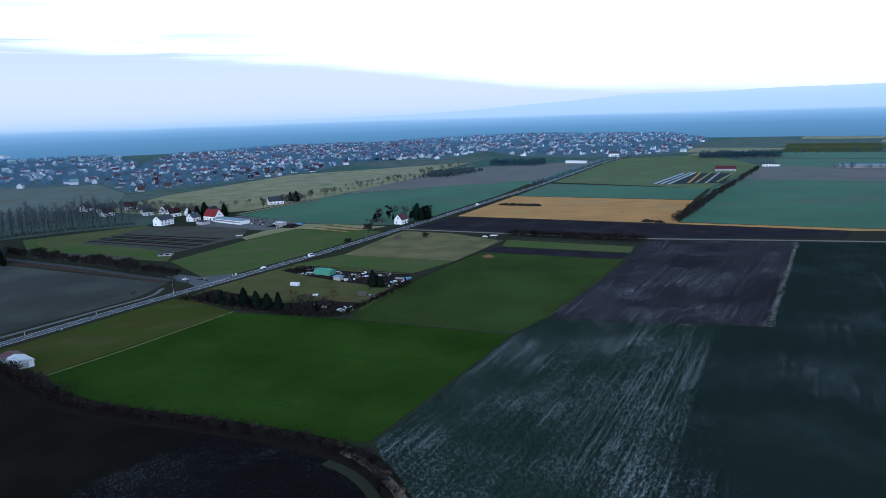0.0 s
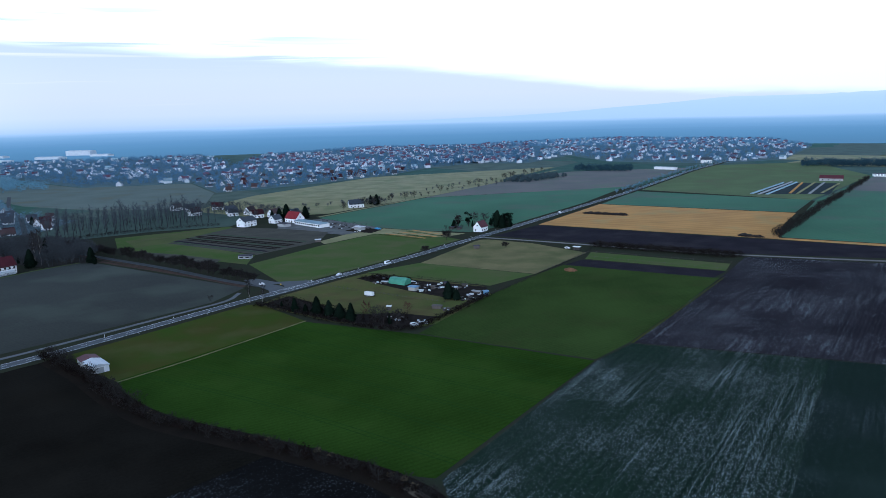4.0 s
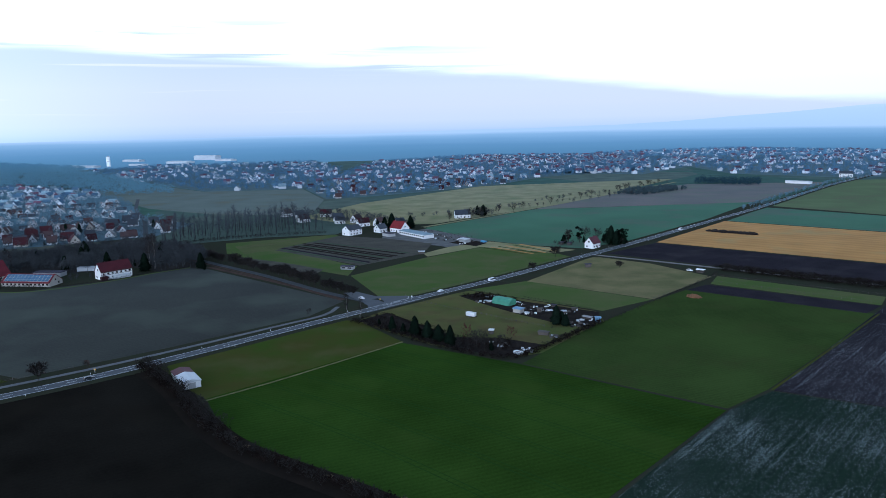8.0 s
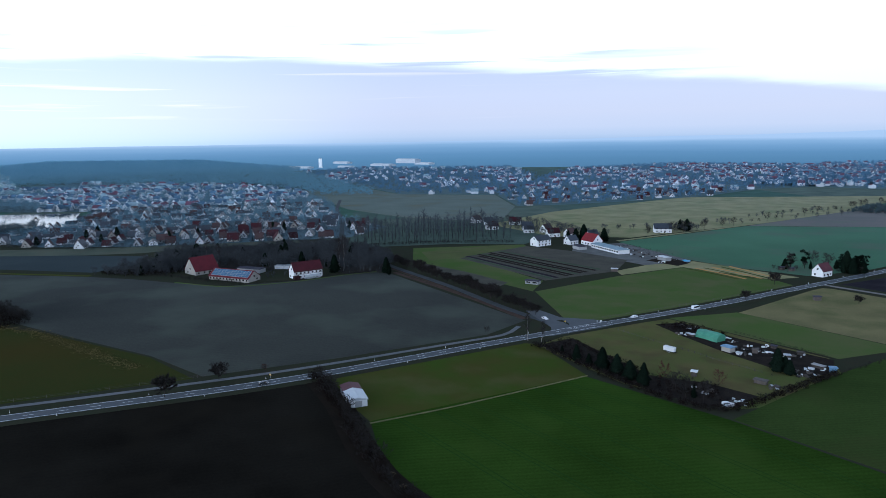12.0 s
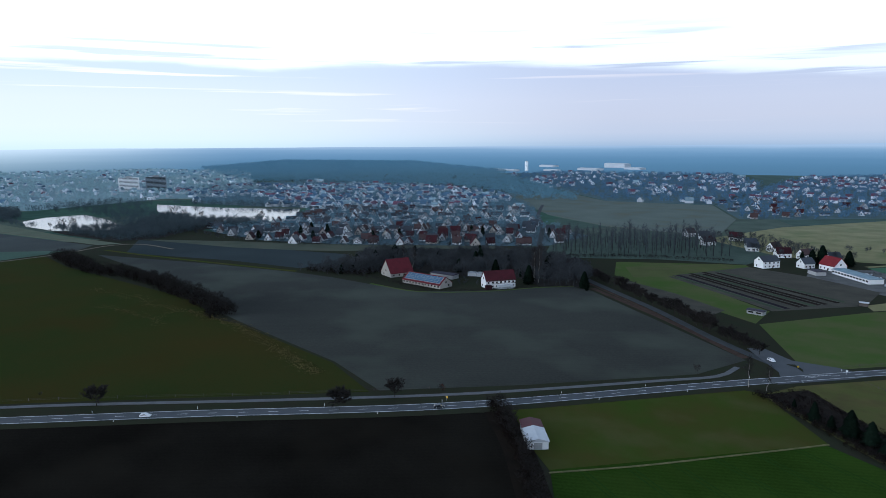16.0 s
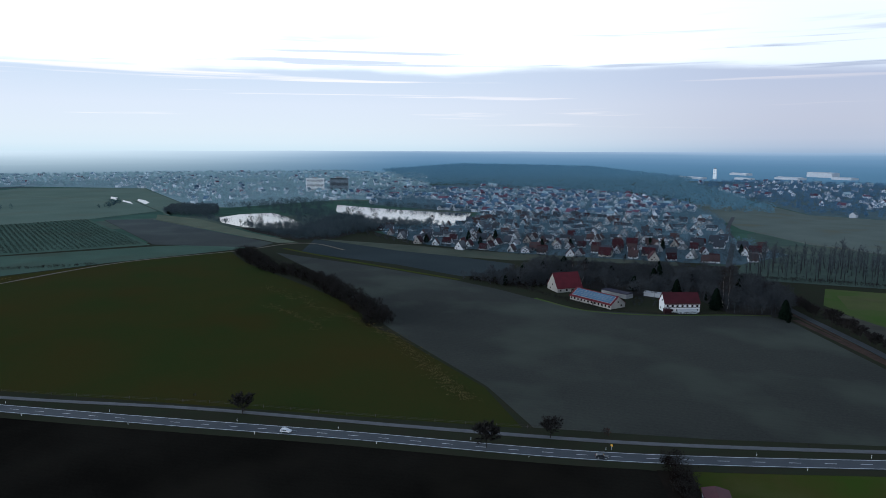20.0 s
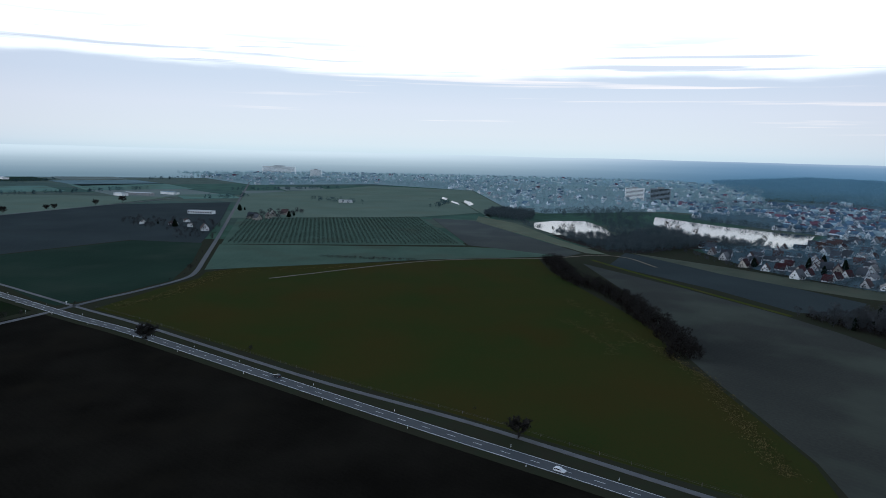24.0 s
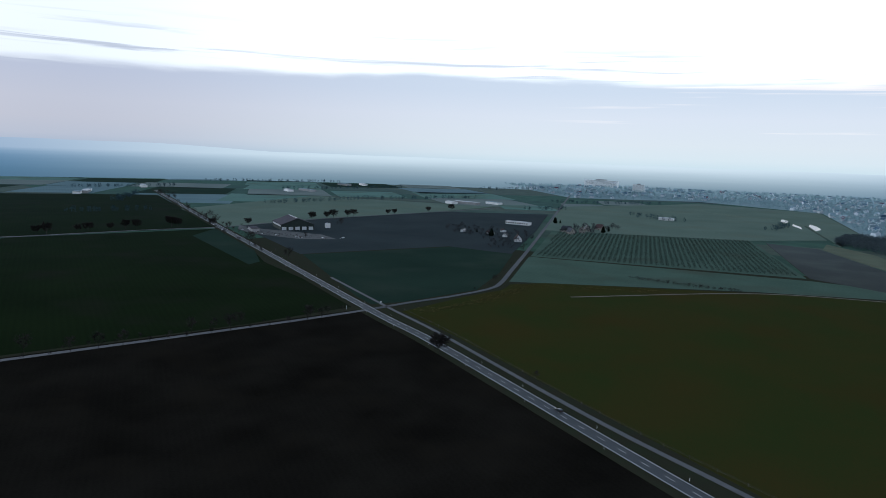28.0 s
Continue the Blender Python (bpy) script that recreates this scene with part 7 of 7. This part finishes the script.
v, f = tri_cloud([(x, y, 1.3) for x, y, h in rows_], [(0.9, 1.9, 0.8)] * len(rows_), 12, 0.8)
tagged(new("orchard_rows", cloud_mesh("orchard_rows", v, f, mat("orchard_twigs", (0.056, 0.080, 0.066), (0.042, 0.061, 0.051), spec=0.0, scale=0.3, island=True, rand=0.3))), "rows of small bare orchard trees", "orchard", kind="stuff")

# ---------------------------------------------------------------- allotment
slab("tilled_yard", [(-71, 459), (-58, 468), (-26, 447), (16, 428), (15, 409), (5, 397), (-10, 404), (-29, 418), (-53, 440)], 0.11, M_DARKBED, "dark trampled yard of the allotment", "yard", deep=0.3)
slab("garden_bed", [(-118, 396), (-106, 414), (-59, 372), (-35, 372), (-14, 364), (-23, 347), (-36, 345), (-66, 358), (-84, 372)], 0.11, M_DARKBED, "dark garden soil under the conifers", "bed", deep=0.3)
thicket("garden_hedge", spots_on(smooth_line([(-120, 394), (-84, 369), (-66, 356), (-36, 342), (-22, 346), (16, 406)], 4), 0.9, 0, 2.4, jitter=1.8, seed=121) + scatter([(-116, 396), (-106, 410), (-60, 372), (-25, 366), (-26, 350), (-66, 359)], 3.0, 2.2, seed=122, skip=0.3), SHRUB, 4, M_HEDGE, "dark bramble and garden scrub", "hedge")
thicket("yard_scrub", scatter([(-70, 458), (-58, 467), (-30, 450), (-34, 446), (-52, 442)], 3.2, 2.2, seed=123, skip=0.2) + spots_on(smooth_line([(-29, 458), (-6, 444), (17, 428)], 4), 1.4, 0, 1.3, jitter=0.6, seed=124), SHRUB, 4, M_HEDGE, "dark scrub at the yard edge", "hedge")
canopy("bramble_thicket", spots_on(smooth_line([(-120, 394), (-84, 369), (-66, 356), (-36, 342), (-22, 346), (-2, 376), (16, 406)], 4), 1.1, 0, 2.2, jitter=2.0, seed=126) + scatter([(-118, 396), (-106, 412), (-60, 374), (-30, 368), (-26, 350), (-66, 357)], 3.2, 2.2, seed=127, skip=0.35) + scatter([(-70, 458), (-58, 467), (-30, 450), (-34, 446), (-52, 442)], 2.6, 2.2, seed=128, skip=0.2), 9, 44, 0.45, M_BRAMBLE, "dark bramble thicket round the allotment", "hedge")
rusty = tree_set(BUSHY, "small beech with rusty withered twigs", 1, M_BARK, mat("rusty_twigs", (0.10, 0.045, 0.035), (0.065, 0.032, 0.026), spec=0.0, scale=0.4, fine=3), "beech_tree")
spread_things(rusty, [(-52, 368, 9), (-30, 371, 7), (-222, 306, 4)], "rusty beeches")
spread_things(bare, [(-41, 350, 9), (-46, 356, 7), (-34, 349, 8), (-10, 392, 4)], "bare allotment trees")

tent = empty("covered_stack", "long stack under a green tarpaulin", "stack", m=at(-40, 442, -33))
bm = bmesh.new()
prof = [(-3.6, 0.05), (-3.2, 2.4), (-1.6, 4.0), (0.6, 4.3), (2.4, 3.4), (3.5, 1.8), (3.8, 0.05)]
prism(bm, prof, -7.0, 6.5)
bmesh.ops.subdivide_edges(bm, edges=bm.edges, cuts=4, use_grid_fill=True)
for v_ in bm.verts:
    k = noise.noise(v_.co * 0.45) * 0.5
    v_.co += Vector((k * 0.6, k, (k - 0.05 * abs(v_.co.x)) * (v_.co.z > 0.3)))
part("tarpaulin", bm, M_TARP, tent, "wrinkled green tarpaulin")
for x in (-5, 0, 5):
    put("timber", tent, shared_box("timber", 0.3, 8.2, 0.3, M_JUNK), x, 0, 0)

tr = empty("trailer", "white box trailer on the grass", "trailer", m=at(-56, 410, -25))
bm = bmesh.new()
box(bm, -2.9, 2.9, -1.15, 1.15, 0.8, 2.9, 0.08)
part("box_body", bm, M_WHITE, tr)
bm = bmesh.new()
box(bm, -3.3, 3.3, -1.0, 1.0, 0.6, 0.8)
part("chassis", bm, M_BLACK, tr)


def wheel(parent, x, y, r, w=0.25):
    key = ("wheel", r, w)
    if key not in SHARED:
        bm = bmesh.new()
        bmesh.ops.create_cone(bm, cap_ends=True, segments=14, radius1=r, radius2=r, depth=w, matrix=Matrix.Rotation(math.pi / 2, 4, "X"))
        bmesh.ops.bevel(bm, geom=list(bm.edges), offset=0.03, segments=1, affect="EDGES")
        me = bpy.data.meshes.new("wheel")
        bm.to_mesh(me)
        bm.free()
        me.materials.append(M_BLACK)
        SHARED[key] = me
    ob = put("wheel", parent, SHARED[key], x, y, r)
    put("rim", ob, shared_box("rim", r, w + 0.02, r, M_SHEET), 0, 0, -r / 2)


for x in (-0.6, 0.6):
    for y in (-1.05, 1.05):
        wheel(tr, x, y, 0.42)
put("drawbar", tr, shared_box("drawbar", 1.6, 0.12, 0.12, M_BLACK), 4.0, 0, 0.62)
SHEDS = [(-30, 423, 5, 4, 2.4, M_CREAM, M_BLUE, "blue-roofed garden hut"), (-50, 443, 4, 1.8, 1.2, M_JUNK, M_SHEET, "low pale lean-to"), (-18, 425, 2.4, 2, 2.0, M_JUNK, M_JUNK, "weathered board shed"),
         (14.5, 409, 2.6, 2.2, 2.2, M_BLUE, M_BLUE, "pale blue sheet shed"), (9, 413, 5, 2.0, 1.3, M_JUNK, M_GREYW, "grey field cart under sheet"), (-14, 381, 5, 3, 1.4, M_JUNK, M_JUNK, "collapsed board shed"),
         (-41, 379, 2.2, 2.2, 2.2, M_JUNK, M_POST, "white-roofed open shelter"), (-73, 369, 3, 1.4, 1.0, M_JUNK, M_SHEET, "low pale cold frame"), (-39, 361, 1.0, 0.9, 1.3, M_POST, M_POST, "small white beehive box"),
         (-10, 437, 2.4, 1.6, 1.3, M_JUNK, M_DSHEET, "low dark hutch"), (2, 431, 3, 1.6, 1.2, M_JUNK, M_JUNK, "grey garden hutch"), (-4, 422, 2.4, 2.0, 1.8, M_JUNK, M_SHEET, "weathered tool shed"), (-25, 419, 2, 1.4, 1.1, M_POST, M_SHEET, "white water tank box")]
for i, (x, y, L, W_, h, wa, ro, lab) in enumerate(SHEDS):
    flat_hall(lab + " in the allotment", L, W_, h, wa, ro, at(x, y, -30 + 14 * (i % 4)), name="garden_shed", group="allotment sheds")


def junk_pile(label, x, y, seed, n=9):
    rg = random.Random(seed)
    e = empty("junk_pile", label, "junk", m=at(x, y, rg.uniform(0, 90)))
    for i in range(n):
        ma = (M_JUNK, M_POST, M_SHEET, M_BLACK, M_JUNK)[rg.randrange(5)]
        L, w, h = rg.choice((1.2, 1.8, 2.6)), rg.choice((0.4, 0.8, 1.2)), rg.choice((0.3, 0.6, 0.9))
        put(rg.choice(("board", "crate", "panel")), e, shared_box("board", L, w, h, ma), rg.uniform(-3, 3), rg.uniform(-2.2, 2.2), 0.08, rg.uniform(0, 180))


for i, (x, y) in enumerate([(-22, 420), (-1, 398), (3, 405), (-22, 355), (-24, 349), (-9, 377), (-55, 444), (-6, 412), (5, 400), (-14, 428), (-33, 360), (-20, 352)]):
    junk_pile("scattered boards and crates on dark soil", x, y, i + 1)


for i, (x, y) in enumerate([(-150, 726), (-140, 716), (-132, 708), (-124, 698), (-116, 690), (-108, 682), (-128, 686), (-118, 676), (-98, 656), (-90, 672), (-140, 690), (-104, 690)]):
    junk_pile("stacked crates and boards in the nursery yard", x, y, 40 + i, 7)
for i in range(22):
    u = (i + 0.5) / 22
    x, y = -57 + 70 * u + 3 * math.sin(i * 2.7), 462 - 42 * u - 9 * (math.sin(i * 5.1) + 1) * min(1, 2 * u)
    junk_pile("low clutter of boards and tubs in the allotment yard", x, y, 90 + i, 4)
thicket("nursery_shrubs", scatter([(-150, 748), (-96, 700), (-92, 690), (-110, 684), (-150, 716)], 4.5, 1.8, seed=125, skip=0.45), SHRUB, 4, M_HEDGE, "small bare shrubs of the nursery", "shrubs")

slab("farm_yard", [(-905, -446), (-868, -420), (-838, -372), (-826, -300), (-850, -262), (-880, -300), (-890, -400)], 0.12, M_YARD, "grey yard of the farm hall", "yard", deep=0.3)
for i, (x, y) in enumerate([(-884, -413), (-876, -404), (-866, -396), (-870, -414), (-858, -386), (-846, -366), (-840, -340), (-836, -304), (-842, -312), (-864, -262), (-850, -280), (-892, -420)]):
    junk_pile("pale crates and containers in the farm yard", x, y, 70 + i, 10)

# ---------------------------------------------------------------- vehicles
def car(label, x, y, yaw, paint, L=4.3, W_=1.78, H=1.48, van=False):
    e = empty("van" if van else "car", label, "van" if van else "car", m=pose(x, y, 0.25, 0, 0, yaw))
    if van:
        body = [(-L / 2, 0.35), (L / 2, 0.35), (L / 2, 0.95), (L / 2 - 0.35, 1.2), (L / 2 - 1.1, H - 0.12), (L / 2 - 1.4, H), (-L / 2 + 0.1, H), (-L / 2, H - 0.2)]
        cab = [(L / 2 - 1.0, 1.25), (L / 2 - 0.42, 1.25), (L / 2 - 1.08, H - 0.22), (-L / 2 + 0.3, H - 0.25), (-L / 2 + 0.3, 1.25)]
    else:
        body = [(-L / 2, 0.35), (L / 2, 0.35), (L / 2, 0.72), (L / 2 - 0.3, 0.84), (L / 2 - 1.15, 0.94), (L / 2 - 1.85, H - 0.04), (-0.6, H), (-L / 2 + 0.45, H - 0.14), (-L / 2 + 0.05, 0.98)]
        cab = [(L / 2 - 1.3, 0.96), (L / 2 - 1.9, H - 0.12), (-0.6, H - 0.1), (-L / 2 + 0.55, H - 0.22), (-L / 2 + 0.3, 0.98)]
    for nm, prof_, w, ma in (("body", body, W_, paint), ("side_glass", cab, W_ + 0.03, M_GLASS)):
        bm = bmesh.new()
        prism(bm, [(-a, b) for a, b in prof_], -w / 2, w / 2)
        if nm == "body":
            bmesh.ops.bevel(bm, geom=list(bm.edges), offset=0.06, segments=2, affect="EDGES")
        bmesh.ops.rotate(bm, matrix=Matrix.Rotation(math.pi / 2, 3, "Z"), verts=bm.verts)
        part(nm, bm, ma, e)
    for sx in (-0.3, 0.3):
        for sy in (-1, 1):
            wheel(e, sx * L, sy * (W_ / 2 - 0.12), 0.32, 0.22)
    for sy in (-1, 1):
        put("headlight", e, shared_box("headlight", 0.12, 0.32, 0.14, M_POST), L / 2 - 0.03, sy * W_ * 0.34, 0.6)
        put("tail_light", e, shared_box("tail_light", 0.1, 0.25, 0.16, M_BRED), -L / 2 + 0.02, sy * W_ * 0.36, 0.75)
    return e


def on_road(d, off):
    s = np.r_[0, np.cumsum(np.linalg.norm(np.diff(MAIN, axis=0), axis=1))]
    nn = normals(MAIN)
    p, q = [[np.interp(k, s, MAIN[:, j] + nn[:, j] * off) for j in (0, 1)] for k in (d, d + 2)]
    return p[0], p[1], math.degrees(math.atan2(q[1] - p[1], q[0] - p[0]))


def nearest(x, y):
    s = np.r_[0, np.cumsum(np.linalg.norm(np.diff(MAIN, axis=0), axis=1))]
    return s[np.argmin(np.hypot(MAIN[:, 0] - x, MAIN[:, 1] - y))]


for lab, x, y, off, ma, kw in (("white panel van on the country road", -55, 505, -1.7, M_CARW, dict(L=5.6, W_=2.0, H=2.4, van=True)), ("white hatchback on the country road", -86, 466, 1.7, M_CARW, {}),
                               ("dark hatchback on the country road", -214, 291, -1.7, M_CARD, {}), ("dark estate car with lit lamps on the road", -390, 100, 1.7, M_CARD, {}),
                               ("white hatchback on the country road", -290, 208, -1.7, M_CARW, {}), ("white panel van far up the road", 108, 752, -1.7, M_CARW, dict(L=5.6, W_=2.0, H=2.4, van=True))):
    px, py, a = on_road(nearest(x, y), off)
    car(lab, px, py, a + (180 if off > 0 else 0), ma, **kw)
car("white hatchback waiting in the side road", -131, 444, -35, M_CARW)
car("old white car parked in the allotment", -25, 348.5, 20, M_CARW)
car("white car parked by the meadow kiosk", 85, 548, -30, M_CARW)
